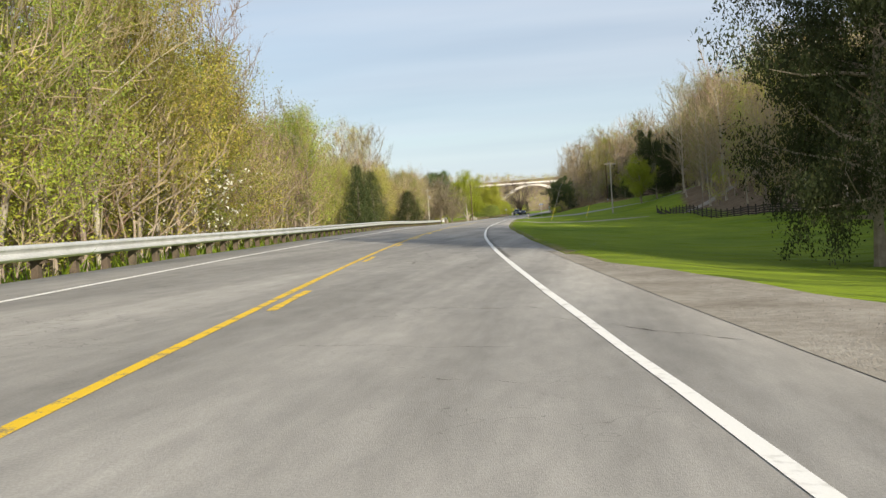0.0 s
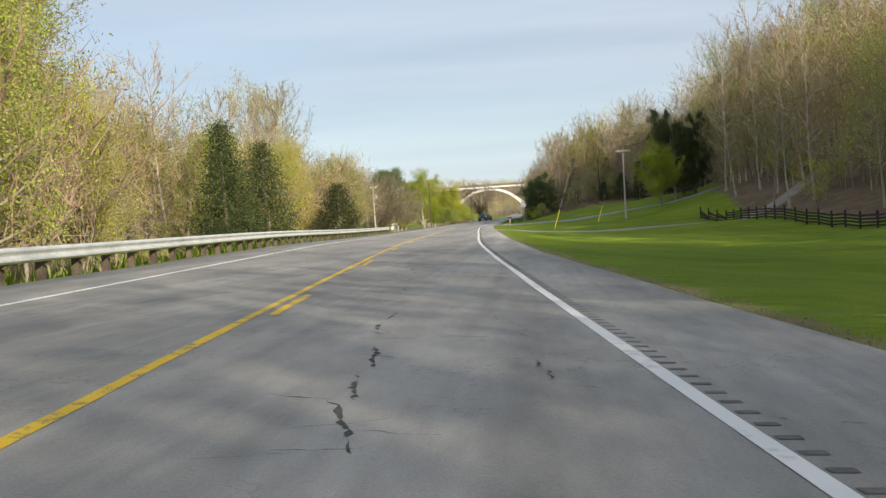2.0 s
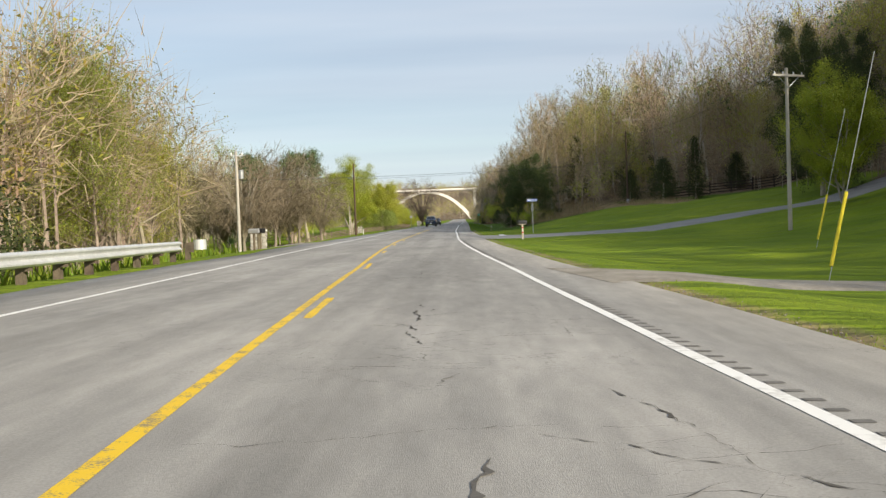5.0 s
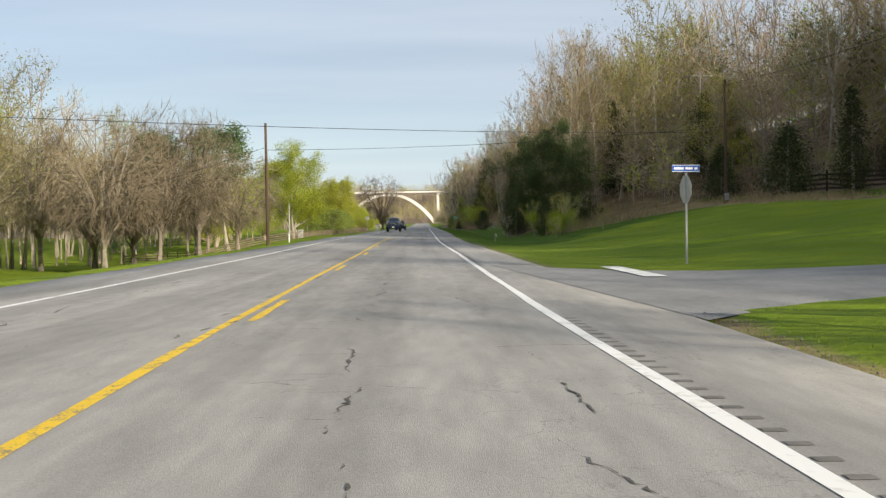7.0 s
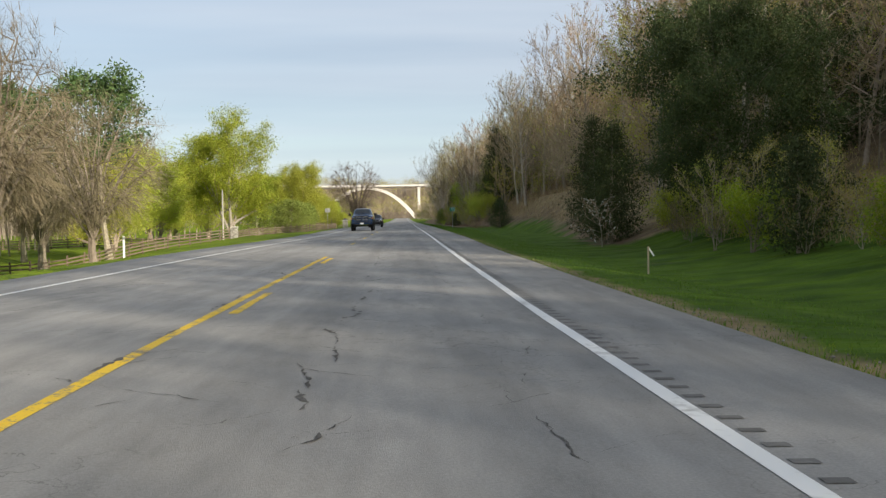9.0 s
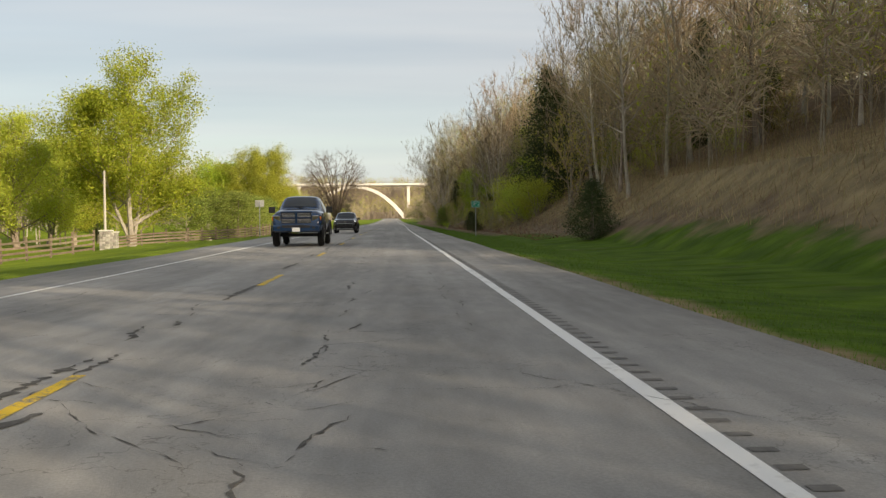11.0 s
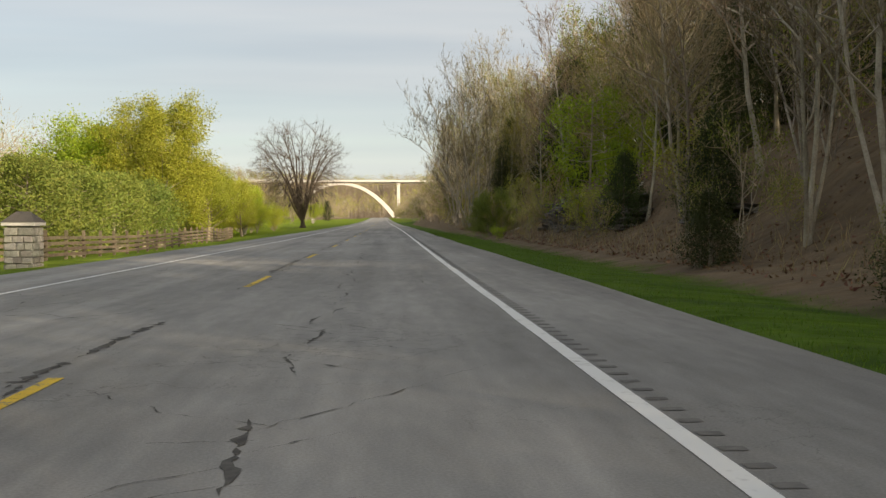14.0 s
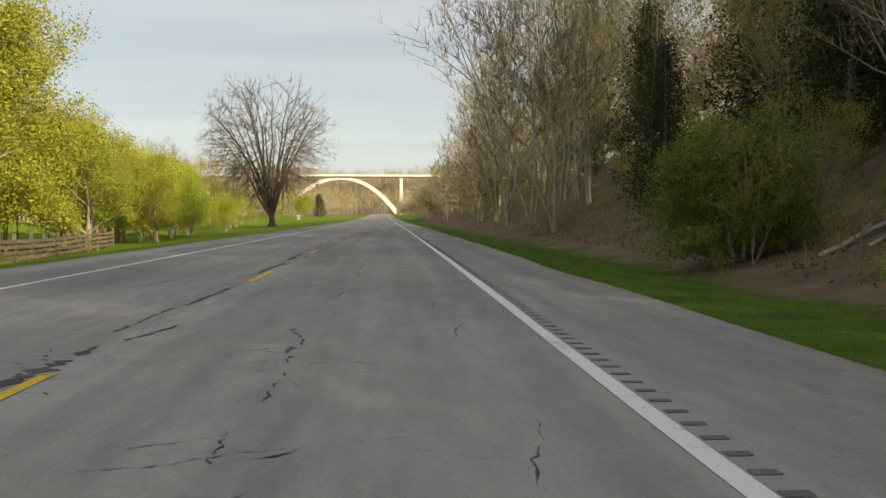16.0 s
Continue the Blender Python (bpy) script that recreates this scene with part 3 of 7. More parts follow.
# ---- ground ----
def build_ground():
    s = np.concatenate([np.arange(-60, 40, 2.5), np.arange(40, 242, 0.8), np.arange(242, 560, 2.5), np.arange(560, 1000, 12), np.arange(1000, 3000, 50)])
    half = np.concatenate([np.arange(0, 3, 1.5), np.arange(3, 34, 0.5), np.arange(34, 60, 2.0), np.arange(60, 140, 6), np.arange(140, 420, 25), np.arange(420, 2000, 200)])
    lat = np.concatenate([-half[:0:-1], half])
    S, L = np.meshgrid(s, lat, indexing="ij")
    x, y = xy(S.ravel(), L.ravel())
    z = land(S.ravel(), L.ravel())
    ns, nl = len(s), len(lat)
    i = np.arange(ns * nl).reshape(ns, nl)
    faces = np.stack([i[:-1, :-1], i[:-1, 1:], i[1:, 1:], i[1:, :-1]], -1).reshape(-1, 4)
    me = mesh_of("ground", np.stack([x, y, z], 1), faces.tolist(), [M["ground"]], smooth_faces=True)
    S, L = S.ravel(), L.ravel()
    base = np.interp(S, [0, 100, 150, 180, 205, 215, 235, 241, 262, 290, 302, 325, 338, 560, 700, 3000], [36, 32.5, 31, 33, 37, 43, 42, 29, 8.6, 11, 11, 8.5, 6.5, 6.3, 14, 14])
    base_l = np.interp(S, [0, 150, 172, 186, 520, 600, 720], [10.5, 10.5, 12, 90, 90, 60, 24])
    litter = np.maximum(np.clip((L - base) / 3 + 0.5, 0, 1), np.clip((-L - base_l) / 3 + 0.5, 0, 1))
    litter = np.maximum(litter, 0.25 * np.clip((L - edge_r(S) - 1.0) / 2.0, 0, 1) * np.clip((S - 232) / 15, 0, 1) * (S < 560))
    litter = np.maximum(litter, np.clip((S - 1080) / 60, 0, 1))
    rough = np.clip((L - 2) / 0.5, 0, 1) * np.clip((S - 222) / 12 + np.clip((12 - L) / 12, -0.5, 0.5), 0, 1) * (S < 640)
    dry = np.clip(1.2 - abs(L - np.interp(S, [225, 262, 302, 340], [27, 14, 17, 12])) / np.interp(S, [225, 240, 280, 302, 340], [3, 4, 6, 7, 3]), 0, 1) * (S > 222) * (S < 338)
    dry = np.maximum(dry, 0.68 * np.clip(1.1 - abs(L - edge_r(S) - 0.15) / 0.7, 0, 1) * (S < 300))
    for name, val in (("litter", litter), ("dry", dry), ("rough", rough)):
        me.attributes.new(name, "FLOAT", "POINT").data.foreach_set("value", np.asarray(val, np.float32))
    return tagged(new("ground", me), "valley floor with mown spring grass and leaf-strewn slopes", "ground", kind="structure")


build_ground()


# ---- carriageway ----
def build_road():
    s = np.concatenate([np.arange(-60, 480, 2.0), np.arange(480, 1060, 10.0)])
    cols = np.linspace(0, 1, 9)
    el, er = edge_l(s), edge_r(s)
    g = np.random.default_rng(3)
    el, er = el + smooth(g.normal(0, 0.2, len(s)), 3), er + smooth(g.normal(0, 0.08, len(s)), 3)
    verts = []
    for c in cols:
        lat = el + (er - el) * c
        x, y = xy(s, lat)
        verts.append(np.stack([x, y, level(s) + bank(s) * lat], 1))
    for lat, dz in ((el - 0.12, -0.16), (er + 0.12, -0.16)):
        x, y = xy(s, lat)
        verts.append(np.stack([x, y, level(s) + bank(s) * lat + dz], 1))
    order = [9, *range(9), 10]
    n = len(s)
    v = np.vstack([verts[k] for k in order])
    f = [(c * n + i, (c + 1) * n + i, (c + 1) * n + i + 1, c * n + i + 1) for c in range(10) for i in range(n - 1)]
    me = mesh_of("road", v, f, [M["asphalt"]], smooth_faces=True)
    road = tagged(new("road", me), "sun-bleached two-lane asphalt highway with wide shoulders", "road", kind="structure")

    lines = []
    lines.append(("white_line", merge([ribbon(-60, 1050, lambda q: lane(q) + LANE - 0.065, lambda q: lane(q) + LANE + 0.065, 2.0, 0.005, 1, 0.006)]), "white_line", "worn white edge line"))
    lines.append(("white_line", merge([ribbon(-60, 1050, lambda q: lane(q) - 3 * LANE + 0.25, lambda q: lane(q) - 3 * LANE + 0.36, 2.0, 0.005, 2, 0.004)]), "white_line", "thin white edge line"))
    lines.append(("yellow_line", merge([ribbon(-60, 247, lambda q: lane(q) - LANE - 0.03, lambda q: lane(q) - LANE + 0.08, 2.0, 0.005, 4, 0.006)]), "yellow_line", "solid yellow centre line, scuffed"))
    for name, (vv, ff), mat, label in lines:
        part(name, mesh_of(name, vv, ff), M[mat], road, label)
    dash = []
    a = 96.5 - 12.19 * 12
    while a < 252:
        dash.append(a); a += 12.19
    a = 357.5 - 12.19 * 8
    while a < 900:
        dash.append(a); a += 12.19
    for a in dash:
        off = 0.24 if a < 250 else 0.0
        vv, ff = ribbon(a, a + 3.05, lambda q: lane(q) - LANE - 0.055 + off, lambda q: lane(q) - LANE + 0.055 + off, 0.5, 0.005, int(a * 10) + 5000, 0.006)
        part("lane_dash", mesh_of("lane_dash", vv, ff), M["yellow_line"], road)

    # milled rumble grooves beside the edge line
    pieces = []
    for a in np.arange(26, 450, 0.32):
        if 182 < a < 196 or 138 < a < 146:
            continue
        lat = float(lane(a)) + LANE + 0.09
        q = []
        for ds, lift in ((0.0, 0.004), (0.045, 0.006), (0.09, 0.004)):
            for dl in (0.0, 0.13):
                x, y = xy(a + ds, lat + dl)
                q.append((float(x), float(y), float(level(a) + bank(a) * (lat + dl)) + lift))
        pieces.append((np.array(q), [(0, 1, 3, 2), (2, 3, 5, 4)]))
    vv, ff = merge(pieces)
    tagged(part("rumble_strip", mesh_of("rumble_strip", vv, ff), M["groove"], road, "row of dark milled grooves"), kind="stuff")

    # wandering open cracks along the joints and wheel tracks
    g = np.random.default_rng(11)
    pieces = []

    def crack(s0, lat0, length, wide, ds, dl, drift):
        n = max(8, int(length / 0.07))
        st = np.cumsum(np.full(n, ds * 0.07) + g.normal(0, 0.022, n)) + s0
        lt = lat0 + np.cumsum(g.normal(0, drift * 0.32, n) + dl * 0.07) + g.normal(0, 0.01, n)
        w = wide * np.clip(g.normal(0.55, 0.75, n), 0.0, 2.4) * np.minimum(1, np.minimum(np.arange(n), n - 1 - np.arange(n)) / 4)
        v = []
        for k in (-1, 1):
            x, y = xy(st, lt + k * w / 2)
            v.append(np.stack([x, y, level(st) + bank(st) * lt + 0.0045 + g.uniform(0, 0.001)], 1))
        pieces.append((np.vstack(v), [(i, n + i, n + i + 1, i + 1) for i in range(n - 1)]))

    for base, wide, gap in ((-0.3, 0.03, 2.0), (1.05, 0.014, 7), (-1.95, 0.036, 2.5), (-4.3, 0.022, 6)):
        a = 20.0 if base > -1 else 180.0
        while a < 430:
            ln = g.uniform(3, 10)
            b = 0.0
            while b < ln:
                piece = g.uniform(0.4, 1.6)
                crack(a + b, float(lane(a)) + base + g.normal(0, 0.07), piece, wide * g.uniform(0.4, 1.5), 1, g.normal(0, 0.12), 0.04)
                b += piece * g.uniform(0.7, 1.6)
            for _ in range(int(g.integers(10, 24))):
                crack(a + g.uniform(0, ln), float(lane(a)) + base + g.normal(0, 0.13), g.uniform(0.12, 0.6), wide * g.uniform(0.4, 0.9), g.normal(0, 0.6), g.choice([-1, 1]), 0.04)
            a += ln + g.exponential(gap)
    for _ in range(420):
        a = g.uniform(5, 430)
        crack(a, g.uniform(-6.5, 3.0), g.uniform(0.5, 2.6), g.uniform(0.008, 0.02), g.normal(0, 0.6), g.choice([-1, 1]) * 0.8, 0.05)
    # tarred joint along the centre of the carriageway
    a = 268.0
    while a < 425:
        ln = g.uniform(1.5, 5)
        crack(a, float(lane(a)) - 2.05 + g.normal(0, 0.05), ln, g.uniform(0.05, 0.13), 1, 0, 0.02)
        a += ln + g.exponential(2.0)
    # the badly crazed patch
    for _ in range(44):
        crack(g.uniform(97, 116), g.normal(-0.15, 0.55), g.uniform(0.6, 2.4), g.uniform(0.010, 0.030), g.normal(0.6, 0.6), g.normal(0, 0.7), 0.07)
    vv, ff = merge(pieces)
    tagged(part("crack", mesh_of("crack", vv, ff), M["crack"], road, "dark open cracks in the asphalt"), kind="stuff")
    return road


build_road()


def lane_height(s, lat, lift):
    """Height of a lane that leaves the carriageway and then lies on the ground."""
    w = np.clip((np.maximum(lat - edge_r(s), edge_l(s) - lat) - 0.1) / 1.5, 0, 1)
    return (level(s) + bank(s) * lat + 0.006) * (1 - w) + (land(s, lat) + lift) * w


def strip_on_land(name, path_pts, width, lift, mat, label, category, flare=0.0):
    """A lane across the land along (along, lat) points, draped on the ground."""
    p = np.array(path_pts, float)
    d = np.concatenate([[0], np.cumsum(np.hypot(*np.diff(p, axis=0).T))])
    t = np.arange(0, d[-1], 1.5)
    s, lat = smooth(np.interp(t, d, p[:, 0]), 6), smooth(np.interp(t, d, p[:, 1]), 6)
    ds, dl = np.gradient(s), np.gradient(lat)
    n = np.hypot(ds, dl)
    w = width / 2 + flare * np.exp(-t / 3.0)
    cols, vs = np.linspace(-1, 1, 17), []
    for c in cols:
        ss, ll = s - dl / n * w * c, lat + ds / n * w * c
        x, y = xy(ss, ll)
        vs.append(np.stack([x, y, lane_height(ss, ll, lift - 0.09 * abs(c) ** 8)], 1))
    k = len(t)
    v = np.vstack(vs)
    f = [(c * k + i, (c + 1) * k + i, (c + 1) * k + i + 1, c * k + i + 1) for c in range(16) for i in range(k - 1)]
    me = mesh_of(name, v, f, [M[mat]], smooth_faces=True)
    return tagged(new(name, me), label, category, kind="structure")


strip_on_land("side_road", [(189, 2.8), (189.5, 9), (190, 16), (192, 26), (197, 36), (206, 46), (214, 60), (220, 80)], 6.0, 0.07, "side_asphalt", "dark asphalt side lane climbing from the highway", "side road", 4.5)
strip_on_land("driveway", [(142, 3.2), (142.5, 9), (145, 18), (150, 28), (158, 38), (170, 50)], 2.6, 0.06, "gravel", "pale gravel driveway crossing the lawn", "driveway", 1.6)


def gravel_pull_off():
    s = np.arange(-50, 31, 0.5)
    outer = np.interp(s, [-50, -8, 4, 12, 20, 30], [15, 14, 9.5, 5.6, 4.1, 3.3]) + smooth(np.random.default_rng(6).normal(0, 0.3, len(s)), 4)
    inner = edge_r(s) - 0.35
    vs, n = [], len(s)
    for c in np.linspace(0, 1, 9):
        lat = inner + (np.maximum(outer, inner + 0.3) - inner) * c
        x, y = xy(s, lat)
        z = np.maximum(land(s, lat) + 0.04, np.where(lat < edge_r(s) + 0.3, level(s) + bank(s) * lat + 0.006, -99))
        vs.append(np.stack([x, y, z - (0.06 if c == 1 else 0)], 1))
    f = [(c * n + i, (c + 1) * n + i, (c + 1) * n + i + 1, c * n + i + 1) for c in range(8) for i in range(n - 1)]
    tagged(new("gravel_pull_off", mesh_of("gravel_pull_off", np.vstack(vs), f, [M["gravel"]], smooth_faces=True)), "loose gravel pull-off beside the highway", "gravel", kind="structure")


gravel_pull_off()
strip_on_land("driveway", [(181, -6.8), (181.5, -12), (184, -20), (190, -30), (200, -42), (214, -60)], 3.0, 0.06, "gravel", "gravel drive leading down into the yard", "driveway", 2.0)


# ---- trees ----
def grow(g, H, spread, limbs, first, subs, twigs, up=0.45, curve=0.5, trunk_r=None, lean=0.04, fork=False, dome=False):
    """Limbs as lists of (points, radii): level 0 the trunk, 1 limbs, 2 boughs, 3 twigs."""
    out = []
    r0 = trunk_r or H * 0.0068 + 0.015

    def line(p, d, ln, ra, rb, n, level, rise):
        wob = 0.16 * curve * (0.35 if level == 0 else 1.0)
        pts, rad = [np.array(p)], [ra]
        d = np.array(d, float)
        for i in range(n):
            d = d + g.normal(0, wob, 3) + np.array([0, 0, rise / n])
            d /= np.linalg.norm(d)
            pts.append(pts[-1] + d * ln / n)
            rad.append(ra + (rb - ra) * (i + 1) / n)
        out.append((level, np.array(pts), np.array(rad)))
        return pts, rad, d

    stems = [((0, 0, 0), (g.normal(0, lean), g.normal(0, lean), 1), H * 0.93, r0)]
    if fork:
        stems += [((0.1, 0.05, 0), (0.28 * math.cos(a), 0.28 * math.sin(a), 1), H * 0.8, r0 * 0.75) for a in g.uniform(0, 6.28, 1 if fork is True else fork)]
    for p0, d0, h, r in stems:
        pts, rad, _ = line(p0, d0, h, r, 0.02, 9, 0, 0.1)
        pts = np.array(pts)
        nl = max(4, limbs // len(stems))
        for k in range(nl):
            f = first + (0.97 - first) * (k + g.uniform(0, 1)) / nl
            i = min(int(f * 9), 8)
            u = f * 9 - i
            base = pts[i] * (1 - u) + pts[i + 1] * u
            a = k * 2.4 + g.uniform(-0.5, 0.5)
            shape = math.sin(math.pi * min(1, max(0.12, (f - first) / (1 - first)) * 0.75 + 0.22)) ** 0.7
            x = (f - first) / (1 - first)
            if dome:
                shape = max(0.42, math.sqrt(max(0.0, 1 - (0.88 * x) ** 2))) * min(1.0, 0.7 + x)
            ln = spread * shape * g.uniform(0.75, 1.15)
            rise = up * g.uniform(0.6, 1.4) + (0.85 * x * x if dome else 0.0)
            q, qr, _ = line(base, (math.cos(a), math.sin(a), rise), ln, max(0.022, r * (1 - f) * 0.55 + 0.012), 0.010, 3, 1, up * 0.8)
            q = np.array(q)
            for j in range(subs):
                v = 0.25 + 0.75 * (j + g.uniform(0, 1)) / subs
                jj = min(int(v * 3), 2)
                w = v * 3 - jj
                b2 = q[jj] * (1 - w) + q[jj + 1] * w
                dd = (q[jj + 1] - q[jj]) / np.linalg.norm(q[jj + 1] - q[jj]) + g.normal(0, 0.55, 3) + np.array([0, 0, up * 0.5])
                e, er, ed = line(b2, dd / np.linalg.norm(dd), ln * g.uniform(0.25, 0.5), 0.016, 0.006, 2, 2, up * 0.5)
                for _ in range(twigs):
                    c = e[int(g.integers(1, 3))]
                    d3 = ed + g.normal(0, 0.7, 3) + np.array([0, 0, up * 0.4])
                    line(c, d3 / np.linalg.norm(d3), ln * g.uniform(0.10, 0.25) + 0.15, 0.010, 0.0, 1, 3, 0)
    return out


def spread(g, H, R, fork, n1, n2, n3, trunk_r, low=-0.45):
    """An open-grown tree: a short trunk whose curved limbs fill a rounded crown."""
    out = []
    zf = fork * H
    mid, ax = np.array([0, 0, (H + zf * 0.9) / 2]), np.array([R, R, (H - zf * 0.9) / 2])
    out.append((0, np.array([[0, 0, 0], [0.04, 0.02, zf * 0.5], [0, 0, zf], [0.1, 0.05, zf * 1.35]]), np.array([trunk_r, trunk_r * 0.85, trunk_r * 0.75, trunk_r * 0.3])))
    for k in range(n1):
        z = low + (0.95 - low) * (k + g.uniform(0, 1)) / n1
        a = k * 2.4 + g.normal(0, 0.25)
        q = math.sqrt(max(0.02, 1 - z * z)) if abs(z) < 1 else 0.1
        end = mid + ax * np.array([q * math.cos(a), q * math.sin(a), min(z, 0.95)]) * g.uniform(0.6, 0.8)
        p0 = np.array([0, 0, zf * g.uniform(0.75, 1.25)])
        p1 = np.array([end[0] * 0.4, end[1] * 0.4, p0[2] + (end[2] - p0[2]) * 0.62])
        t = np.linspace(0, 1, 6)[:, None]
        limb = (1 - t) ** 2 * p0 + 2 * t * (1 - t) * p1 + t * t * end + np.vstack([[0, 0, 0], g.normal(0, 0.12, (5, 3))])
        out.append((1, limb, np.linspace(trunk_r * 0.42, 0.03, 6)))
        for _ in range(n2):
            u = g.uniform(0.3, 1.0) * 5
            i = min(int(u), 4)
            b = limb[i] + (limb[i + 1] - limb[i]) * (u - i)
            d = (b - mid) / ax
            d = d / (np.linalg.norm(d) + 1e-6) + g.normal(0, 0.38, 3)
            tip = mid + ax * d / np.linalg.norm(d) * g.uniform(0.8, 1.02)
            tip = b + (tip - b) * min(1.0, 4.5 / (np.linalg.norm(tip - b) + 1e-6))
            m = (b + tip) / 2 + g.normal(0, 0.2, 3) + (0, 0, 0.15)
            out.append((2, np.array([b, m, tip]), np.array([0.022, 0.014, 0.006])))
            for _ in range(n3):
                w = g.uniform(0.25, 1.0)
                c = b + (m - b) * w * 2 if w < 0.5 else m + (tip - m) * (w * 2 - 1)
                e = d * 0.6 + g.normal(0, 0.6, 3) + (0, 0, 0.25)
                out.append((3, np.array([c, c + e / np.linalg.norm(e) * g.uniform(0.4, 1.3)]), np.array([0.011, 0.0])))
    return out


def wood_mesh(name, limbs, levels, mats, thick=1.0):
    """Tubes for stems and limbs, flat slivers for the twigs."""
    vs, fs, mi, k = [], [], [], 0
    for lv, pts, rad in limbs:
        if lv not in levels:
            continue
        rad = rad * thick
        n = 7 if lv == 0 else 3
        if lv >= 2:
            d = pts[-1] - pts[0]
            s = np.cross(d, (0.3, 0.2, 1.0) if lv == 3 else (1.0, 0.4, 0.3))
            s = s / (np.linalg.norm(s) + 1e-6) * max(rad[0], 0.008) * 1.4
            if lv == 3:
                vs.append(np.array([pts[0] - s, pts[0] + s, pts[-1]]))
                fs.append((k, k + 1, k + 2)); mi.append(1)
                k += 3
            else:
                vs.append(np.array([pts[0] - s, pts[0] + s, pts[1] + s * 0.7, pts[1] - s * 0.7, pts[-1]]))
                fs += [(k, k + 1, k + 2, k + 3), (k + 3, k + 2, k + 4)]; mi += [0, 0]
                k += 5
            continue
        ring = []
        for i, (p, r) in enumerate(zip(pts, rad)):
            d = pts[min(i + 1, len(pts) - 1)] - pts[max(i - 1, 0)]
            d = d / (np.linalg.norm(d) + 1e-9)
            a = np.cross(d, (0.123, 0.97, 0.2)); a /= np.linalg.norm(a)
            b = np.cross(d, a)
            flare = 1.5 if lv == 0 and i == 0 else 1.0
            t = np.arange(n) * 2 * math.pi / n
            ring.append(p + (np.cos(t)[:, None] * a + np.sin(t)[:, None] * b) * r * flare)
        vs.append(np.vstack(ring))
        for i in range(len(pts) - 1):
            for j in range(n):
                fs.append((k + i * n + j, k + i * n + (j + 1) % n, k + (i + 1) * n + (j + 1) % n, k + (i + 1) * n + j))
                mi.append(0 if lv < 2 else 1)
        k += len(pts) * n
    return mesh_of(name, np.vstack(vs), fs, mats, mi)


def leaf_mesh(name, centres, sizes, mat, g, droop=0.0):
    """A loose clump of small folded leaves at each centre."""
    n = len(centres)
    a = g.normal(0, 1, (n, 3)); a /= np.linalg.norm(a, axis=1)[:, None]
    a[:, 2] -= droop
    b = np.cross(a, g.normal(0, 1, (n, 3))); b /= np.linalg.norm(b, axis=1)[:, None] + 1e-9
    s = np.asarray(sizes)[:, None]
    c = np.asarray(centres)
    v = np.stack([c - a * s, c + b * s * 0.75, c + a * s * 0.9 - b * s * 0.3], 1).reshape(-1, 3)
    return tri_mesh(name, v, [mat])


def tips(limbs, g, per, jitter, levels=(2, 3)):
    c = []
    for lv, pts, rad in limbs:
        if lv in levels:
            for _ in range(per):
                u = g.uniform(0.3, 1.05)
                p = pts[0] + (pts[-1] - pts[0]) * u
                c.append(p + g.normal(0, jitter, 3))
    return np.array(c)


PROTO = {}


def proto(kind, trunk_me, crown_mes, label, category):
    PROTO.setdefault(kind, []).append((trunk_me, crown_mes, label, category))


def tree(kind, s, lat, scale=1.0, pick=None, turn=None, label="", group="", wide=1.0, sink=0.12, name=""):
    rows = PROTO[kind]
    g = tree.rng
    trunk_me, crowns, lab, cat = rows[pick if pick is not None else int(g.integers(len(rows)))]
    p = at(s, lat)
    m = pose(p.x, p.y, p.z - sink, g.normal(0, 1.5), g.normal(0, 1.5), g.uniform(0, 360) if turn is None else turn)
    root = thing(name or kind, m @ Matrix.Diagonal((scale * wide, scale * wide, scale, 1)), label or lab, cat, group)
    part("trunk", trunk_me, None, root)
    for nm, me in crowns:
        part(nm, me, None, root)
    return root


tree.rng = np.random.default_rng(77)


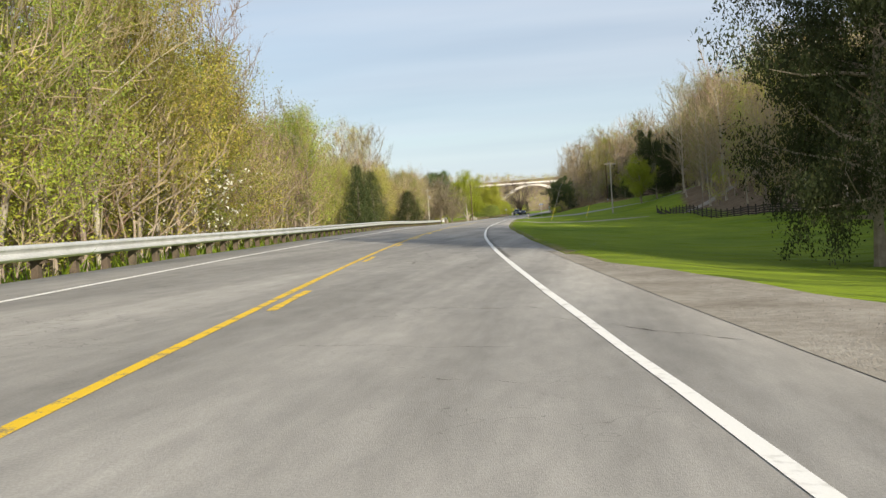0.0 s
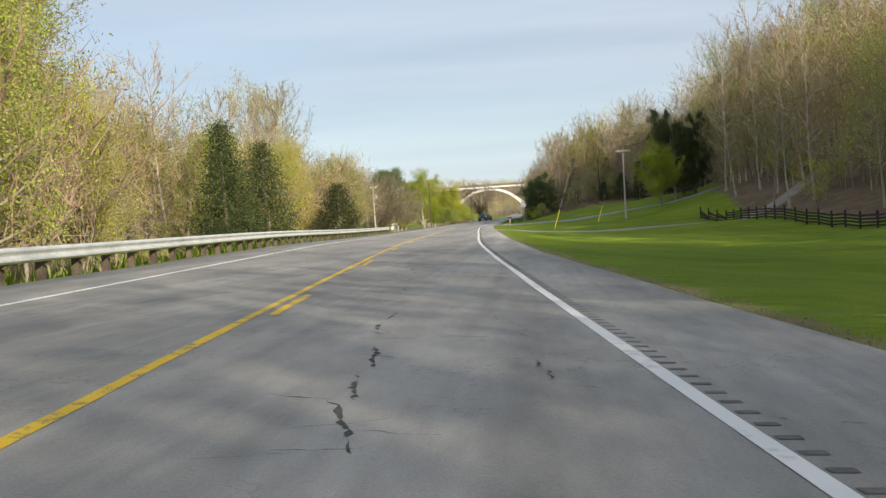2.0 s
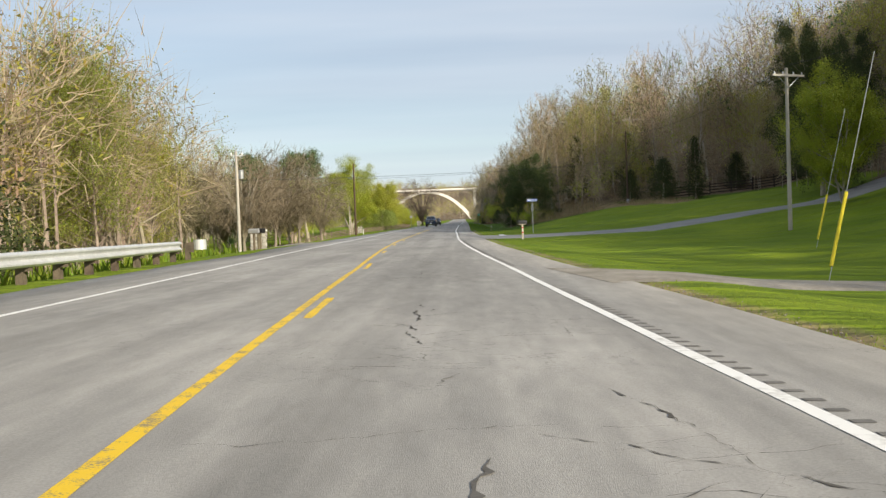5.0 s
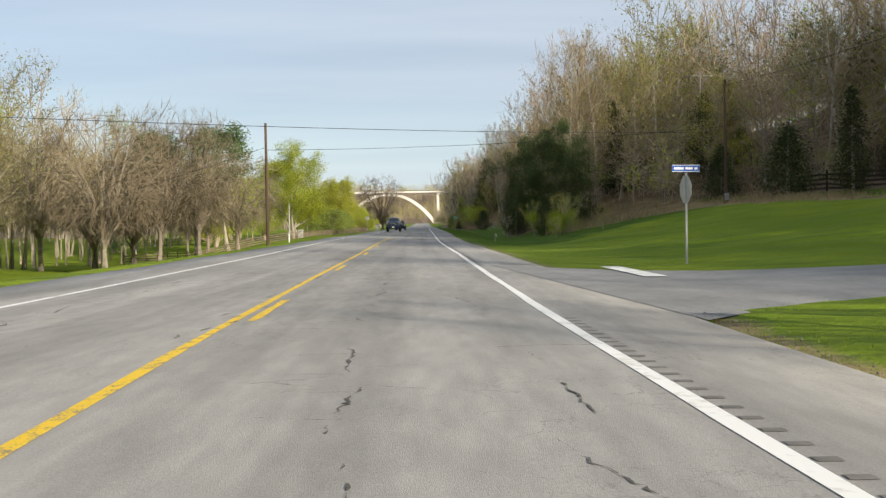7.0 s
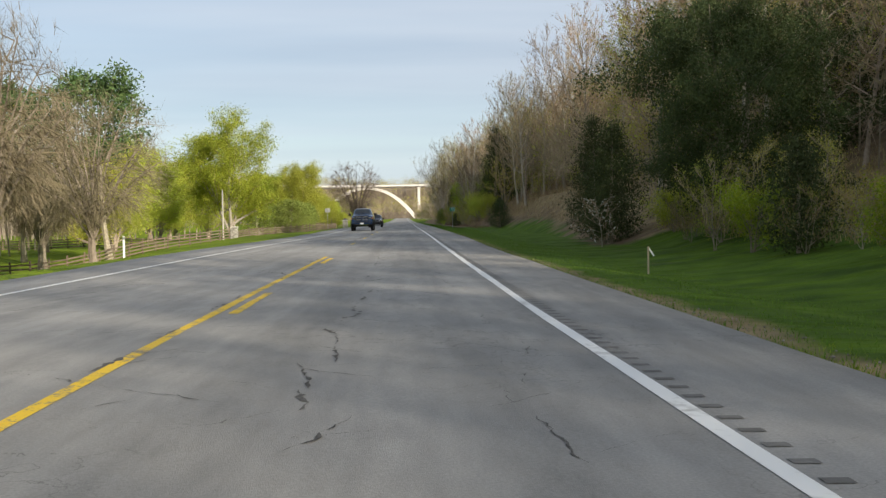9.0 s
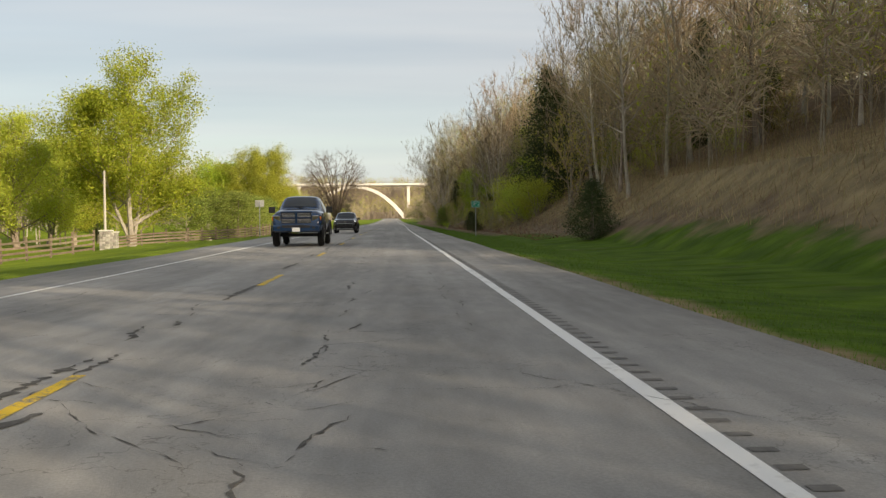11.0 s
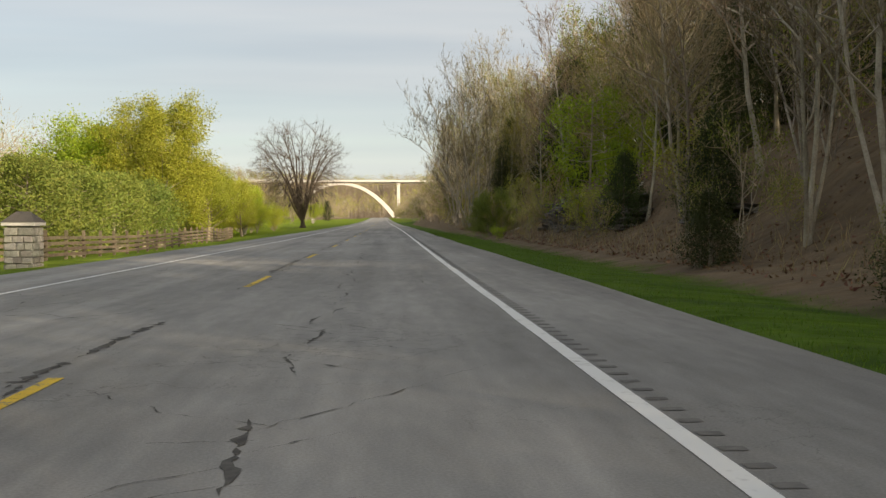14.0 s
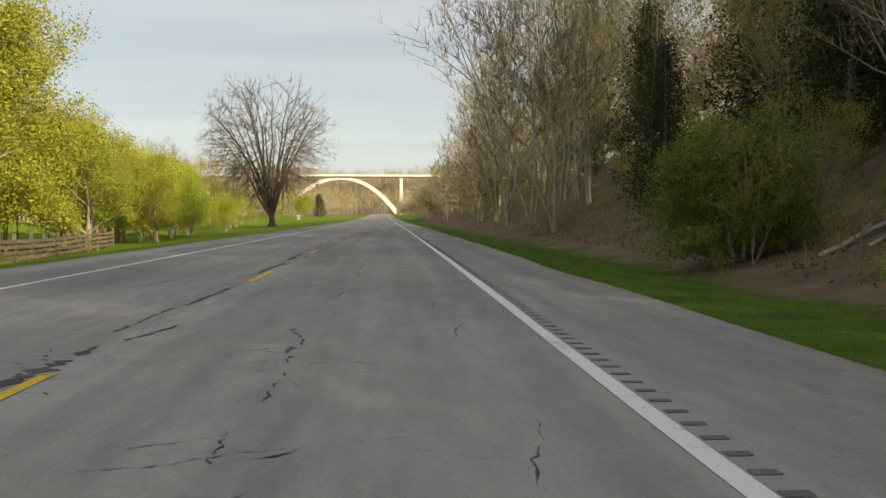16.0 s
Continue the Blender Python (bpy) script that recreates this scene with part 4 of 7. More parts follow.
def make_protos():
    g = np.random.default_rng(5)
    for i in range(4):  # leafless woodland trees, tall and narrow
        H = (17, 19, 15, 18)[i]
        L = grow(g, H, H * 0.28, 26, 0.26, 8, 12, up=0.55, curve=0.8, dome=True)
        bark = M["pale_bark"] if i == 1 else M["bark"]
        proto("bare_tree", wood_mesh("trunk", L, (0, 1), [bark, M["twig"]]), [("crown", wood_mesh("crown", L, (2, 3), [M["twig"], M["twig"]], 0.95))],
              "tall bare woodland tree with a haze of grey-brown twigs", "tree")
    for i in range(4):  # the same with the first leaves
        H = (16, 18, 13, 17)[i]
        L = grow(g, H, H * 0.29, 24, 0.22, 8, 8, up=0.5, curve=0.8, dome=True)
        c = tips(L, g, 4, 0.3)
        proto("budding_tree", wood_mesh("trunk", L, (0, 1), [M["pale_bark"] if i == 3 else M["bark"], M["twig"]]),
              [("crown", wood_mesh("crown", L, (2, 3), [M["twig"], M["twig"]], 0.95)), ("leaves", leaf_mesh("leaves", c, g.uniform(0.04, 0.095, len(c)), M["bud"], g))],
              "woodland tree breaking into yellow-green spring leaf", "tree")
    for i in range(4):  # the same for the depth of the wood, with fewer, stouter twigs
        H = (17, 19, 15, 18)[i]
        L = grow(g, H, H * 0.28, 20, 0.28, 7, 6, up=0.55, curve=0.8, dome=True)
        trunk, crown = wood_mesh("trunk", L, (0,), [M["pale_bark"] if i == 1 else M["bark"], M["twig"]]), wood_mesh("crown", L, (1, 2, 3), [M["twig"], M["twig"]], 1.2)
        proto("deep_bare_tree", trunk, [("crown", crown)], "tall bare woodland tree with a haze of grey-brown twigs", "tree")
        c = tips(L, g, 2, 0.3)
        proto("deep_budding_tree", trunk, [("crown", crown), ("leaves", leaf_mesh("leaves", c, g.uniform(0.06, 0.15, len(c)), M["bud"], g))], "woodland tree breaking into yellow-green spring leaf", "tree")
    for i in range(2):  # the nearest of them, with fine leaves
        L = grow(g, (15, 12)[i], 3.6, 28, 0.12, 8, 8, up=0.55, curve=0.8, dome=True, trunk_r=0.11)
        c = tips(L, g, 10, 0.3)
        proto("fine_budding_tree", wood_mesh("trunk", L, (0, 1), [M["bark"], M["twig"]]),
              [("crown", wood_mesh("crown", L, (2, 3), [M["twig"], M["twig"]], 0.7)), ("leaves", leaf_mesh("leaves", c, g.uniform(0.03, 0.08, len(c)), M["bud"], g))],
              "roadside tree hazed with fine yellow-green leaf", "tree")
    for i in range(3):  # understorey
        H = (5.5, 4.2, 6.5)[i]
        L = grow(g, H, H * 0.45, 16, 0.06, 6, 5, up=0.6, curve=0.8, trunk_r=0.04, fork=2)
        c = tips(L, g, 4, 0.2)
        proto("understorey_shrub", wood_mesh("trunk", L, (0, 1), [M["bark"], M["twig"]]),
              [("crown", wood_mesh("crown", L, (2, 3), [M["twig"], M["twig"]], 1.2)), ("leaves", leaf_mesh("leaves", c, g.uniform(0.03, 0.08, len(c)), (M["bud"], M["spring_leaf"], M["bud"])[i], g))],
              "thin understorey shrub in fresh leaf", "shrub")
    L = grow(g, 7.5, 3.2, 22, 0.15, 7, 8, up=0.7, curve=0.8, trunk_r=0.07, fork=2)
    proto("redbud_tree", wood_mesh("trunk", L, (0, 1), [M["bark"], M["pink_twig"]]), [("crown", wood_mesh("crown", L, (2, 3), [M["pink_twig"], M["pink_twig"]], 1.0))],
          "small redbud tree hazed with pinkish blossom twigs", "tree")
    L = grow(g, 4.5, 2.0, 14, 0.2, 5, 4, up=0.3, curve=0.7, trunk_r=0.05)
    for per in (3, 1):
        c = tips(L, g, per, 0.12)[::per % 2 + 1]
        proto("dogwood_tree", wood_mesh("trunk", L, (0, 1), [M["bark"], M["twig"]]),
              [("crown", wood_mesh("crown", L, (2, 3), [M["twig"], M["twig"]])), ("blossom", leaf_mesh("blossom", c, g.uniform(0.05, 0.11, len(c)), M["blossom"], g))],
              "small dogwood with white blossom at the wood's edge", "tree")
    for i in range(6):  # red cedars: a cone of short upswept sprays, the last three finer
        H = (8.0, 9.5, 6.0)[i % 3]
        R = (2.0, 1.7, 2.3)[i % 3]
        fine = i > 2
        cs, sz = [], []
        for k in range(190):
            f = (k + g.random()) / 190
            z = 0.2 + f * (H - 0.5)
            a = k * 2.4 + g.normal(0, 0.3)
            reach = R * ((1 - f) ** 0.7 * min(1, 0.55 + f * 4) * g.uniform(0.6, 1.22) + 0.06)
            n = int((8 + 15 * reach / R) * (5.0 if fine else 2.2))
            u = np.sqrt(g.uniform(0.08, 1, n))
            w = 0.13 + 0.17 * u
            cs += list(np.stack([reach * u * math.cos(a) + g.normal(0, 1, n) * w, reach * u * math.sin(a) + g.normal(0, 1, n) * w, z + (0.55 - 0.3 * f) * reach * u ** 2 * 0.6 + g.normal(0, 1, n) * w * 0.8], 1))
            sz += list(g.uniform(0.035, 0.095, n) if fine else g.uniform(0.055, 0.14, n))
        cs = np.array(cs); cs[:, 2] = np.maximum(cs[:, 2], 0.1)
        trunk = cylmesh(0.16, 0.02, H * 0.97, n=7)
        tm = bpy.data.meshes.new("trunk"); trunk.to_mesh(tm); trunk.free(); tm.materials.append(M["bark"])
        proto("cedar_tree", tm, [("crown", leaf_mesh("crown", cs, sz, M["cedar"], g))], "dense dark-green red cedar with a ragged cone", "tree")
    # a broad old cedar, foliage in hanging masses on several stems
    L = grow(g, 13.5, 4.8, 54, 0.09, 7, 4, up=0.15, curve=0.7, trunk_r=0.22, fork=2)
    c = np.vstack([tips(L, g, 120, 0.32, (2,)), tips(L, g, 54, 0.2, (3,)), tips(L, g, 170, 0.36, (1,))])
    proto("old_cedar", wood_mesh("trunk", L, (0, 1), [M["bark"], M["bark"]]), [("crown", leaf_mesh("crown", c, g.uniform(0.035, 0.092, len(c)), M["cedar"], g, 0.3))],
          "big broad evergreen with heavy dark drooping boughs", "tree")
    for i in range(2):  # pines: a long stem with foliage in the upper part
        H = 16
        L = grow(g, H, 3.4, 22, (0.5, 0.2)[i], 6, 4, up=0.35, curve=0.6, trunk_r=0.22)
        c = np.vstack([tips(L, g, 18, 0.36, (3,)), tips(L, g, 14, 0.34, (2,))])
        proto("pine_tree", wood_mesh("trunk", L, (0, 1), [M["bark"], M["bark"]]), [("crown", leaf_mesh("crown", c, g.uniform(0.08, 0.2, len(c)), M["pine"], g))],
              "tall pine with a rounded dark-green crown", "tree")
    for i, key in enumerate(("leaf", "spring_leaf", "leaf", "spring_leaf")):  # broad trees in full young leaf
        H = (17, 16, 12, 14)[i]
        L = grow(g, H, H * 0.40, 36, 0.10, 7, 5, up=0.5, curve=0.7, trunk_r=0.24, fork=3 if i in (0, 2) else True, dome=True)
        k = (56, 64, 32, 30)[i]
        c = np.vstack([tips(L, g, k, 0.42, (3,)), tips(L, g, k // 2, 0.42, (2,))])
        proto("leafy_tree", wood_mesh("trunk", L, (0, 1), [M["pale_bark"] if i in (0, 2) else M["bark"], M["bark"]]),
              [("crown", wood_mesh("crown", L, (2, 3), [M["twig"], M["twig"]])), ("leaves", leaf_mesh("leaves", c, g.uniform(0.065, 0.15, len(c)), M[key], g))],
              "broad tree in bright young green leaf", "tree")
    # soft young white pines
    for i in range(2):
        L = grow(g, 8, 3.0, 36, 0.04, 6, 3, up=0.35, curve=0.4, trunk_r=0.12)
        c = np.vstack([tips(L, g, 15, 0.26, (3,)), tips(L, g, 13, 0.24, (2,))])
        proto("white_pine", wood_mesh("trunk", L, (0, 1), [M["bark"], M["bark"]]), [("crown", leaf_mesh("crown", c, g.uniform(0.06, 0.14, len(c)), M["soft_pine"], g))],
              "soft bushy young pine, yellowish green", "tree")
    # open-grown bare trees with spreading limbs
    for i in range(3):
        H = (14, 14.5, 19.5)[i]
        L = spread(g, H, (6.4, 5.2, 8.3)[i], (0.17, 0.2, 0.07)[i], (28, 26, 22)[i], (19, 19, 26)[i], (17, 17, 24)[i], (0.26, 0.2, 0.40)[i], (-0.5, -0.45, 0.0)[i])
        proto("yard_tree", wood_mesh("trunk", L, (0, 1), [(M["yard_bark"], M["yard_bark"], M["grey_twig"])[i], (M["yard_twig"], M["yard_twig"], M["grey_twig"])[i]]), [("crown", wood_mesh("crown", L, (2, 3), [(M["yard_twig"], M["yard_twig"], M["grey_twig"])[i]] * 2, (1.0, 1.0, 0.95)[i]))],
              "spreading bare tree with many fine branches", "tree")
    # sycamore: pale stems
    L = grow(g, 17, 4.4, 30, 0.2, 9, 11, up=0.6, curve=0.9, trunk_r=0.095, fork=2, dome=True)
    proto("sycamore_tree", wood_mesh("trunk", L, (0, 1), [M["pale_bark"], M["pale_bark"]]), [("crown", wood_mesh("crown", L, (2, 3), [M["yard_bark"], M["yard_twig"]], 0.9))],
          "bare pale-stemmed tree at the foot of the bank", "tree")
    for i in range(3):  # leafy bushes
        L = grow(g, 3.6, 2.3, 22, 0.05, 6, 4, up=0.5, curve=0.7, trunk_r=0.05, fork=3)
        c = np.vstack([tips(L, g, 15, 0.22, (3,)), tips(L, g, 12, 0.22, (2,))])
        proto("bush", wood_mesh("trunk", L, (0, 1), [M["bark"], M["twig"]]),
              [("leaves", leaf_mesh("leaves", c, g.uniform(0.035, 0.085, len(c)), (M["leaf"], M["lime_leaf"], M["spring_leaf"])[i], g))], ("dense green bush", "bright lime-green bush", "yellow-green bush")[i] + " at the foot of the slope", "bush")
    L = grow(g, 7.5, 2.5, 24, 0.12, 6, 4, up=0.1, curve=0.6, trunk_r=0.09)
    c = np.vstack([tips(L, g, 13, 0.22, (3,)), tips(L, g, 11, 0.2, (2,))])
    proto("lime_tree", wood_mesh("trunk", L, (0, 1), [M["bark"], M["twig"]]), [("leaves", leaf_mesh("leaves", c, g.uniform(0.04, 0.1, len(c)), M["lime_leaf"], g, 0.4))],
          "young tree with layered bright lime-green leaves", "tree")
    # low spreading cedar, fresh green sprays; shade inside is painted as darker inner sprays
    h = np.random.default_rng(55)
    L = grow(h, 4.2, 2.6, 44, 0.03, 9, 7, up=0.3, curve=0.6, trunk_r=0.09, fork=2, dome=True)
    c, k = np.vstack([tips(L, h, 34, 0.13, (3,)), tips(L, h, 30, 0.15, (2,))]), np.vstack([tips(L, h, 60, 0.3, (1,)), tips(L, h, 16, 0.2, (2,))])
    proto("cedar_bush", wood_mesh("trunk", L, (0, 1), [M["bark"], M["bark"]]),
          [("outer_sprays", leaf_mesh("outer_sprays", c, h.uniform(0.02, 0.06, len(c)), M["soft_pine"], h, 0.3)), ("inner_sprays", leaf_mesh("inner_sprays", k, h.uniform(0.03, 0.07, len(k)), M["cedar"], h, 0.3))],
          "broad low green cedar bush at the foot of the bank", "bush")


make_protos()


def plant():
    g = np.random.default_rng(21)
    # -- left wood behind the guard rail
    n = 0
    for _ in range(3500):
        s, q = g.uniform(-8, 172), g.random()
        lat = -(11.8 + 17 * q ** 1.3)
        if n >= 235:
            break
        if any((s - a) ** 2 + (lat - b) ** 2 < 1.9 for a, b in plant.used):
            continue
        if lat > -13.2 and any(-18 < s - a < -3 for a in (101.5, 113.5, 143)):
            continue
        if lat > -16.5 and any(-8 < s - a < 4 for a in (101.5, 113.5, 143)):
            if g.random() < 0.5:
                tree("understorey_shrub", s, lat, g.uniform(0.35, 0.55), wide=1.3)
            continue
        plant.used.append((s, lat)); n += 1
        front = lat > -17
        low = float(np.interp(s, [0, 46, 58, 78, 90, 120, 150, 172], [0.92, 0.86, 0.78, 0.68, 0.66, 0.63, 0.57, 0.48]))
        k = g.random()
        if front and k < 0.34:
            tree("understorey_shrub", s, lat, g.uniform(0.7, 1.25), wide=1.2)
        elif k < 0.38:
            tree("redbud_tree", s, lat, g.uniform(0.8, 1.2) * low)
        elif k < 0.88 and front:
            tree("fine_budding_tree", s, lat, g.uniform(0.85, 1.25) * low)
        elif k < 0.82:
            tree("deep_budding_tree", s, lat, low * g.uniform(0.7, 1.1), name="budding_tree")
        else:
            tree("bare_tree" if front else "deep_bare_tree", s, lat, low * g.uniform(0.7, 1.08) * (0.85 if front else 1.0), name="bare_tree")
    for _ in range(70):
        s, lat = g.uniform(66, 172), -g.uniform(16, 30)
        tree(("deep_budding_tree", "deep_bare_tree")[int(g.integers(2))], s, lat, g.uniform(0.75, 1.05) * float(np.interp(s, [66, 110, 172], [0.8, 0.75, 0.55])), name="budding_tree")
    for s, lat, sc in ((56, -12.8, 1.1), (60, -14.5, 1.25), (66, -12.8, 1.05), (71, -13.6, 1.15), (76, -13.2, 1.0), (82, -13.5, 0.95), (52, -15, 1.3), (155, -15, 0.9), (160, -17, 0.95), (165, -14.5, 0.85)):
        tree("redbud_tree", s, lat, sc)
    for s, lat, sc in ((138, -16, 0.80), (145, -17.5, 0.83), (131, -18, 0.72), (28, -13.5, 0.9), (34, -12.6, 0.85), (24, -12.7, 0.95), (41, -12.4, 0.8), (51, -13.2, 0.74)):
        tree("bare_tree", s, lat, sc, 1, label="slender pale-stemmed tree above the roadside wood")
    tree("dogwood_tree", 44, -11.6, 1.1, 0, wide=1.2)
    for s, lat, k, sc, w in ((101.5, -11.8, 3, 1.0, 1.1), (113.5, -11.8, 3, 0.98, 1.2), (143, -11.5, 5, 1.0, 1.25), (98.0, -11.2, 5, 0.42, 0.9), (152, -14, 2, 0.8, 1.0)):
        tree("cedar_tree", s, lat, sc, k, wide=w, group="cedars along the guard rail")
    for s in (158, 163, 168):
        tree("budding_tree", s, g.uniform(-15, -13), 0.55, wide=1.5)
    tree("redbud_tree", 200, -24, 1.1)
    for s, lat, sc in ((146, -19, 0.95), (155, -21, 1.0), (162, -24, 0.85)):
        tree("budding_tree", s, lat, sc, 1)

    # -- yard
    for s, lat, k, sc in ((263, -30, 0, 1.0), (271, -27, 1, 1.0), (276, -24, 1, 0.95), (290, -22.5, 0, 0.8), (258, -44, 1, 1.0), (250, -50, 0, 0.9), (300, -30, 1, 0.9),
                          (284, -38, 0, 0.95), (232, -40, 1, 0.9), (222, -34, 0, 0.75), (240, -62, 0, 1.0), (279, -32, 0, 0.9), (268, -38, 1, 0.95), (246, -36, 0, 0.85), (312, -34, 1, 0.8)):
        tree("yard_tree", s, lat, sc * 1.2, k, group="bare trees in the yard")
    tree("pine_tree", 314, -28.6, 1.22, 0, wide=1.15)
    tree("pine_tree", 330, -43, 1.3, 0)
    tree("pine_tree", 300, -40, 0.5, 1)
    for s, lat, k, sc in ((365, -26, 0, 1.0), (340, -36, 3, 0.9), (352, -40, 3, 0.95), (325, -34, 3, 0.8), (372, -40, 3, 0.95), (453, -25.5, 1, 0.95), (456, -36, 2, 1.2), (474, -19.5, 3, 0.5), (484, -20.5, 2, 0.55), (463, -22, 3, 0.6), (492, -22, 3, 0.5), (425, -42, 3, 1.05), (408, -46, 3, 1.0),
                          (392, -44, 3, 0.9), (470, -34, 3, 0.95), (440, -52, 3, 1.1)):
        tree("leafy_tree", s, lat, sc, k, wide=1.2)
    for s, lat, sc in ((400, -21.5, 0.8), (405, -23, 0.85), (410, -21.5, 0.75), (415, -23.5, 0.9), (420, -21.8, 0.8), (425, -23, 0.85), (430, -22, 0.8), (397, -25, 0.9), (436, -22.5, 0.75), (393, -27, 0.9)):
        tree("white_pine", s, lat, sc, wide=1.25, group="row of young pines by the fence")
    tree("yard_tree", 520, -15.0, 1.1, 2, wide=1.15, label="lone broad bare tree with an upswept fan of limbs")
    for _ in range(26):
        s, lat = g.uniform(470, 560), -g.uniform(19, 40)
        tree(("budding_tree", "understorey_shrub", "bare_tree", "redbud_tree")[int(g.integers(4))], s, lat, g.uniform(0.5, 0.75), wide=1.2)
    for s, lat, sc in ((468, -26, 0.75), (476, -28, 0.8), (482, -25, 0.65), (490, -29, 0.8), (497, -25, 0.65), (505, -30, 0.75), (512, -26, 0.6), (460, -30, 0.85)):
        tree("leafy_tree", s, lat, sc * 0.9, 3)
        tree("deep_budding_tree", s + 3, lat - 5, sc, name="budding_tree")
    for s, lat in ((486, -19), (494, -21), (500, -18), (508, -19), (514, -20), (478, -22)):
        tree("bush", s, lat, g.uniform(0.7, 1.1), 0)
    for s, lat, sc in ((560, -26, 1.0), (575, -34, 1.1), (610, -32, 0.9), (640, -28, 1.0), (655, -22, 1.1), (668, -26, 1.1)):
        tree("bush", s, lat, sc * 1.4, 1)
    tree("cedar_tree", 690, -20, 0.95, 0, wide=1.3)
    for _ in range(7):
        tree("leafy_tree", g.uniform(600, 760), -g.uniform(38, 70), g.uniform(0.5, 0.8), 3)
    for s, lat, sc in ((262, -46, 1.1), (268, -51, 1.18), (275, -55, 1.2), (257, -49, 1.1), (282, -52, 1.05), (270, -44, 1.0), (266, -57, 1.2)):
        tree("deep_budding_tree", s, lat, sc, 1, wide=1.25, name="budding_tree", label="tall tree in yellow-green leaf beyond the yard")
        tree("leafy_tree", s + 4, lat - 5, sc * 1.15, 3)
    # far side of the yard
    for _ in range(55):
        s, lat = g.uniform(222, 345), -g.uniform(42, 78)
        if abs(s - 322) < 14 and lat < -60:
            continue
        tree(("deep_budding_tree", "deep_bare_tree")[int(g.integers(2))], s, lat, g.uniform(1.0, 1.25), wide=1.15, name="woodland_tree")
    for _ in range(50):
        s, lat = g.uniform(185, 520), -g.uniform(56, 100)
        tree(("deep_budding_tree", "deep_bare_tree", "deep_budding_tree")[int(g.integers(3))], s, lat, g.uniform(0.65, 0.95), name="woodland_tree")

    # -- right: the big tree by the pull-off and the edge of the lawn
    tree("old_cedar", 26.0, 11.6, 1.0, 0, wide=0.64, label="big broad evergreen standing over the lawn")
    # next three loops: trees out of view, added to shade lawn and road
    for s, lat, sc, w in ((24, 26, 2.0, 1.35), (33, 30, 2.1, 1.35), (16, 32, 2.1, 1.35), (42, 34, 2.1, 1.3), (29, 37, 2.2, 1.3)):
        tree("cedar_tree", s, lat, sc, 0, wide=w, label="unseen dark evergreen beside the pull-off, added to shade the lawn")
    for s, lat in ((2, 33), (14, 44), (26, 46), (34, 52), (-12, 36), (42, 50), (28, 58), (8, 54), (50, 56), (40, 62), (58, 52), (52, 66)):
        tree(("budding_tree", "bare_tree")[int(g.integers(2))], s, lat, g.uniform(0.95, 1.2))
    for s, lat, sc in ((14, 43, 1.7), (24, 50, 1.9), (34, 46, 1.7), (42, 54, 1.9), (50, 45, 1.8), (60, 52, 1.8), (20, 41, 1.5)):
        tree("cedar_tree", s, lat, sc, int(g.integers(2)), wide=1.5, label="unseen tall dark evergreen behind the pull-off, added for its shade")
    tree("pine_tree", 241, 52, 1.1, 0, label="dark pine standing above the hillside wood")
    tree("leafy_tree", 184.5, 26.8, 0.46, 0, label="young tree in fresh green leaf beside the side lane")
    tree("old_cedar", 199, 31, 1.12, 0, wide=0.62, label="tall ivy-dark evergreen at the wood's edge")
    tree("old_cedar", 204, 35, 1.0, 0, wide=0.6, turn=140, label="dark evergreen behind the bend of the side lane")
    tree("bush", 165, 38, 1.0, 2)
    for s0, s1, limit, depth in ((60, 240, 140, 18), (240, 440, 250, 20), (440, 600, 60, 14)):
        n = 0
        for _ in range(5000):
            s = g.uniform(s0, s1)
            base = float(np.interp(s, [60, 100, 150, 170, 185, 215, 236, 242, 258, 272, 286, 313, 320, 330, 560, 600], [44, 34, 32.5, 32, 36, 43, 43, 31, 11.5, 13, 21, 21, 12.5, 11, 10.5, 11]))
            deep = depth * g.random() ** 1.25
            lat = base + deep
            if n >= limit:
                break
            if (322 < s < 342 and lat < 0.239 * (s - 293) + 2.4) or (s - 342) ** 2 + (lat - 11.6) ** 2 < 12:
                continue
            if 189 < s < 222 and abs(lat - np.interp(s, [189, 197, 206, 214, 222], [26, 36, 46, 60, 80])) < 4:
                continue
            if any((s - a) ** 2 + (lat - b) ** 2 < 4.0 for a, b in plant.used):
                continue
            plant.used.append((s, lat)); n += 1
            tall = float(np.interp(s, [60, 165, 185, 207, 245, 256, 320, 335, 420, 440], [0.9, 0.9, 1.0, 1.02, 0.95, 0.86, 0.88, 0.66, 0.62, 0.9])) * (1.0 if deep < 9 else 1.06)
            k = g.random()
            if deep < 5 and k < 0.26:
                tree("understorey_shrub", s, lat, g.uniform(0.6, 1.1))
            elif k < 0.30 and s > 225:
                tree("cedar_tree", s, lat, g.uniform(0.5, 0.95), 3 + int(g.integers(3)), wide=1.0)
            elif k < 0.55:
                tree("budding_tree" if deep < 7 else "deep_budding_tree", s, lat, g.uniform(0.8, 1.12) * tall, name="budding_tree")
            else:
                tree("bare_tree" if deep < 7 else "deep_bare_tree", s, lat, g.uniform(0.8, 1.12) * tall, 1 if g.random() < 0.3 else None, name="bare_tree")
    for _ in range(12):
        s, lat = g.uniform(176, 216), g.uniform(40, 60)
        if abs(lat - np.interp(s, [189, 197, 206, 214, 222], [26, 36, 46, 60, 80])) > 4:
            tree(("deep_bare_tree", "deep_budding_tree")[int(g.integers(2))], s, lat, g.uniform(1.15, 1.3), name="woodland_tree")
    for _ in range(16):
        tree("understorey_shrub", g.uniform(316, 341), g.uniform(12.5, 21), g.uniform(0.3, 0.7))
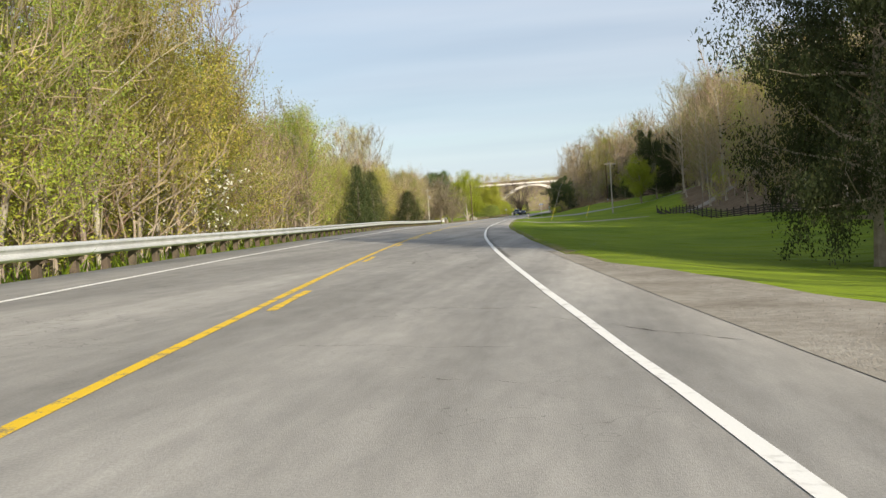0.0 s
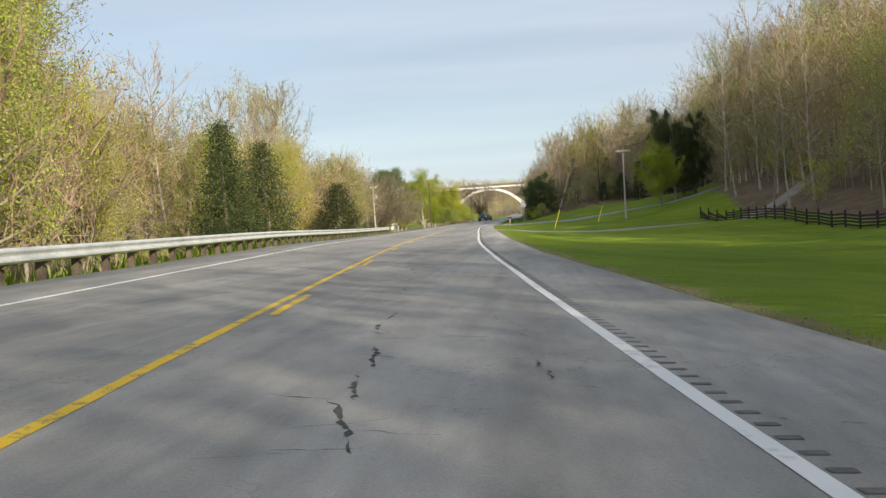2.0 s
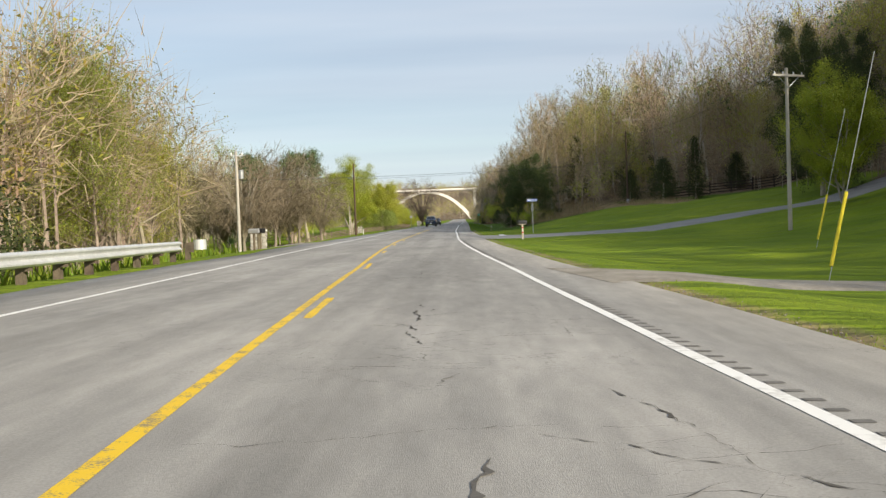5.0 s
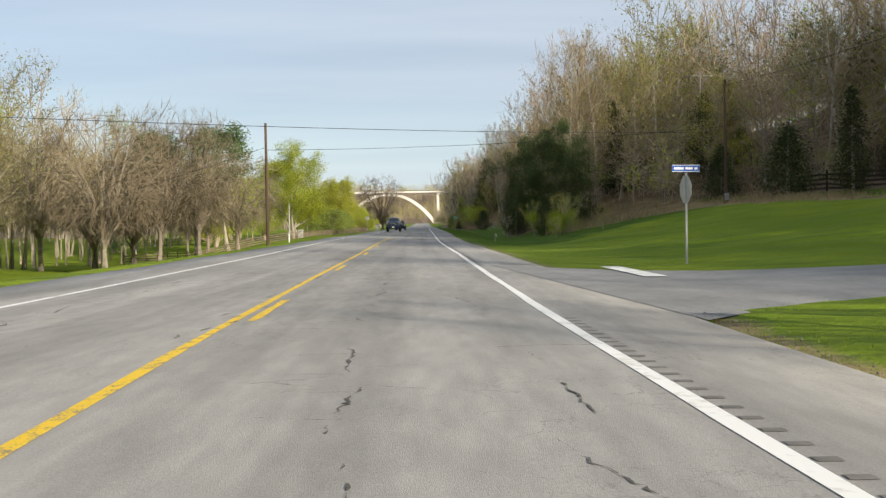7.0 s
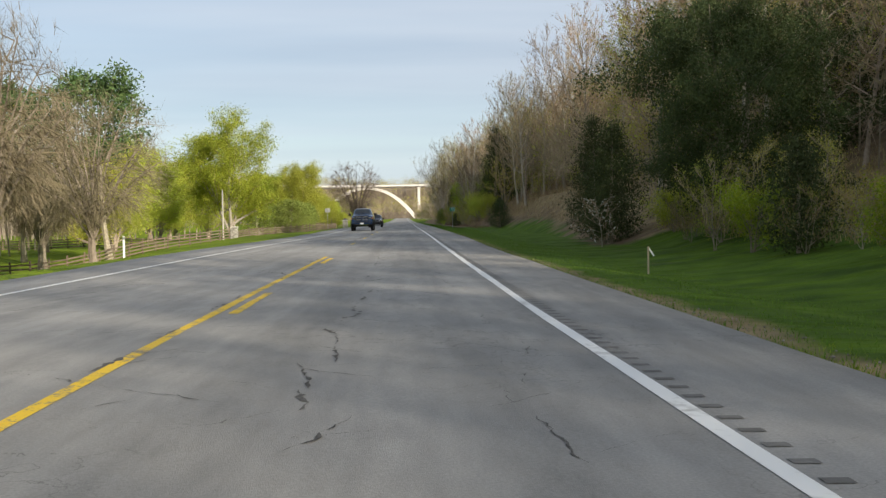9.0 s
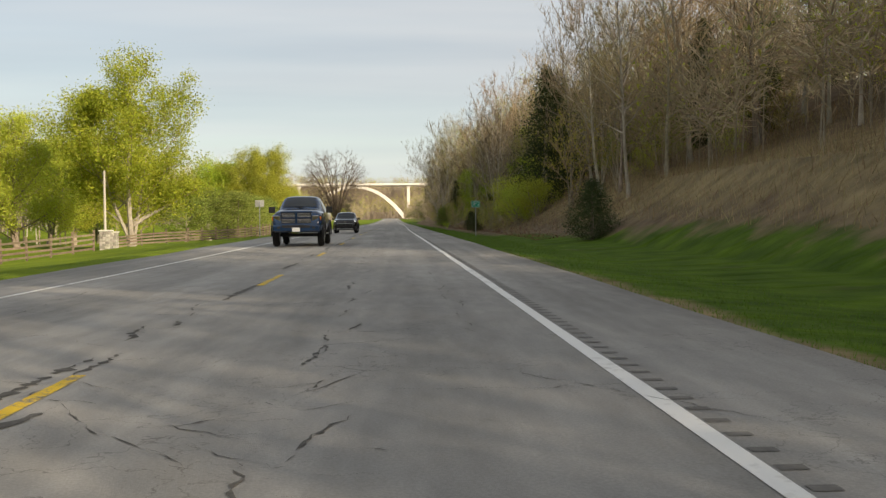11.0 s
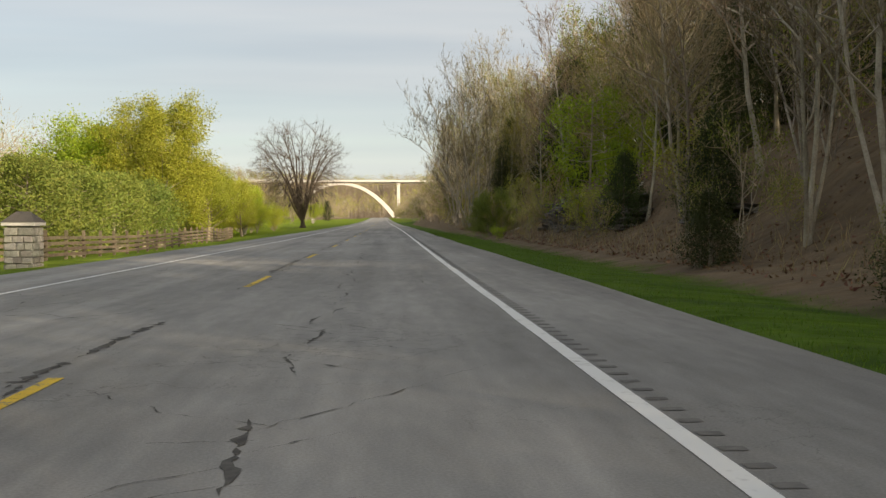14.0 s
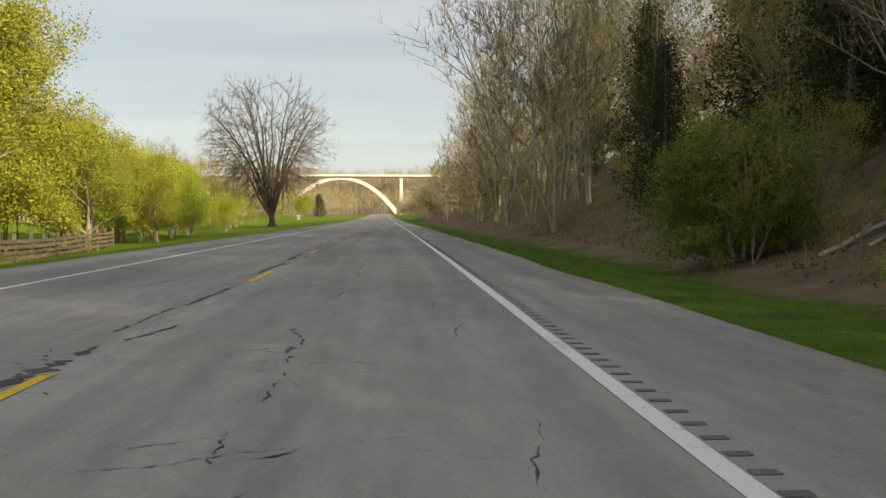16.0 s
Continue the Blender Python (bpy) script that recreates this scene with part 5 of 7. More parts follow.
    # edge of the right-hand wood, one by one
    for s, lat, k, sc, w in ((263, 9.4, 5, 0.95, 0.8), (268, 9.8, 3, 0.8, 1.0), (243, 9.8, 2, 0.5, 0.9),
                             (313, 9.3, 5, 0.5, 1.2), (342, 11.6, 4, 1.15, 1.25), (345, 13.5, 4, 0.95, 0.9), (383, 10.2, 5, 0.6, 0.9), (372, 10.4, 5, 0.65, 0.9), (352, 10.2, 2, 0.5, 1.0),
                             (330, 20, 1, 0.9, 1.0), (318, 34, 1, 0.8, 1.2), (424, 9.8, 4, 0.7, 1.1), (434, 12, 4, 0.95, 1.1), (262, 19, 1, 1.0, 1.2), (240, 27, 2, 0.9, 1.1), (236, 30, 1, 0.8, 1.1), (246, 24, 2, 0.7, 1.0), (420, 15, 4, 1.1, 1.2), (411, 13.5, 4, 1.05, 1.2), (416, 12.5, 4, 0.9, 1.2), (406, 17, 4, 1.3, 1.2), (430, 16, 4, 1.2, 1.2), (384, 17, 4, 1.0, 1.2), (364, 7.7, 5, 0.33, 1.1), (354, 7.3, 5, 0.3, 1.2), (380, 14.2, 4, 0.82, 1.0), (373, 17.5, 4, 0.9, 1.2), (362, 15.5, 4, 0.8, 1.1), (395, 18, 4, 0.9, 1.2), (367, 21, 4, 1.0, 1.2), (350, 18, 4, 0.95, 1.2)):
        tree("cedar_tree", s, lat, sc, k, wide=w, label="dark cedar at the edge of the roadside wood")
    tree("old_cedar", 252, 11.6, 0.74, 0, wide=0.9, label="big dark evergreen crowding the verge")
    tree("dogwood_tree", 259.5, 8.3, 0.5, 1)
    for _ in range(22):
        tree(("understorey_shrub", "bush")[int(g.random() < 0.3)], g.uniform(233, 262), g.uniform(9.2, 12.5), g.uniform(0.25, 0.5))
    for s, lat, sc in ((340, 9.3, 0.8), (345, 9.8, 0.9), (350, 9.6, 0.7), (338, 10.5, 0.7)):
        tree("bush", s, lat, sc, 2)
    tree("lime_tree", 390, 10.2, 1.0, 0)
    tree("lime_tree", 396, 14.5, 0.5, 0)
    tree("lime_tree", 352, 11.5, 0.7, 0)
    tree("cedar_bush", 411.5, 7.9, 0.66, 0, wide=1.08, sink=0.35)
    tree("bush", 402.5, 6.9, 0.25, 0)
    for s, lat in ((398, 13.5), (402, 14.0)):
        tree("bush", s, lat, 0.55, 1)
    for s, lat, sc in ((330, 13.5, 0.5), (334, 15.5, 0.5), (437, 8.2, 1.0), (440, 9.2, 0.95), (446, 8.4, 1.0), (458, 8.6, 1.1), (468, 9, 1.0), (363, 9.6, 0.75), (360.5, 10.2, 0.85), (480, 9, 1.0), (366, 11, 0.7)):
        tree("sycamore_tree", s, lat, sc, 0, group="bare pale trees along the foot of the bank")
    for s, lat in ((375, 10.6), (379, 12.5), (387, 13.8), (393, 13.5), (412, 12)):
        tree("bare_tree", s, lat, g.uniform(0.5, 0.7))
    for _ in range(45):
        s = g.uniform(326, 500)
        tree("understorey_shrub", s, 7.6 + 5 * g.random() ** 1.5, g.uniform(0.22, 0.65))
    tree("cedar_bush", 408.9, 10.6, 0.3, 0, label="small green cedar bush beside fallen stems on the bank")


plant.used = []
plant()


def woods(name, places, seed, label, tall=(13, 19), leafy=0.45, twigs=130, coarse=1.0, dark=0.0):
    """Distant woods: many trees in one mesh, each a pale stem, limbs, fine upswept twigs and loose young leaf."""
    g = np.random.default_rng(seed)
    T = len(places)
    P = np.asarray(places)
    h = g.uniform(*tall, T)
    ax = np.stack([g.normal(0, 0.05, T), g.normal(0, 0.05, T), np.ones(T)], 1)

    def tris(a, b, c):
        return np.stack([a, b, c], 1).reshape(-1, 3)

    def strip(p, d, ln, w):
        side_w = np.cross(d, g.normal(0, 1, d.shape))
        side_w /= np.linalg.norm(side_w, axis=1)[:, None] + 1e-6
        return tris(p - side_w * w[:, None], p + side_w * w[:, None], p + d * ln[:, None])

    soups, mats = [], []
    for a in (0.0, 2.09, 4.19):
        o = np.stack([np.cos(a + np.zeros(T)), np.sin(a + np.zeros(T)), np.zeros(T)], 1) * (h * 0.0085)[:, None]
        o2 = np.stack([np.cos(a + 2.09 + np.zeros(T)), np.sin(a + 2.09 + np.zeros(T)), np.zeros(T)], 1) * (h * 0.0085)[:, None]
        soups.append(tris(P + o - (0, 0, 0.5), P + o2 - (0, 0, 0.5), P + ax * h[:, None] * 0.85)); mats.append(np.where(g.random(T) < 0.85, 0, 4))
    # limbs, then twigs springing from them
    K = 9
    f = g.uniform(0.28, 0.85, (T, K))
    az = g.uniform(0, 6.28, (T, K))
    ln = h[:, None] * 0.27 * (1.15 - f * 0.75) * g.uniform(0.7, 1.2, (T, K))
    base = P[:, None, :] + ax[:, None, :] * (h[:, None] * f)[..., None]
    d = np.stack([np.cos(az), np.sin(az), g.uniform(0.2, 1.2, (T, K))], 2)
    d /= np.linalg.norm(d, axis=2)[..., None]
    soups.append(strip(base.reshape(-1, 3), d.reshape(-1, 3), ln.reshape(-1), np.full(T * K, 0.06 * coarse))); mats.append(np.repeat(np.where(g.random(T) < 0.85, 1, 4), K))
    # rounded crowns: clumps of fine twigs round the ends of the limbs and over an egg-shaped shell
    wide = h * g.uniform(0.20, 0.30, T)
    high = h * g.uniform(0.30, 0.40, T)
    mid = P + ax * (h - high * 0.95)[:, None]

    def shell(i, inner):
        q = g.normal(0, 1, (len(i), 3))
        q /= np.linalg.norm(q, axis=1)[:, None]
        r = inner + (1 - inner) * g.random(len(i)) ** 0.6
        lump = 1 + 0.22 * np.sin(q[:, 0] * 5 + i * 1.7) * np.sin(q[:, 1] * 5 + i * 2.3) + 0.12 * np.sin(q[:, 2] * 7 + i)
        return q, mid[i] + q * (r * lump)[:, None] * np.stack([wide[i], wide[i], high[i]], 1)

    n = twigs
    i = np.repeat(np.arange(T), n)
    q, at_q = shell(i, 0.25)
    dd = q * 0.8 + g.normal(0, 0.55, q.shape) + (0, 0, 0.45)
    dd /= np.linalg.norm(dd, axis=1)[:, None]
    soups.append(strip(at_q, dd, g.uniform(0.6, 1.9, T * n), np.full(T * n, 0.032 * coarse))); mats.append(np.ones(T * n, int))
    green = np.where(g.random(T) < leafy)[0]
    m = int(twigs * 0.9)
    i = np.repeat(green, m)
    q, at_q = shell(i, 0.4)
    sz = 0.15 * coarse * g.uniform(0.6, 1.2, (len(i), 1))
    soups.append(tris(at_q, at_q + g.normal(0, 1, q.shape) * sz, at_q + g.normal(0, 1, q.shape) * sz)); mats.append(np.where(np.repeat(g.random(len(green)) < 0.75, m), 2, 3))
    i = np.repeat(np.where(g.random(T) < dark)[0], twigs * 3)
    if len(i):
        q, at_q = shell(i, 0.1)
        sz = 0.2 * coarse * g.uniform(0.6, 1.2, (len(i), 1))
        soups.append(tris(at_q, at_q + g.normal(0, 1, q.shape) * sz, at_q + g.normal(0, 1, q.shape) * sz)); mats.append(np.full(len(i), 5))
    v = np.vstack(soups)
    me = tri_mesh(name, v, [M["bark"], M["twig_far"], M["bud"], M["spring_leaf"], M["pale_bark"], M["pine"]], np.concatenate(mats))
    return tagged(new(name, me), label, "woods", kind="stuff")


M["twig_far"] = material("twig_far", (0.47, 0.385, 0.255), (0.34, 0.27, 0.175), 0.05, 0.95, island=0.5, through=0.25)


def scatter(g, n, s0, s1, l0, l1, power=1.0):
    s = g.uniform(s0, s1, n)
    lat = l0 + (l1 - l0) * g.random(n) ** power
    x, y = xy(s, lat)
    return np.stack([x, y, land(s, lat)], 1)


g0 = np.random.default_rng(31)
woods("hill_woods", np.vstack([scatter(g0, 1350, 70, 275, 44, 165, 1.3), scatter(g0, 380, 470, 700, 24, 150, 1.3)]), 41, "mixed bare and budding woods over the hillside", leafy=0.5, twigs=190, dark=0.05)
# woods out of view, kept only where their shadow falls on lawn and road
_s9 = g0.uniform(-12, 74, 760)
_l9 = 19 + 0.34 * np.maximum(_s9, 0) + 45 * g0.random(760) ** 1.5
_keep = abs(_l9 + 0.75 * _s9 - 59) < 30
_s9, _l9 = _s9[_keep], _l9[_keep]
BEHIND = np.stack([*xy(_s9, _l9), land(_s9, _l9)], 1)
woods("roadside_woods", BEHIND, 47, "unseen tall woods in young leaf behind the pull-off, added for their shade", tall=(18, 25), leafy=0.95, twigs=150, coarse=1.6)
_st = g0.uniform(4, 172, 330)
_lt = -(12.4 + 9 * g0.random(330) ** 1.2)
_clear = (np.min(np.abs(_st[:, None] - np.array([99.5, 111.5, 141])), 1) > 5.5) & ((_lt < -13.6) | (_st < 78) | (_st > 144))
_st, _lt = _st[_clear], _lt[_clear]
woods("roadside_thicket", np.stack([*xy(_st, _lt), land(_st, _lt)], 1), 49, "fine twiggy thicket in young leaf behind the guard rail", tall=(4.5, 10), leafy=0.9, twigs=190, coarse=0.65)
woods("undergrowth", np.vstack([scatter(g0, 900, 75, 260, 37, 110, 1.3), scatter(g0, 800, 245, 450, 15, 60, 1.2)]), 45, "thin undergrowth beneath the hillside trees", tall=(3, 8), leafy=0.45, twigs=110)
woods("far_undergrowth", np.vstack([scatter(g0, 420, 450, 1000, 8.5, 40, 1.5), scatter(g0, 260, 560, 1000, -24, -60, 1.3)]), 51, "dense shrubs beside the far stretch of road", tall=(3, 8), leafy=0.7, twigs=120, coarse=1.5)
woods("spring_woods", np.vstack([scatter(g0, 190, 390, 560, -48, -115), scatter(g0, 260, 215, 375, -46, -125)]), 46, "bright yellow-green woods beyond the yard", tall=(15, 21), leafy=0.85, twigs=230, coarse=1.1)
woods("bank_woods", scatter(g0, 430, 245, 470, 28, 95, 1.2), 48, "bare and budding woods above the bank", tall=(10, 14.5), leafy=0.4, twigs=170, dark=0.1)
woods("left_hill_woods", np.vstack([scatter(g0, 700, 60, 620, -75, -230, 1.0), scatter(g0, 420, -20, 178, -26, -80, 1.4)]), 42, "yellow-green woods on the far side of the yard", leafy=0.7, twigs=110, coarse=1.3)
woods("far_woods", np.vstack([scatter(g0, 600, 600, 1380, 12, 170), scatter(g0, 700, 690, 1380, -26, -260)]), 43, "woods on both sides of the road towards the bridge", leafy=0.5, twigs=52, coarse=2.4)
woods("ridge_woods", np.vstack([scatter(g0, 1700, 1450, 2200, -600, 450), scatter(g0, 260, 1420, 1600, -120, 90)]), 44, "spring woods on the ridge behind the bridge", tall=(18, 28), leafy=0.65, twigs=38, coarse=4.4)


# ---- the arched bridge across the valley ----
def build_bridge():
    by = 1390.0
    z_deck, crown_x, half, spring_z = 41.5, -59.0, 58.0, 3.0
    root = thing("arch_bridge", pose(crown_x, by, 0), "tall pale concrete arch bridge carrying a road high over the valley", "bridge")
    # deck: box girder that thickens where it meets the crown
    bm = boxmesh(430, 11.5, 1.1, pose(40, 0, z_deck - 0.4), 0.05)
    part("deck", bm, M["concrete"], root)
    for side_y in (-5.6, 5.6):
        part("parapet", boxmesh(430, 0.3, 1.0, pose(40, side_y, z_deck + 0.65)), M["concrete"], root)
    part("girder", boxmesh(430, 6.0, 1.3, pose(40, 0, z_deck - 1.6)), M["concrete"], root)
    for cx in (0.0, -2 * half - 22):
        part("crown_block", boxmesh(23, 5.4, 2.4, pose(cx, 0, z_deck - 3.2), 0.3), M["concrete"], root, "solid block where arch and deck meet")
    for cx, hf in ((0.0, half), (-2 * half - 22, half * 0.95)):
        n = 40
        vs, fs = [], []
        for i in range(n + 1):
            u = -1 + 2 * i / n
            x = cx + u * hf
            mid = z_deck - 2.9 - (z_deck - 3 - spring_z) * abs(u) ** 2.15
            slope = math.atan((z_deck - 3 - spring_z) * 2.15 * abs(u) ** 1.15 / hf) * (1 if u > 0 else -1)
            th = 1.35 + 1.0 * abs(u)
            nx, nz = math.sin(slope), math.cos(slope)
            for dy in (-2.6, 2.6):
                vs.append((x + nx * th, dy, mid + nz * th)); vs.append((x - nx * th, dy, mid - nz * th))
        for i in range(n):
            a, b = 4 * i, 4 * i + 4
            fs += [(a, b, b + 2, a + 2), (a + 1, a + 3, b + 3, b + 1), (a, a + 1, b + 1, b), (a + 2, b + 2, b + 3, a + 3)]
        part("arch", mesh_of("arch", vs, fs), M["concrete"], root)
    for x in (62.5, 102, 142, 182, -64, -206):
        low = -6 if abs(x - 62.5) < 1 or x < 0 else 10
        part("pier", boxmesh(3.2, 5.0, z_deck - 2.2 - low, pose(x, 0, (z_deck - 2.2 + low) / 2), 0.3), M["concrete"], root)
        part("pier_cap", boxmesh(4.2, 7.0, 1.2, pose(x, 0, z_deck - 2.7), 0.2), M["concrete"], root)
    return root


build_bridge()


# ---- guard rail ----
def build_guard_rail():
    root = thing("guard_rail", pose(0, 0, 0), "galvanised W-beam guard rail on short posts along the wood", "guard rail")
    LAT = -7.75
    prof = [(0.0, 0.76), (0.03, 0.745), (0.075, 0.71), (0.075, 0.68), (0.02, 0.64), (0.0, 0.605), (0.02, 0.57), (0.075, 0.53), (0.075, 0.50), (0.03, 0.465), (0.0, 0.45)]
    for k, s0 in enumerate(np.arange(-30.48, 150, 7.62)):
        s = np.linspace(s0, s0 + 7.64, 5)
        vs = []
        for out, up in prof:
            for th in (0, 1):
                lat = np.full(5, LAT) + out - 0.012 * th + np.clip(s - 148, 0, 10) * 0.0
                x, y = xy(s, lat + lane(s) * 0.5)
                z = level(s) + bank(s) * LAT + up - 0.17
                vs.append(np.stack([x, y, z], 1))
        n = len(prof)
        fs = []
        for j in range(n - 1):
            for i in range(4):
                a, b = (2 * j) * 5 + i, (2 * j + 2) * 5 + i
                fs += [(a, a + 1, b + 1, b), (a + 5, b + 5, b + 6, a + 6)]
        me = mesh_of("beam", np.vstack(vs), fs, smooth_faces=False)
        part("beam", me, M["rail_metal"], root)
    post = None
    for s0 in np.arange(-30.48, 154.5, 1.905):
        x, y = xy(s0, LAT - 0.22 + float(lane(s0)) * 0.5)
        z = float(level(s0) + bank(s0) * LAT)
        if post is None:
            post = bmesh.new()
            box(post, 0.15, 0.2, 1.1, pose(0, 0, 0.15))
            box(post, 0.13, 0.2, 0.34, pose(0.13, 0, 0.54))
            pm = bpy.data.meshes.new("post"); post.to_mesh(pm); post.free(); pm.materials.append(M["post_wood"])
        part("post", pm, None, root, m=pose(float(x), float(y), z - 0.17, 0, 0, heading(s0)))
    # rounded end piece
    x, y = xy(154.9, LAT + 0.05 + float(lane(154)) * 0.5)
    bm = bmesh.new()
    cyl(bm, 0.22, 0.22, 0.34, n=16)
    part("end_shoe", bm, M["rail_metal"], root, m=pose(float(x), float(y), float(level(154) + bank(154) * LAT) + 0.27))
    return root


build_guard_rail()


# ---- poles, wires ----
def tube(points, r, n=5):
    p = np.array(points, float)
    vs, fs = [], []
    for i in range(len(p)):
        d = p[min(i + 1, len(p) - 1)] - p[max(i - 1, 0)]
        d /= np.linalg.norm(d) + 1e-9
        a = np.cross(d, (0.11, 0.21, 0.97)); a /= np.linalg.norm(a) + 1e-9
        b = np.cross(d, a)
        t = np.arange(n) * 2 * math.pi / n
        vs.append(p[i] + (np.cos(t)[:, None] * a + np.sin(t)[:, None] * b) * r)
    for i in range(len(p) - 1):
        for j in range(n):
            fs.append((i * n + j, i * n + (j + 1) % n, (i + 1) * n + (j + 1) % n, (i + 1) * n + j))
    return np.vstack(vs), fs


def utility_pole(s, lat, h, mat, label, arm=False, transformer=False, box_low=False, lean=0.0, turn=0.0):
    root = thing("utility_pole", stand(s, lat, turn, lean, sink=0.3), label, "utility pole")
    part("pole", cylmesh(0.135, 0.09, h + 0.3, n=12), M[mat], root)
    if arm:
        part("crossarm", boxmesh(2.4, 0.10, 0.12, pose(0, -0.14, h - 0.15), 0.01), M["grey_pole"], root)
        for x in (-1.05, -0.4, 0.4, 1.05):
            part("insulator", cylmesh(0.05, 0.03, 0.16, pose(x, -0.14, h - 0.09), 8), M["grey_metal"], root)
        for x in (-0.5, 0.5):
            part("brace", mesh_of("brace", *tube([(x * 1.6, -0.16, h - 0.2), (0, -0.14, h - 0.85)], 0.02)), M["grey_metal"], root)
    if transformer:
        t = part("transformer", cylmesh(0.2, 0.2, 0.6, pose(0.34, 0, h - 1.9), 16), M["grey_metal"], root, "grey can transformer")
        part("lid", cylmesh(0.22, 0.16, 0.08, pose(0.34, 0, h - 1.3), 16), M["grey_metal"], t)
        part("bracket", boxmesh(0.3, 0.06, 0.06, pose(0.15, 0, h - 1.6)), M["grey_metal"], root)
        part("crossarm", boxmesh(0.9, 0.08, 0.09, pose(0.05, -0.12, h - 0.1), 0.01), M["grey_metal"], root)
        for x in (-0.38, 0.46):
            part("insulator", cylmesh(0.05, 0.03, 0.2, pose(x, -0.12, h - 0.05), 8), M["sign_white"], root)
    if box_low:
        part("meter_box", boxmesh(0.32, 0.2, 0.5, pose(0.0, -0.22, 0.75), 0.02), M["grey_metal"], root, "pale meter box")
    return root


utility_pole(198, -15.5, 8.2, "grey_pole", "weathered grey utility pole with a can transformer", transformer=True, turn=20)
utility_pole(243, -11.1, 9.2, "brown_pole", "dark brown utility pole on the grass verge", lean=0.0)
utility_pole(241, 22.8, 9.0, "brown_pole", "dark utility pole with a meter box at the wood's edge", box_low=True)
utility_pole(178, 21, 9.4, "grey_pole", "utility pole with a wooden crossarm on the lawn", arm=True, turn=25)
utility_pole(262, 27, 8.6, "grey_pole", "thin grey utility pole before the wood", arm=True, turn=10)
utility_pole(353, -25.0, 7.0, "grey_pole", "bare grey pole beside the gateway")


def wire(a, b, sag, r=0.014):
    t = np.linspace(0, 1, 22)
    p = np.outer(1 - t, a) + np.outer(t, b)
    p[:, 2] -= sag * 4 * t * (1 - t)
    me = mesh_of("power_line", *tube(p, r, 4), [M["wire"]])
    return tagged(new("power_line", me), "thin black overhead power line", "cable", group="overhead lines")


def up(s, lat, h):
    p = at(s, lat)
    return np.array((p.x, p.y, p.z + h))


for a, b, sag in ((up(243, -11.1, 7.2), up(241, 22.8, 5.6), 0.4), (up(195, -30, 8.4), up(241, 22.8, 5.2), 0.5),
                  (up(198, -15.5, 8.1), up(150, -42, 9), 0.8), (up(243, -11.1, 7.4), up(300, -60, 6), 0.8),
                  (up(178, 21, 9.4), up(241, 22.8, 8.6), 0.8), (up(241, 22.8, 8.6), up(262, 27, 8.4), 0.3), (up(178, 20, 9.4), up(110, 42, 11), 0.9), (up(262, 27, 8.4), up(330, 34, 14), 0.8)):
    wire(a, b, sag)


def guy_guard(s, lat):
    root = thing("guy_wire", stand(s, lat, 20), "slanted guy wire sleeved with a bright yellow guard", "guy wire")
    part("cable", mesh_of("cable", *tube([(0, 0, -0.1), (1.05, 0.3, 2.6), (2.3, 0.7, 5.6)], 0.012)), M["grey_metal"], root)
    part("sleeve", mesh_of("sleeve", *tube([(0.14, 0.04, 0.35), (0.85, 0.24, 2.1)], 0.045, 8)), M["yellow_plastic"], root)


guy_guard(144.5, 9.6)
guy_guard(160, 15.5)


# ---- signs ----
def text_mesh(body, size, name):
    c = bpy.data.curves.new(name, "FONT")
    c.body, c.size, c.align_x, c.align_y = body, size, "CENTER", "CENTER"
    c.extrude = 0.001
    ob = bpy.data.objects.new(name, c)
    me = bpy.data.meshes.new_from_object(ob)
    bpy.data.objects.remove(ob)
    bpy.data.curves.remove(c)
    return me


def street_sign(s, lat):
    root = thing("street_sign", stand(s, lat, 0, 0, sink=0.2), "blue street-name blade over the grey back of a stop sign", "street sign")
    part("post", boxmesh(0.06, 0.05, 2.75, pose(0, 0, 1.375), 0.008), M["grey_metal"], root)
    b = part("name_blade", boxmesh(0.86, 0.012, 0.20, pose(0, 0, 2.88, 0, 0, 14), 0.004), M["sign_blue"], root, "blue blade with white lettering bars")
    part("border", boxmesh(0.86, 0.004, 0.012, pose(0, 0, 0) @ pose(0, 0, 2.88, 0, 0, 14) @ pose(0, -0.009, 0.088)), M["sign_white"], b)
    part("border", boxmesh(0.86, 0.004, 0.012, pose(0, 0, 2.88, 0, 0, 14) @ pose(0, -0.009, -0.088)), M["sign_white"], b)
    x = -0.37
    for w in (0.30, 0.22, 0.10):
        part("lettering_bar", boxmesh(w, 0.004, 0.06, pose(0, 0, 2.88, 0, 0, 14) @ pose(x + w / 2, -0.009, 0)), M["sign_white"], b)
        x += w + 0.055
    bm = bmesh.new()
    bmesh.ops.create_cone(bm, cap_ends=True, segments=8, radius1=0.41, radius2=0.41, depth=0.008, matrix=pose(0.0, 0.04, 2.30, 0, 0, -82) @ pose(0, 0, 0, 90, 0, 0) @ pose(0, 0, 0, 0, 0, 22.5))
    part("stop_sign_panel", bm, M["sign_back"], root, "bare grey back of an octagonal panel")


street_sign(197.3, 7.7)


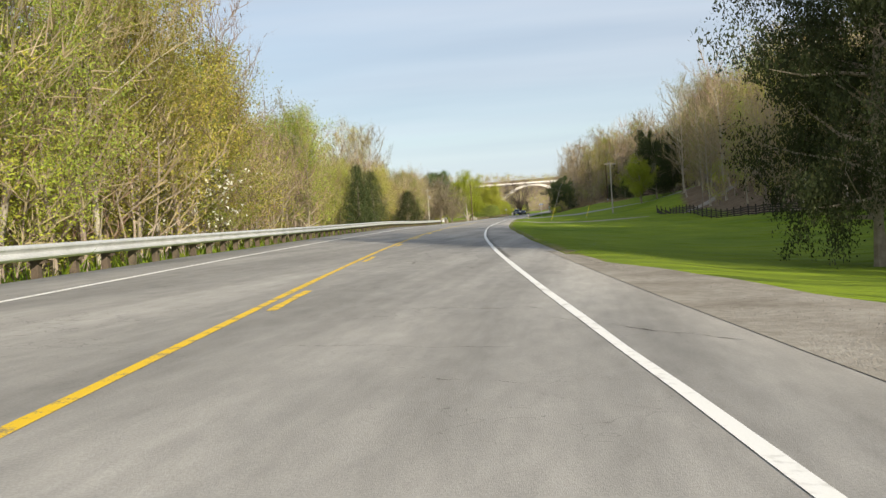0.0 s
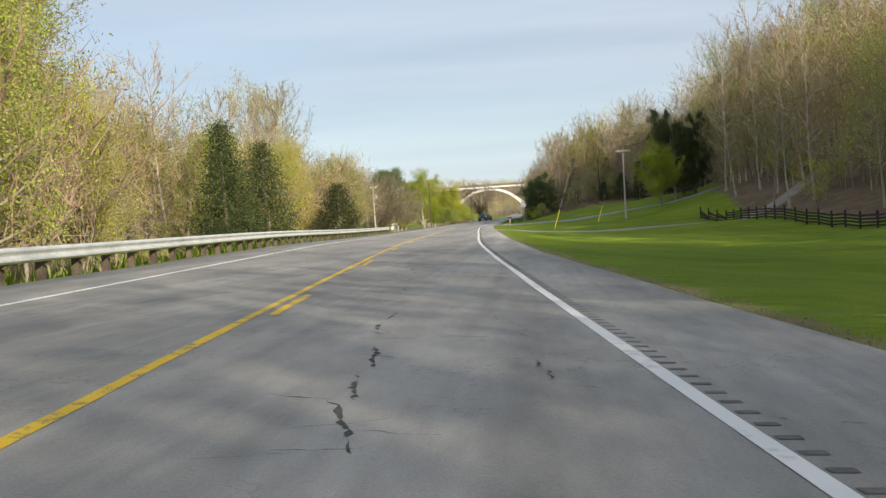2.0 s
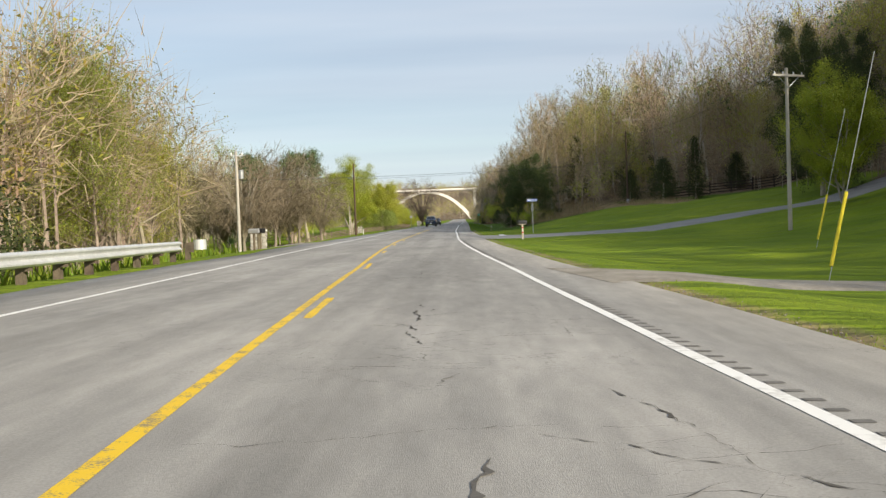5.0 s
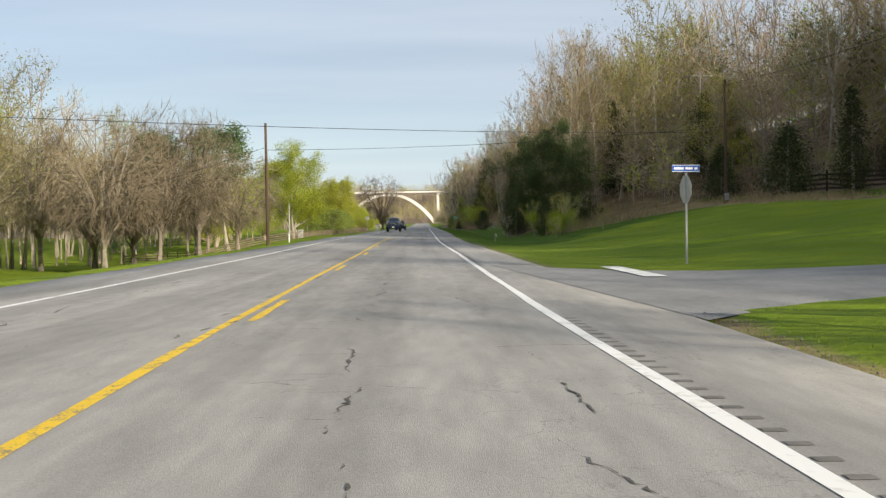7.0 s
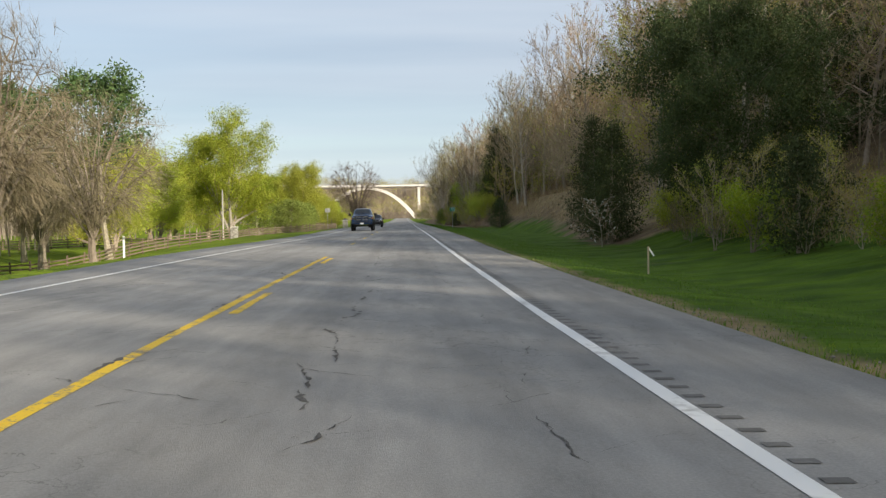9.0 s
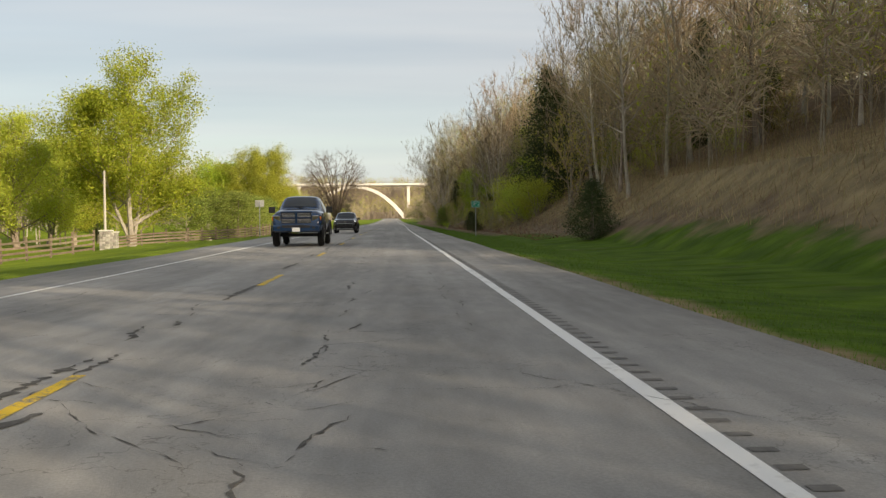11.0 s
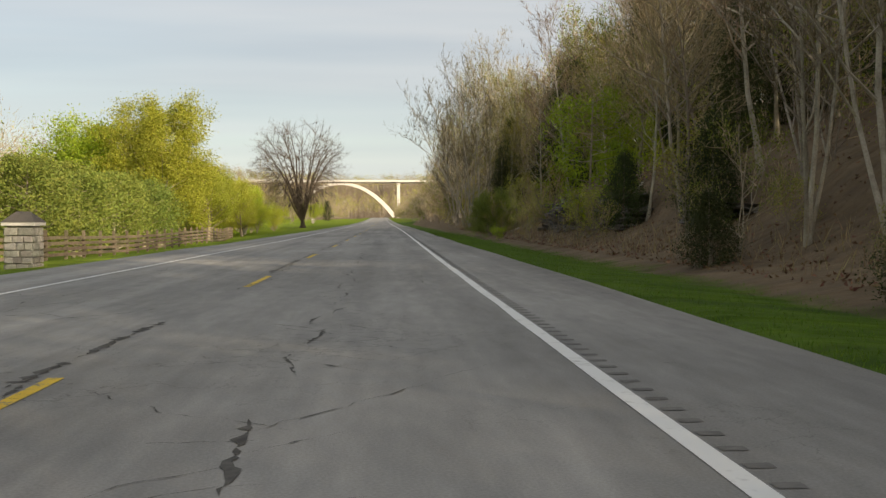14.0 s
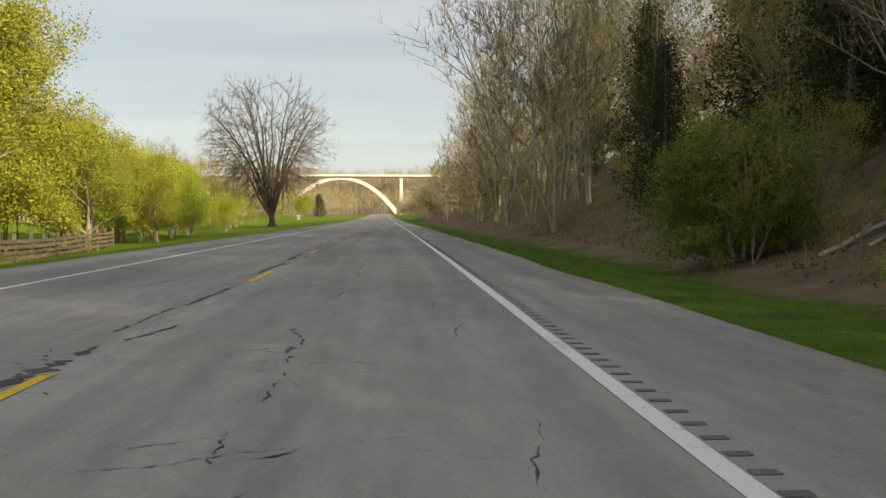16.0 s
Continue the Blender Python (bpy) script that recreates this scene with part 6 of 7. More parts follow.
def bike_sign(s, lat):
    root = thing("bike_sign", stand(s, lat, 4, 0, sink=0.06), "green bicycle route sign on a steel post", "road sign")
    part("post", boxmesh(0.055, 0.045, 2.66, pose(0, 0, 1.33), 0.008), M["grey_metal"], root)
    p = part("panel", boxmesh(0.61, 0.01, 0.46, pose(0, -0.03, 2.32), 0.004), M["sign_green"], root, "green panel with a white border")
    for sx, sz, x, z in ((0.59, 0.012, 0, 0.215), (0.59, 0.012, 0, -0.215), (0.012, 0.43, 0.29, 0), (0.012, 0.43, -0.29, 0)):
        part("border", boxmesh(sx, 0.004, sz, pose(x, -0.038, 2.32 + z)), M["sign_white"], p)
    for x in (-0.14, 0.14):
        t = np.linspace(0, 2 * math.pi, 25)
        part("wheel_symbol", mesh_of("wheel_symbol", *tube([(x + 0.095 * math.cos(a), -0.038, 2.37 + 0.095 * math.sin(a)) for a in t], 0.009, 4)), M["sign_white"], p)
    fr = [(-0.14, 2.37), (-0.06, 2.48), (0.09, 2.48), (0.14, 2.37), (0.09, 2.48), (0.0, 2.37), (-0.06, 2.48), (0.0, 2.37), (-0.14, 2.37)]
    part("frame_symbol", mesh_of("frame_symbol", *tube([(x, -0.038, z) for x, z in fr], 0.009, 4)), M["sign_white"], p)
    part("lettering", text_mesh("BIKE ROUTE", 0.088, "lettering"), M["sign_white"], p, m=pose(0, -0.037, 2.185, 90, 0, 0))


bike_sign(337.2, 5.9)


def back_sign(s, lat, h=2.6, w=0.6, t=0.46, label="bare back of a square road sign on a steel post"):
    root = thing("road_sign", stand(s, lat, 3, 0, sink=0.2), label, "road sign")
    part("post", boxmesh(0.06, 0.05, h, pose(0, 0, h / 2), 0.008), M["grey_metal"], root)
    part("panel", boxmesh(w, 0.01, t, pose(0, 0.035, h - t / 2 + 0.1), 0.004), M["sign_back"], root)


back_sign(334.5, -9.1)


def delineator(s, lat, h=1.1, cap=True, label="white marker post with a grey top on the verge"):
    root = thing("marker_post", stand(s, lat, 0, 0, sink=0.1), label, "marker post")
    part("post", boxmesh(0.09, 0.02, h, pose(0, 0, h / 2), 0.004), M["sign_white"], root)
    if cap:
        part("reflector", boxmesh(0.09, 0.026, 0.12, pose(0, 0, h - 0.1)), M["grey_metal"], root)


delineator(262, -12.2)
root = thing("survey_stake", stand(242.5, 5.9, 10, 0), "pale wooden stake with a loose ribbon in the grass", "stake")
part("stake", boxmesh(0.035, 0.035, 0.72, pose(0, 0, 0.3)), M["raw_wood"], root)
part("ribbon", mesh_of("ribbon", [(0.02, 0, 0.58), (0.14, 0.02, 0.42), (0.18, 0.03, 0.44), (0.03, 0, 0.64)], [(0, 1, 2, 3)]), M["sign_white"], root)


# ---- mailboxes and masonry ----
M["pale_timber"] = material("pale_timber", (0.62, 0.56, 0.46), (0.48, 0.42, 0.33), 6, 0.8, bump=0.2)
def mailbox(s, lat, turn, mat, post_mat="raw_wood", flag=True, reflect=False, height=1.0, label="black mailbox with a red flag on a timber post", post=True):
    root = thing("mailbox", stand(s, lat, turn, 0, sink=0.1), label, "mailbox")
    if post:
        part("post", boxmesh(0.1, 0.1, height, pose(0, 0, height / 2), 0.008), M[post_mat], root)
    part("shelf", boxmesh(0.18, 0.46, 0.025, pose(0, 0, height + 0.0125)), M[post_mat], root)
    prof = [(-0.1, 0), (0.1, 0), (0.1, 0.13)] + [(0.1 * math.cos(a), 0.13 + 0.1 * math.sin(a)) for a in np.linspace(0.3, math.pi - 0.3, 8)] + [(-0.1, 0.13)]
    n = len(prof)
    vs = [(x, y, height + 0.026 + z) for y in (-0.27, 0.27) for x, z in prof]
    fs = [tuple(range(n))[::-1], tuple(range(n, 2 * n))] + [(i, (i + 1) % n, n + (i + 1) % n, n + i) for i in range(n)]
    b = part("box", mesh_of("box", vs, fs), M[mat], root)
    part("door", mesh_of("door", [(x * 1.04, -0.279, height + 0.026 + z * 1.02) for x, z in prof] + [(x * 1.04, -0.262, height + 0.026 + z * 1.02) for x, z in prof],
                         [tuple(range(n))[::-1], tuple(range(n, 2 * n))] + [(i, (i + 1) % n, n + (i + 1) % n, n + i) for i in range(n)]), M[mat], root)
    if flag:
        part("flag", boxmesh(0.008, 0.2, 0.035, pose(-0.108, -0.06, height + 0.14)), M["red"], root, "red signal flag")
        for k in range(4):
            part("number_bar", boxmesh(0.004, 0.022, 0.055, pose(-0.104, 0.10 + 0.034 * k, height + 0.13)), M["sign_white"], b)
    if reflect:
        for z in (0.52, 0.80):
            part("reflector", boxmesh(0.108, 0.108, 0.07, pose(0, 0, z)), M["red"], root, "red reflective band")
    return root


mailbox(180.4, 5.6, -80, "black_metal", "pale_timber", reflect=True)
for k, (mat, ds) in enumerate((("silver_paint", 0.0), ("black_metal", 1.15), ("black_metal", 1.7))):
    mailbox(172.5 + ds, -9.15, 75, mat, "fence_wood", False, False, 0.98, ("silver-grey mailbox on a weathered post", "black mailbox on a weathered post", "large black mailbox on a weathered post")[k])

STONES = []


def stone_meshes():
    g = np.random.default_rng(8)
    for _ in range(10):
        bm = bmesh.new()
        box(bm, 1, 1, 1, bevel=0.09, segments=1)
        for v in bm.verts:
            v.co += Vector(g.normal(0, 0.035, 3))
        me = bpy.data.meshes.new("stone")
        bm.to_mesh(me)
        bm.free()
        me.materials.append(M["stone"])
        STONES.append(me)


stone_meshes()


def stone_pillar(s, lat, w=0.8, h=1.15, roof=False, turn=0.0, label="rough stone gate pillar with a flat cap"):
    g = np.random.default_rng(int(s * 10))
    root = thing("stone_pillar", stand(s, lat, turn, 0, sink=0.1), label, "pillar")
    part("core", boxmesh(w - 0.1, w - 0.1, h, pose(0, 0, h / 2)), M["mortar"], root)
    z = 0.0
    while z < h - 0.06:
        ch = min(g.uniform(0.12, 0.22), h - z)
        for q in range(4):
            x = -w / 2
            while x < w / 2 - 0.05:
                ln = min(g.uniform(0.18, 0.42), w / 2 - x)
                if w / 2 - x - ln < 0.1:
                    ln = w / 2 - x
                part("stone", STONES[int(g.integers(10))], None, root,
                     m=pose(0, 0, 0, 0, 0, 90 * q) @ pose(x + ln / 2, -w / 2 + 0.07, z + ch / 2) @ Matrix.Diagonal((ln - 0.02, 0.16 + g.uniform(0, 0.03), ch - 0.02, 1)))
                x += ln
        z += ch
    part("cap", boxmesh(w + 0.12, w + 0.12, 0.09, pose(0, 0, h + 0.045), 0.015), M["concrete"], root)
    if roof:
        vs = [(-w * 0.6, -w * 0.6, h + 0.09), (w * 0.6, -w * 0.6, h + 0.09), (w * 0.6, w * 0.6, h + 0.09), (-w * 0.6, w * 0.6, h + 0.09), (-w * 0.25, 0, h + 0.36), (w * 0.25, 0, h + 0.36)]
        part("little_roof", mesh_of("little_roof", vs, [(3, 2, 1, 0), (0, 1, 5, 4), (1, 2, 5), (2, 3, 4, 5), (3, 0, 4)]), M["roof"], root)


stone_pillar(176.0, -9.6, 0.85, 1.15, turn=8, label="rough stone mailbox pillar with a flat cap")
stone_pillar(340.5, -21.2, 0.75, 1.45)
stone_pillar(345.5, -22.2, 0.75, 1.45)
stone_pillar(366.3, -9.1, 0.7, 1.15, roof=True, label="stone mailbox pillar with a small gabled roof")
stone_pillar(616, -20, 0.7, 1.2)


# ---- fences ----
def rail_fence(points, mat, label, rails=4, h=1.3, step=2.5, broken=()):
    root = thing("rail_fence", pose(0, 0, 0), label, "fence")
    p = np.array(points, float)
    d = np.concatenate([[0], np.cumsum(np.hypot(*np.diff(p, axis=0).T))])
    n = int(d[-1] / step)
    g = np.random.default_rng(int(d[-1] * 7))
    tops = []
    for i in range(n + 1):
        s, lat = np.interp(i * step, d, p[:, 0]), np.interp(i * step, d, p[:, 1])
        tops.append(at(s, lat))
    pm = None
    for i, q in enumerate(tops):
        if pm is None:
            o = part("post", boxmesh(0.13, 0.13, h + 0.5, pose(0, 0, (h + 0.2) / 2 - 0.1), 0.01), M[mat], root)
            pm = o.data
        else:
            o = part("post", pm, None, root)
        o.matrix_basis = pose(q.x, q.y, q.z, g.normal(0, 1.2), g.normal(0, 1.2), 0)
    rm = None
    for i in range(n):
        a, b = tops[i], tops[i + 1]
        for k in range(rails):
            z = 0.22 + (h - 0.3) * k / (rails - 1)
            drop = g.uniform(0.0, z) if i in broken and g.random() < 0.6 else 0.0
            v = (b - a) + Vector((0, 0, -drop + g.normal(0, 0.015)))
            ln = v.length
            if rm is None:
                bm = boxmesh(1.0, 0.035, 0.14, Matrix.Translation((0.5, 0, 0)))
                o = part("rail", bm, M[mat], root)
                rm = o.data
            else:
                o = part("rail", rm, None, root)
            yaw, pitch = math.degrees(math.atan2(v.y, v.x)), -math.degrees(math.asin(v.z / ln))
            o.matrix_basis = pose(a.x, a.y, a.z + z, 0, pitch, yaw) @ Matrix.Translation((0, -0.08, 0)) @ Matrix.Diagonal((ln, 1, 1, 1))
    return root


rail_fence([(158, 26.8), (150, 28), (118, 29.4), (84, 32.5)], "dark_wood", "black board fence along the back of the lawn", h=1.02, broken=(0, 1, 2))
rail_fence([(242, 28), (240, 35), (237, 42), (232, 52), (226, 62)], "dark_wood", "dark weathered board fence under the wooded hill", broken=(1,))
rail_fence([(288, -36), (322, -26), (339.5, -21.2)], "fence_wood", "brown four-board fence around the yard")
rail_fence([(346.5, -22.2), (352, -18.0), (361, -15.2), (372, -14.1), (395, -14.2), (425, -15), (456, -18)], "fence_wood", "brown four-board fence running beside the road", h=1.02)
rail_fence([(345, -31), (350, -45), (354, -60)], "fence_wood", "brown board fence beside the farm drive")


# ---- rock ledges in the cut ----
def rock_ledge(s0, s1, lat, z0, z1, seed):
    g = np.random.default_rng(seed)
    root = thing("rock_ledge", pose(0, 0, 0), "ledge of thin dark layered rock jutting from the bank", "rock")
    base = []
    for _ in range(6):
        bm = bmesh.new()
        box(bm, 1, 1, 1)
        bmesh.ops.subdivide_edges(bm, edges=bm.edges[:], cuts=2, use_grid_fill=True)
        for v in bm.verts:
            v.co += Vector(g.normal(0, 0.055, 3))
        me = bpy.data.meshes.new("slab")
        bm.to_mesh(me)
        bm.free()
        me.materials.append(M["rock"])
        base.append(me)
    z = z0
    while z < z1:
        th = g.uniform(0.10, 0.28)
        s = s0 + g.uniform(-1, 1)
        while s < s1:
            ln = g.uniform(0.8, 2.6)
            x, y = xy(s + ln / 2, lat + (z - z0) * 0.32 + g.normal(0, 0.16))
            o = part("slab", base[int(g.integers(6))], None, root)
            o.matrix_basis = pose(float(x), float(y), float(level(s)) + z, g.normal(0, 3), g.normal(0, 3), heading(s) + g.normal(0, 9)) @ Matrix.Diagonal((g.uniform(1.2, 2.0), ln * 1.05, th, 1))
            s += ln
        z += th * 0.95


rock_ledge(383.5, 390, 10.9, 0.7, 2.3, 1)
rock_ledge(393.5, 401, 10.6, 0.5, 2.5, 2)
rock_ledge(371, 374, 11.4, 0.6, 1.6, 3)


# ---- vehicles ----
def skin(stations, lift=0.0):
    """Outline of the body at each station, from sill over the roof to sill."""
    rows = []
    for u, w, zb, belt, top, wt in stations:
        half = [(w * 0.90, zb), (w * 0.985, zb + 0.10), (w, zb + (belt - zb) * 0.55), (w * 0.97, belt), (wt + (w * 0.97 - wt) * 0.12, top - 0.07), (wt * 0.90, top), (wt * 0.45, top + 0.025), (0, top + 0.03)]
        rows.append([(x, u, z) for x, z in half] + [(-x, u, z) for x, z in half[-2::-1]])
    return np.array(rows)


def vehicle(name, m, stations, label, category, paint, wheels, wheel_r, side_glass, shield, rear_glass, extras):
    root = thing(name, m, label, category)
    L = stations[-1][0]
    R = skin(stations)
    n, k = R.shape[:2]
    v = R.reshape(-1, 3) - np.array([0, L / 2, 0])
    f = [(i * k + j, i * k + j + 1, (i + 1) * k + j + 1, (i + 1) * k + j) for i in range(n - 1) for j in range(k - 1)]
    f += [(i * k + k - 1, i * k, (i + 1) * k, (i + 1) * k + k - 1) for i in range(n - 1)]
    f += [tuple(range(k))[::-1], tuple((n - 1) * k + j for j in range(k))]
    part("body", mesh_of("body", v, f, smooth_faces=True), M[paint], root)
    us = np.array([q[0] for q in stations])

    def on(u, j):
        i = int(np.clip(np.searchsorted(us, u) - 1, 0, n - 2))
        t = (u - us[i]) / (us[i + 1] - us[i])
        return R[i, j] * (1 - t) + R[i + 1, j] * t

    for u0, u1, d0, d1 in side_glass:
        for sgn in (0, 1):
            a, b = (3, 4) if sgn == 0 else (k - 4, k - 5)
            q = []
            for u, f0, f1 in ((u0, 0.08, d0), (u0 + (u1 - u0) * 0.5, 0.08, max(d0, d1)), (u1, 0.08, d1)):
                for fr in (f0, f1):
                    pt = on(u, a) * (1 - fr) + on(u, b) * fr + np.array([0.012 if sgn == 0 else -0.012, -L / 2, 0.004])
                    q.append(pt)
            part("side_window", mesh_of("side_window", q, [(0, 2, 3, 1), (2, 4, 5, 3)] if sgn == 0 else [(0, 1, 3, 2), (2, 3, 5, 4)]), M["car_glass"], root)
    for nm, (ua, ub) in (("windscreen", shield), ("rear_window", rear_glass)):
        q = []
        fwd = -1 if nm == "windscreen" else 1
        for u in (ua, (ua + ub) / 2, ub):
            for j in range(5, k - 5):
                pt = on(u, j) * np.array([0.97, 1, 1]) + np.array([0, -L / 2 + 0.01 * fwd, 0.012])
                q.append(pt)
        c = k - 10
        part(nm, mesh_of(nm, q, [(i * c + j, i * c + j + 1, (i + 1) * c + j + 1, (i + 1) * c + j) for i in range(2) for j in range(c - 1)], smooth_faces=True), M["car_glass"], root)
    W = max(q[1] for q in stations)
    for u in wheels:
        for sg in (-1, 1):
            bm = bmesh.new()
            cyl(bm, wheel_r, wheel_r, 0.24, pose(0, 0, 0), 28)
            bmesh.ops.bevel(bm, geom=[e for e in bm.edges if len(e.link_faces) == 2 and any(len(fc.verts) > 4 for fc in e.link_faces)], offset=0.05, segments=3, affect="EDGES")
            t = part("tyre", bm, M["tyre"], root, m=pose(sg * (W - 0.24 if sg > 0 else W - 0.0), u - L / 2, wheel_r, 0, 90, 0))
            ring = bmesh.new()
            cyl(ring, wheel_r * 0.64, wheel_r * 0.60, 0.26, Matrix.Translation((0, 0, -0.01)), 24)
            rim = part("rim", ring, M["rim"], t)
            for a in range(5):
                part("spoke", boxmesh(wheel_r * 0.55, 0.07, 0.02, pose(0, 0, 0, 0, 0, 72 * a) @ Matrix.Translation((wheel_r * 0.3, 0, 0.256 if sg > 0 else -0.016))), M["chrome"] if paint == "navy_paint" else M["grey_metal"], t)
            arch = [(sg * (W * 0.995), u - L / 2 + (wheel_r + 0.09) * math.cos(a), wheel_r + (wheel_r + 0.09) * math.sin(a)) for a in np.linspace(-0.1, math.pi + 0.1, 18)]
            part("wheel_arch", mesh_of("wheel_arch", *tube(arch, 0.055, 6)), M["black_plastic"], root)
    for nm, sx, sy, sz, mm, mat in extras:
        part(nm, boxmesh(sx, sy, sz, mm, min(sx, sy, sz) * 0.25), M[mat], root)
    return root


def on_road(s, lat):
    x, y = xy(s, lat)
    return pose(float(x), float(y), float(level(s) + bank(s) * lat), 0, -math.degrees(math.atan(float(bank(s)))), heading(s))


def suv(s, lat):
    st = [(0.0, 0.70, 0.34, 0.78, 0.84, 0.62), (0.05, 0.82, 0.26, 0.90, 0.97, 0.72), (0.25, 0.89, 0.24, 0.96, 1.04, 0.80), (0.75, 0.91, 0.24, 0.99, 1.09, 0.82), (1.15, 0.91, 0.24, 1.02, 1.13, 0.82), (1.30, 0.91, 0.24, 1.04, 1.17, 0.79),
          (1.72, 0.91, 0.24, 1.06, 1.44, 0.71), (2.02, 0.91, 0.24, 1.07, 1.58, 0.67), (2.5, 0.91, 0.24, 1.08, 1.63, 0.665), (3.2, 0.91, 0.24, 1.10, 1.62, 0.65), (3.8, 0.905, 0.25, 1.13, 1.56, 0.63), (4.18, 0.88, 0.28, 1.12, 1.34, 0.64), (4.34, 0.85, 0.32, 1.04, 1.10, 0.68), (4.41, 0.77, 0.38, 0.94, 0.97, 0.64)]
    L = 4.41 / 2
    ex = [("grille", 1.12, 0.05, 0.085, pose(0, -L + 0.015, 0.875), "black_plastic"), ("lower_grille", 1.14, 0.06, 0.27, pose(0, -L - 0.005, 0.60), "black_plastic"), ("bumper_lip", 1.3, 0.10, 0.06, pose(0, -L + 0.02, 0.345), "grey_metal"),
          ("bumper", 1.5, 0.10, 0.09, pose(0, -L + 0.05, 0.42), "black_paint"), ("trim_bar", 1.16, 0.03, 0.022, pose(0, -L - 0.02, 0.765), "grey_metal"), ("badge_shape", 0.19, 0.03, 0.05, pose(0, -L - 0.02, 0.875), "chrome"),
          ("roof_rail", 0.04, 1.7, 0.035, pose(0.585, 0.55, 1.615), "black_plastic"), ("roof_rail", 0.04, 1.7, 0.035, pose(-0.585, 0.55, 1.615), "black_plastic"), ("sun_visor_strip", 0.5, 0.02, 0.05, pose(0.0, -L + 1.99, 1.575), "black_plastic")]
    for i in range(4):
        ex.append(("grille_slat", 1.08, 0.02, 0.014, pose(0, -L - 0.035, 0.50 + i * 0.065), "rim"))
    for sg in (-1, 1):
        ex += [("headlight", 0.40, 0.06, 0.05, pose(sg * 0.62, -L + 0.075, 0.905, 0, -sg * 7, sg * 17), "headlight"), ("lamp_pod", 0.20, 0.07, 0.17, pose(sg * 0.735, -L + 0.09, 0.70, 0, 0, sg * 26), "black_plastic"), ("fog_lamp", 0.13, 0.05, 0.08, pose(sg * 0.735, -L + 0.05, 0.71, 0, 0, sg * 26), "chrome"),
               ("side_marker", 0.02, 0.12, 0.05, pose(sg * 0.895, -L + 0.42, 0.80), "amber"), ("mirror", 0.22, 0.12, 0.15, pose(sg * 1.0, -L + 1.52, 1.12), "black_paint"), ("mirror_arm", 0.12, 0.05, 0.04, pose(sg * 0.88, -L + 1.55, 1.08), "black_plastic"),
               ("door_handle", 0.02, 0.16, 0.03, pose(sg * 0.915, -L + 2.35, 0.97), "black_plastic"), ("door_handle", 0.02, 0.16, 0.03, pose(sg * 0.915, -L + 3.2, 0.99), "black_plastic"), ("sill", 0.06, 2.0, 0.12, pose(sg * 0.90, 0.02, 0.30), "black_plastic")]
    return vehicle("suv", on_road(s, lat), st, "glossy black compact SUV with headlights on", "car", "black_paint", (0.86, 3.5), 0.35,
                   [(1.62, 2.32, 0.55, 0.9), (2.40, 3.18, 0.9, 0.9), (3.26, 3.75, 0.88, 0.6)], (1.36, 2.0), (3.9, 4.2), ex)


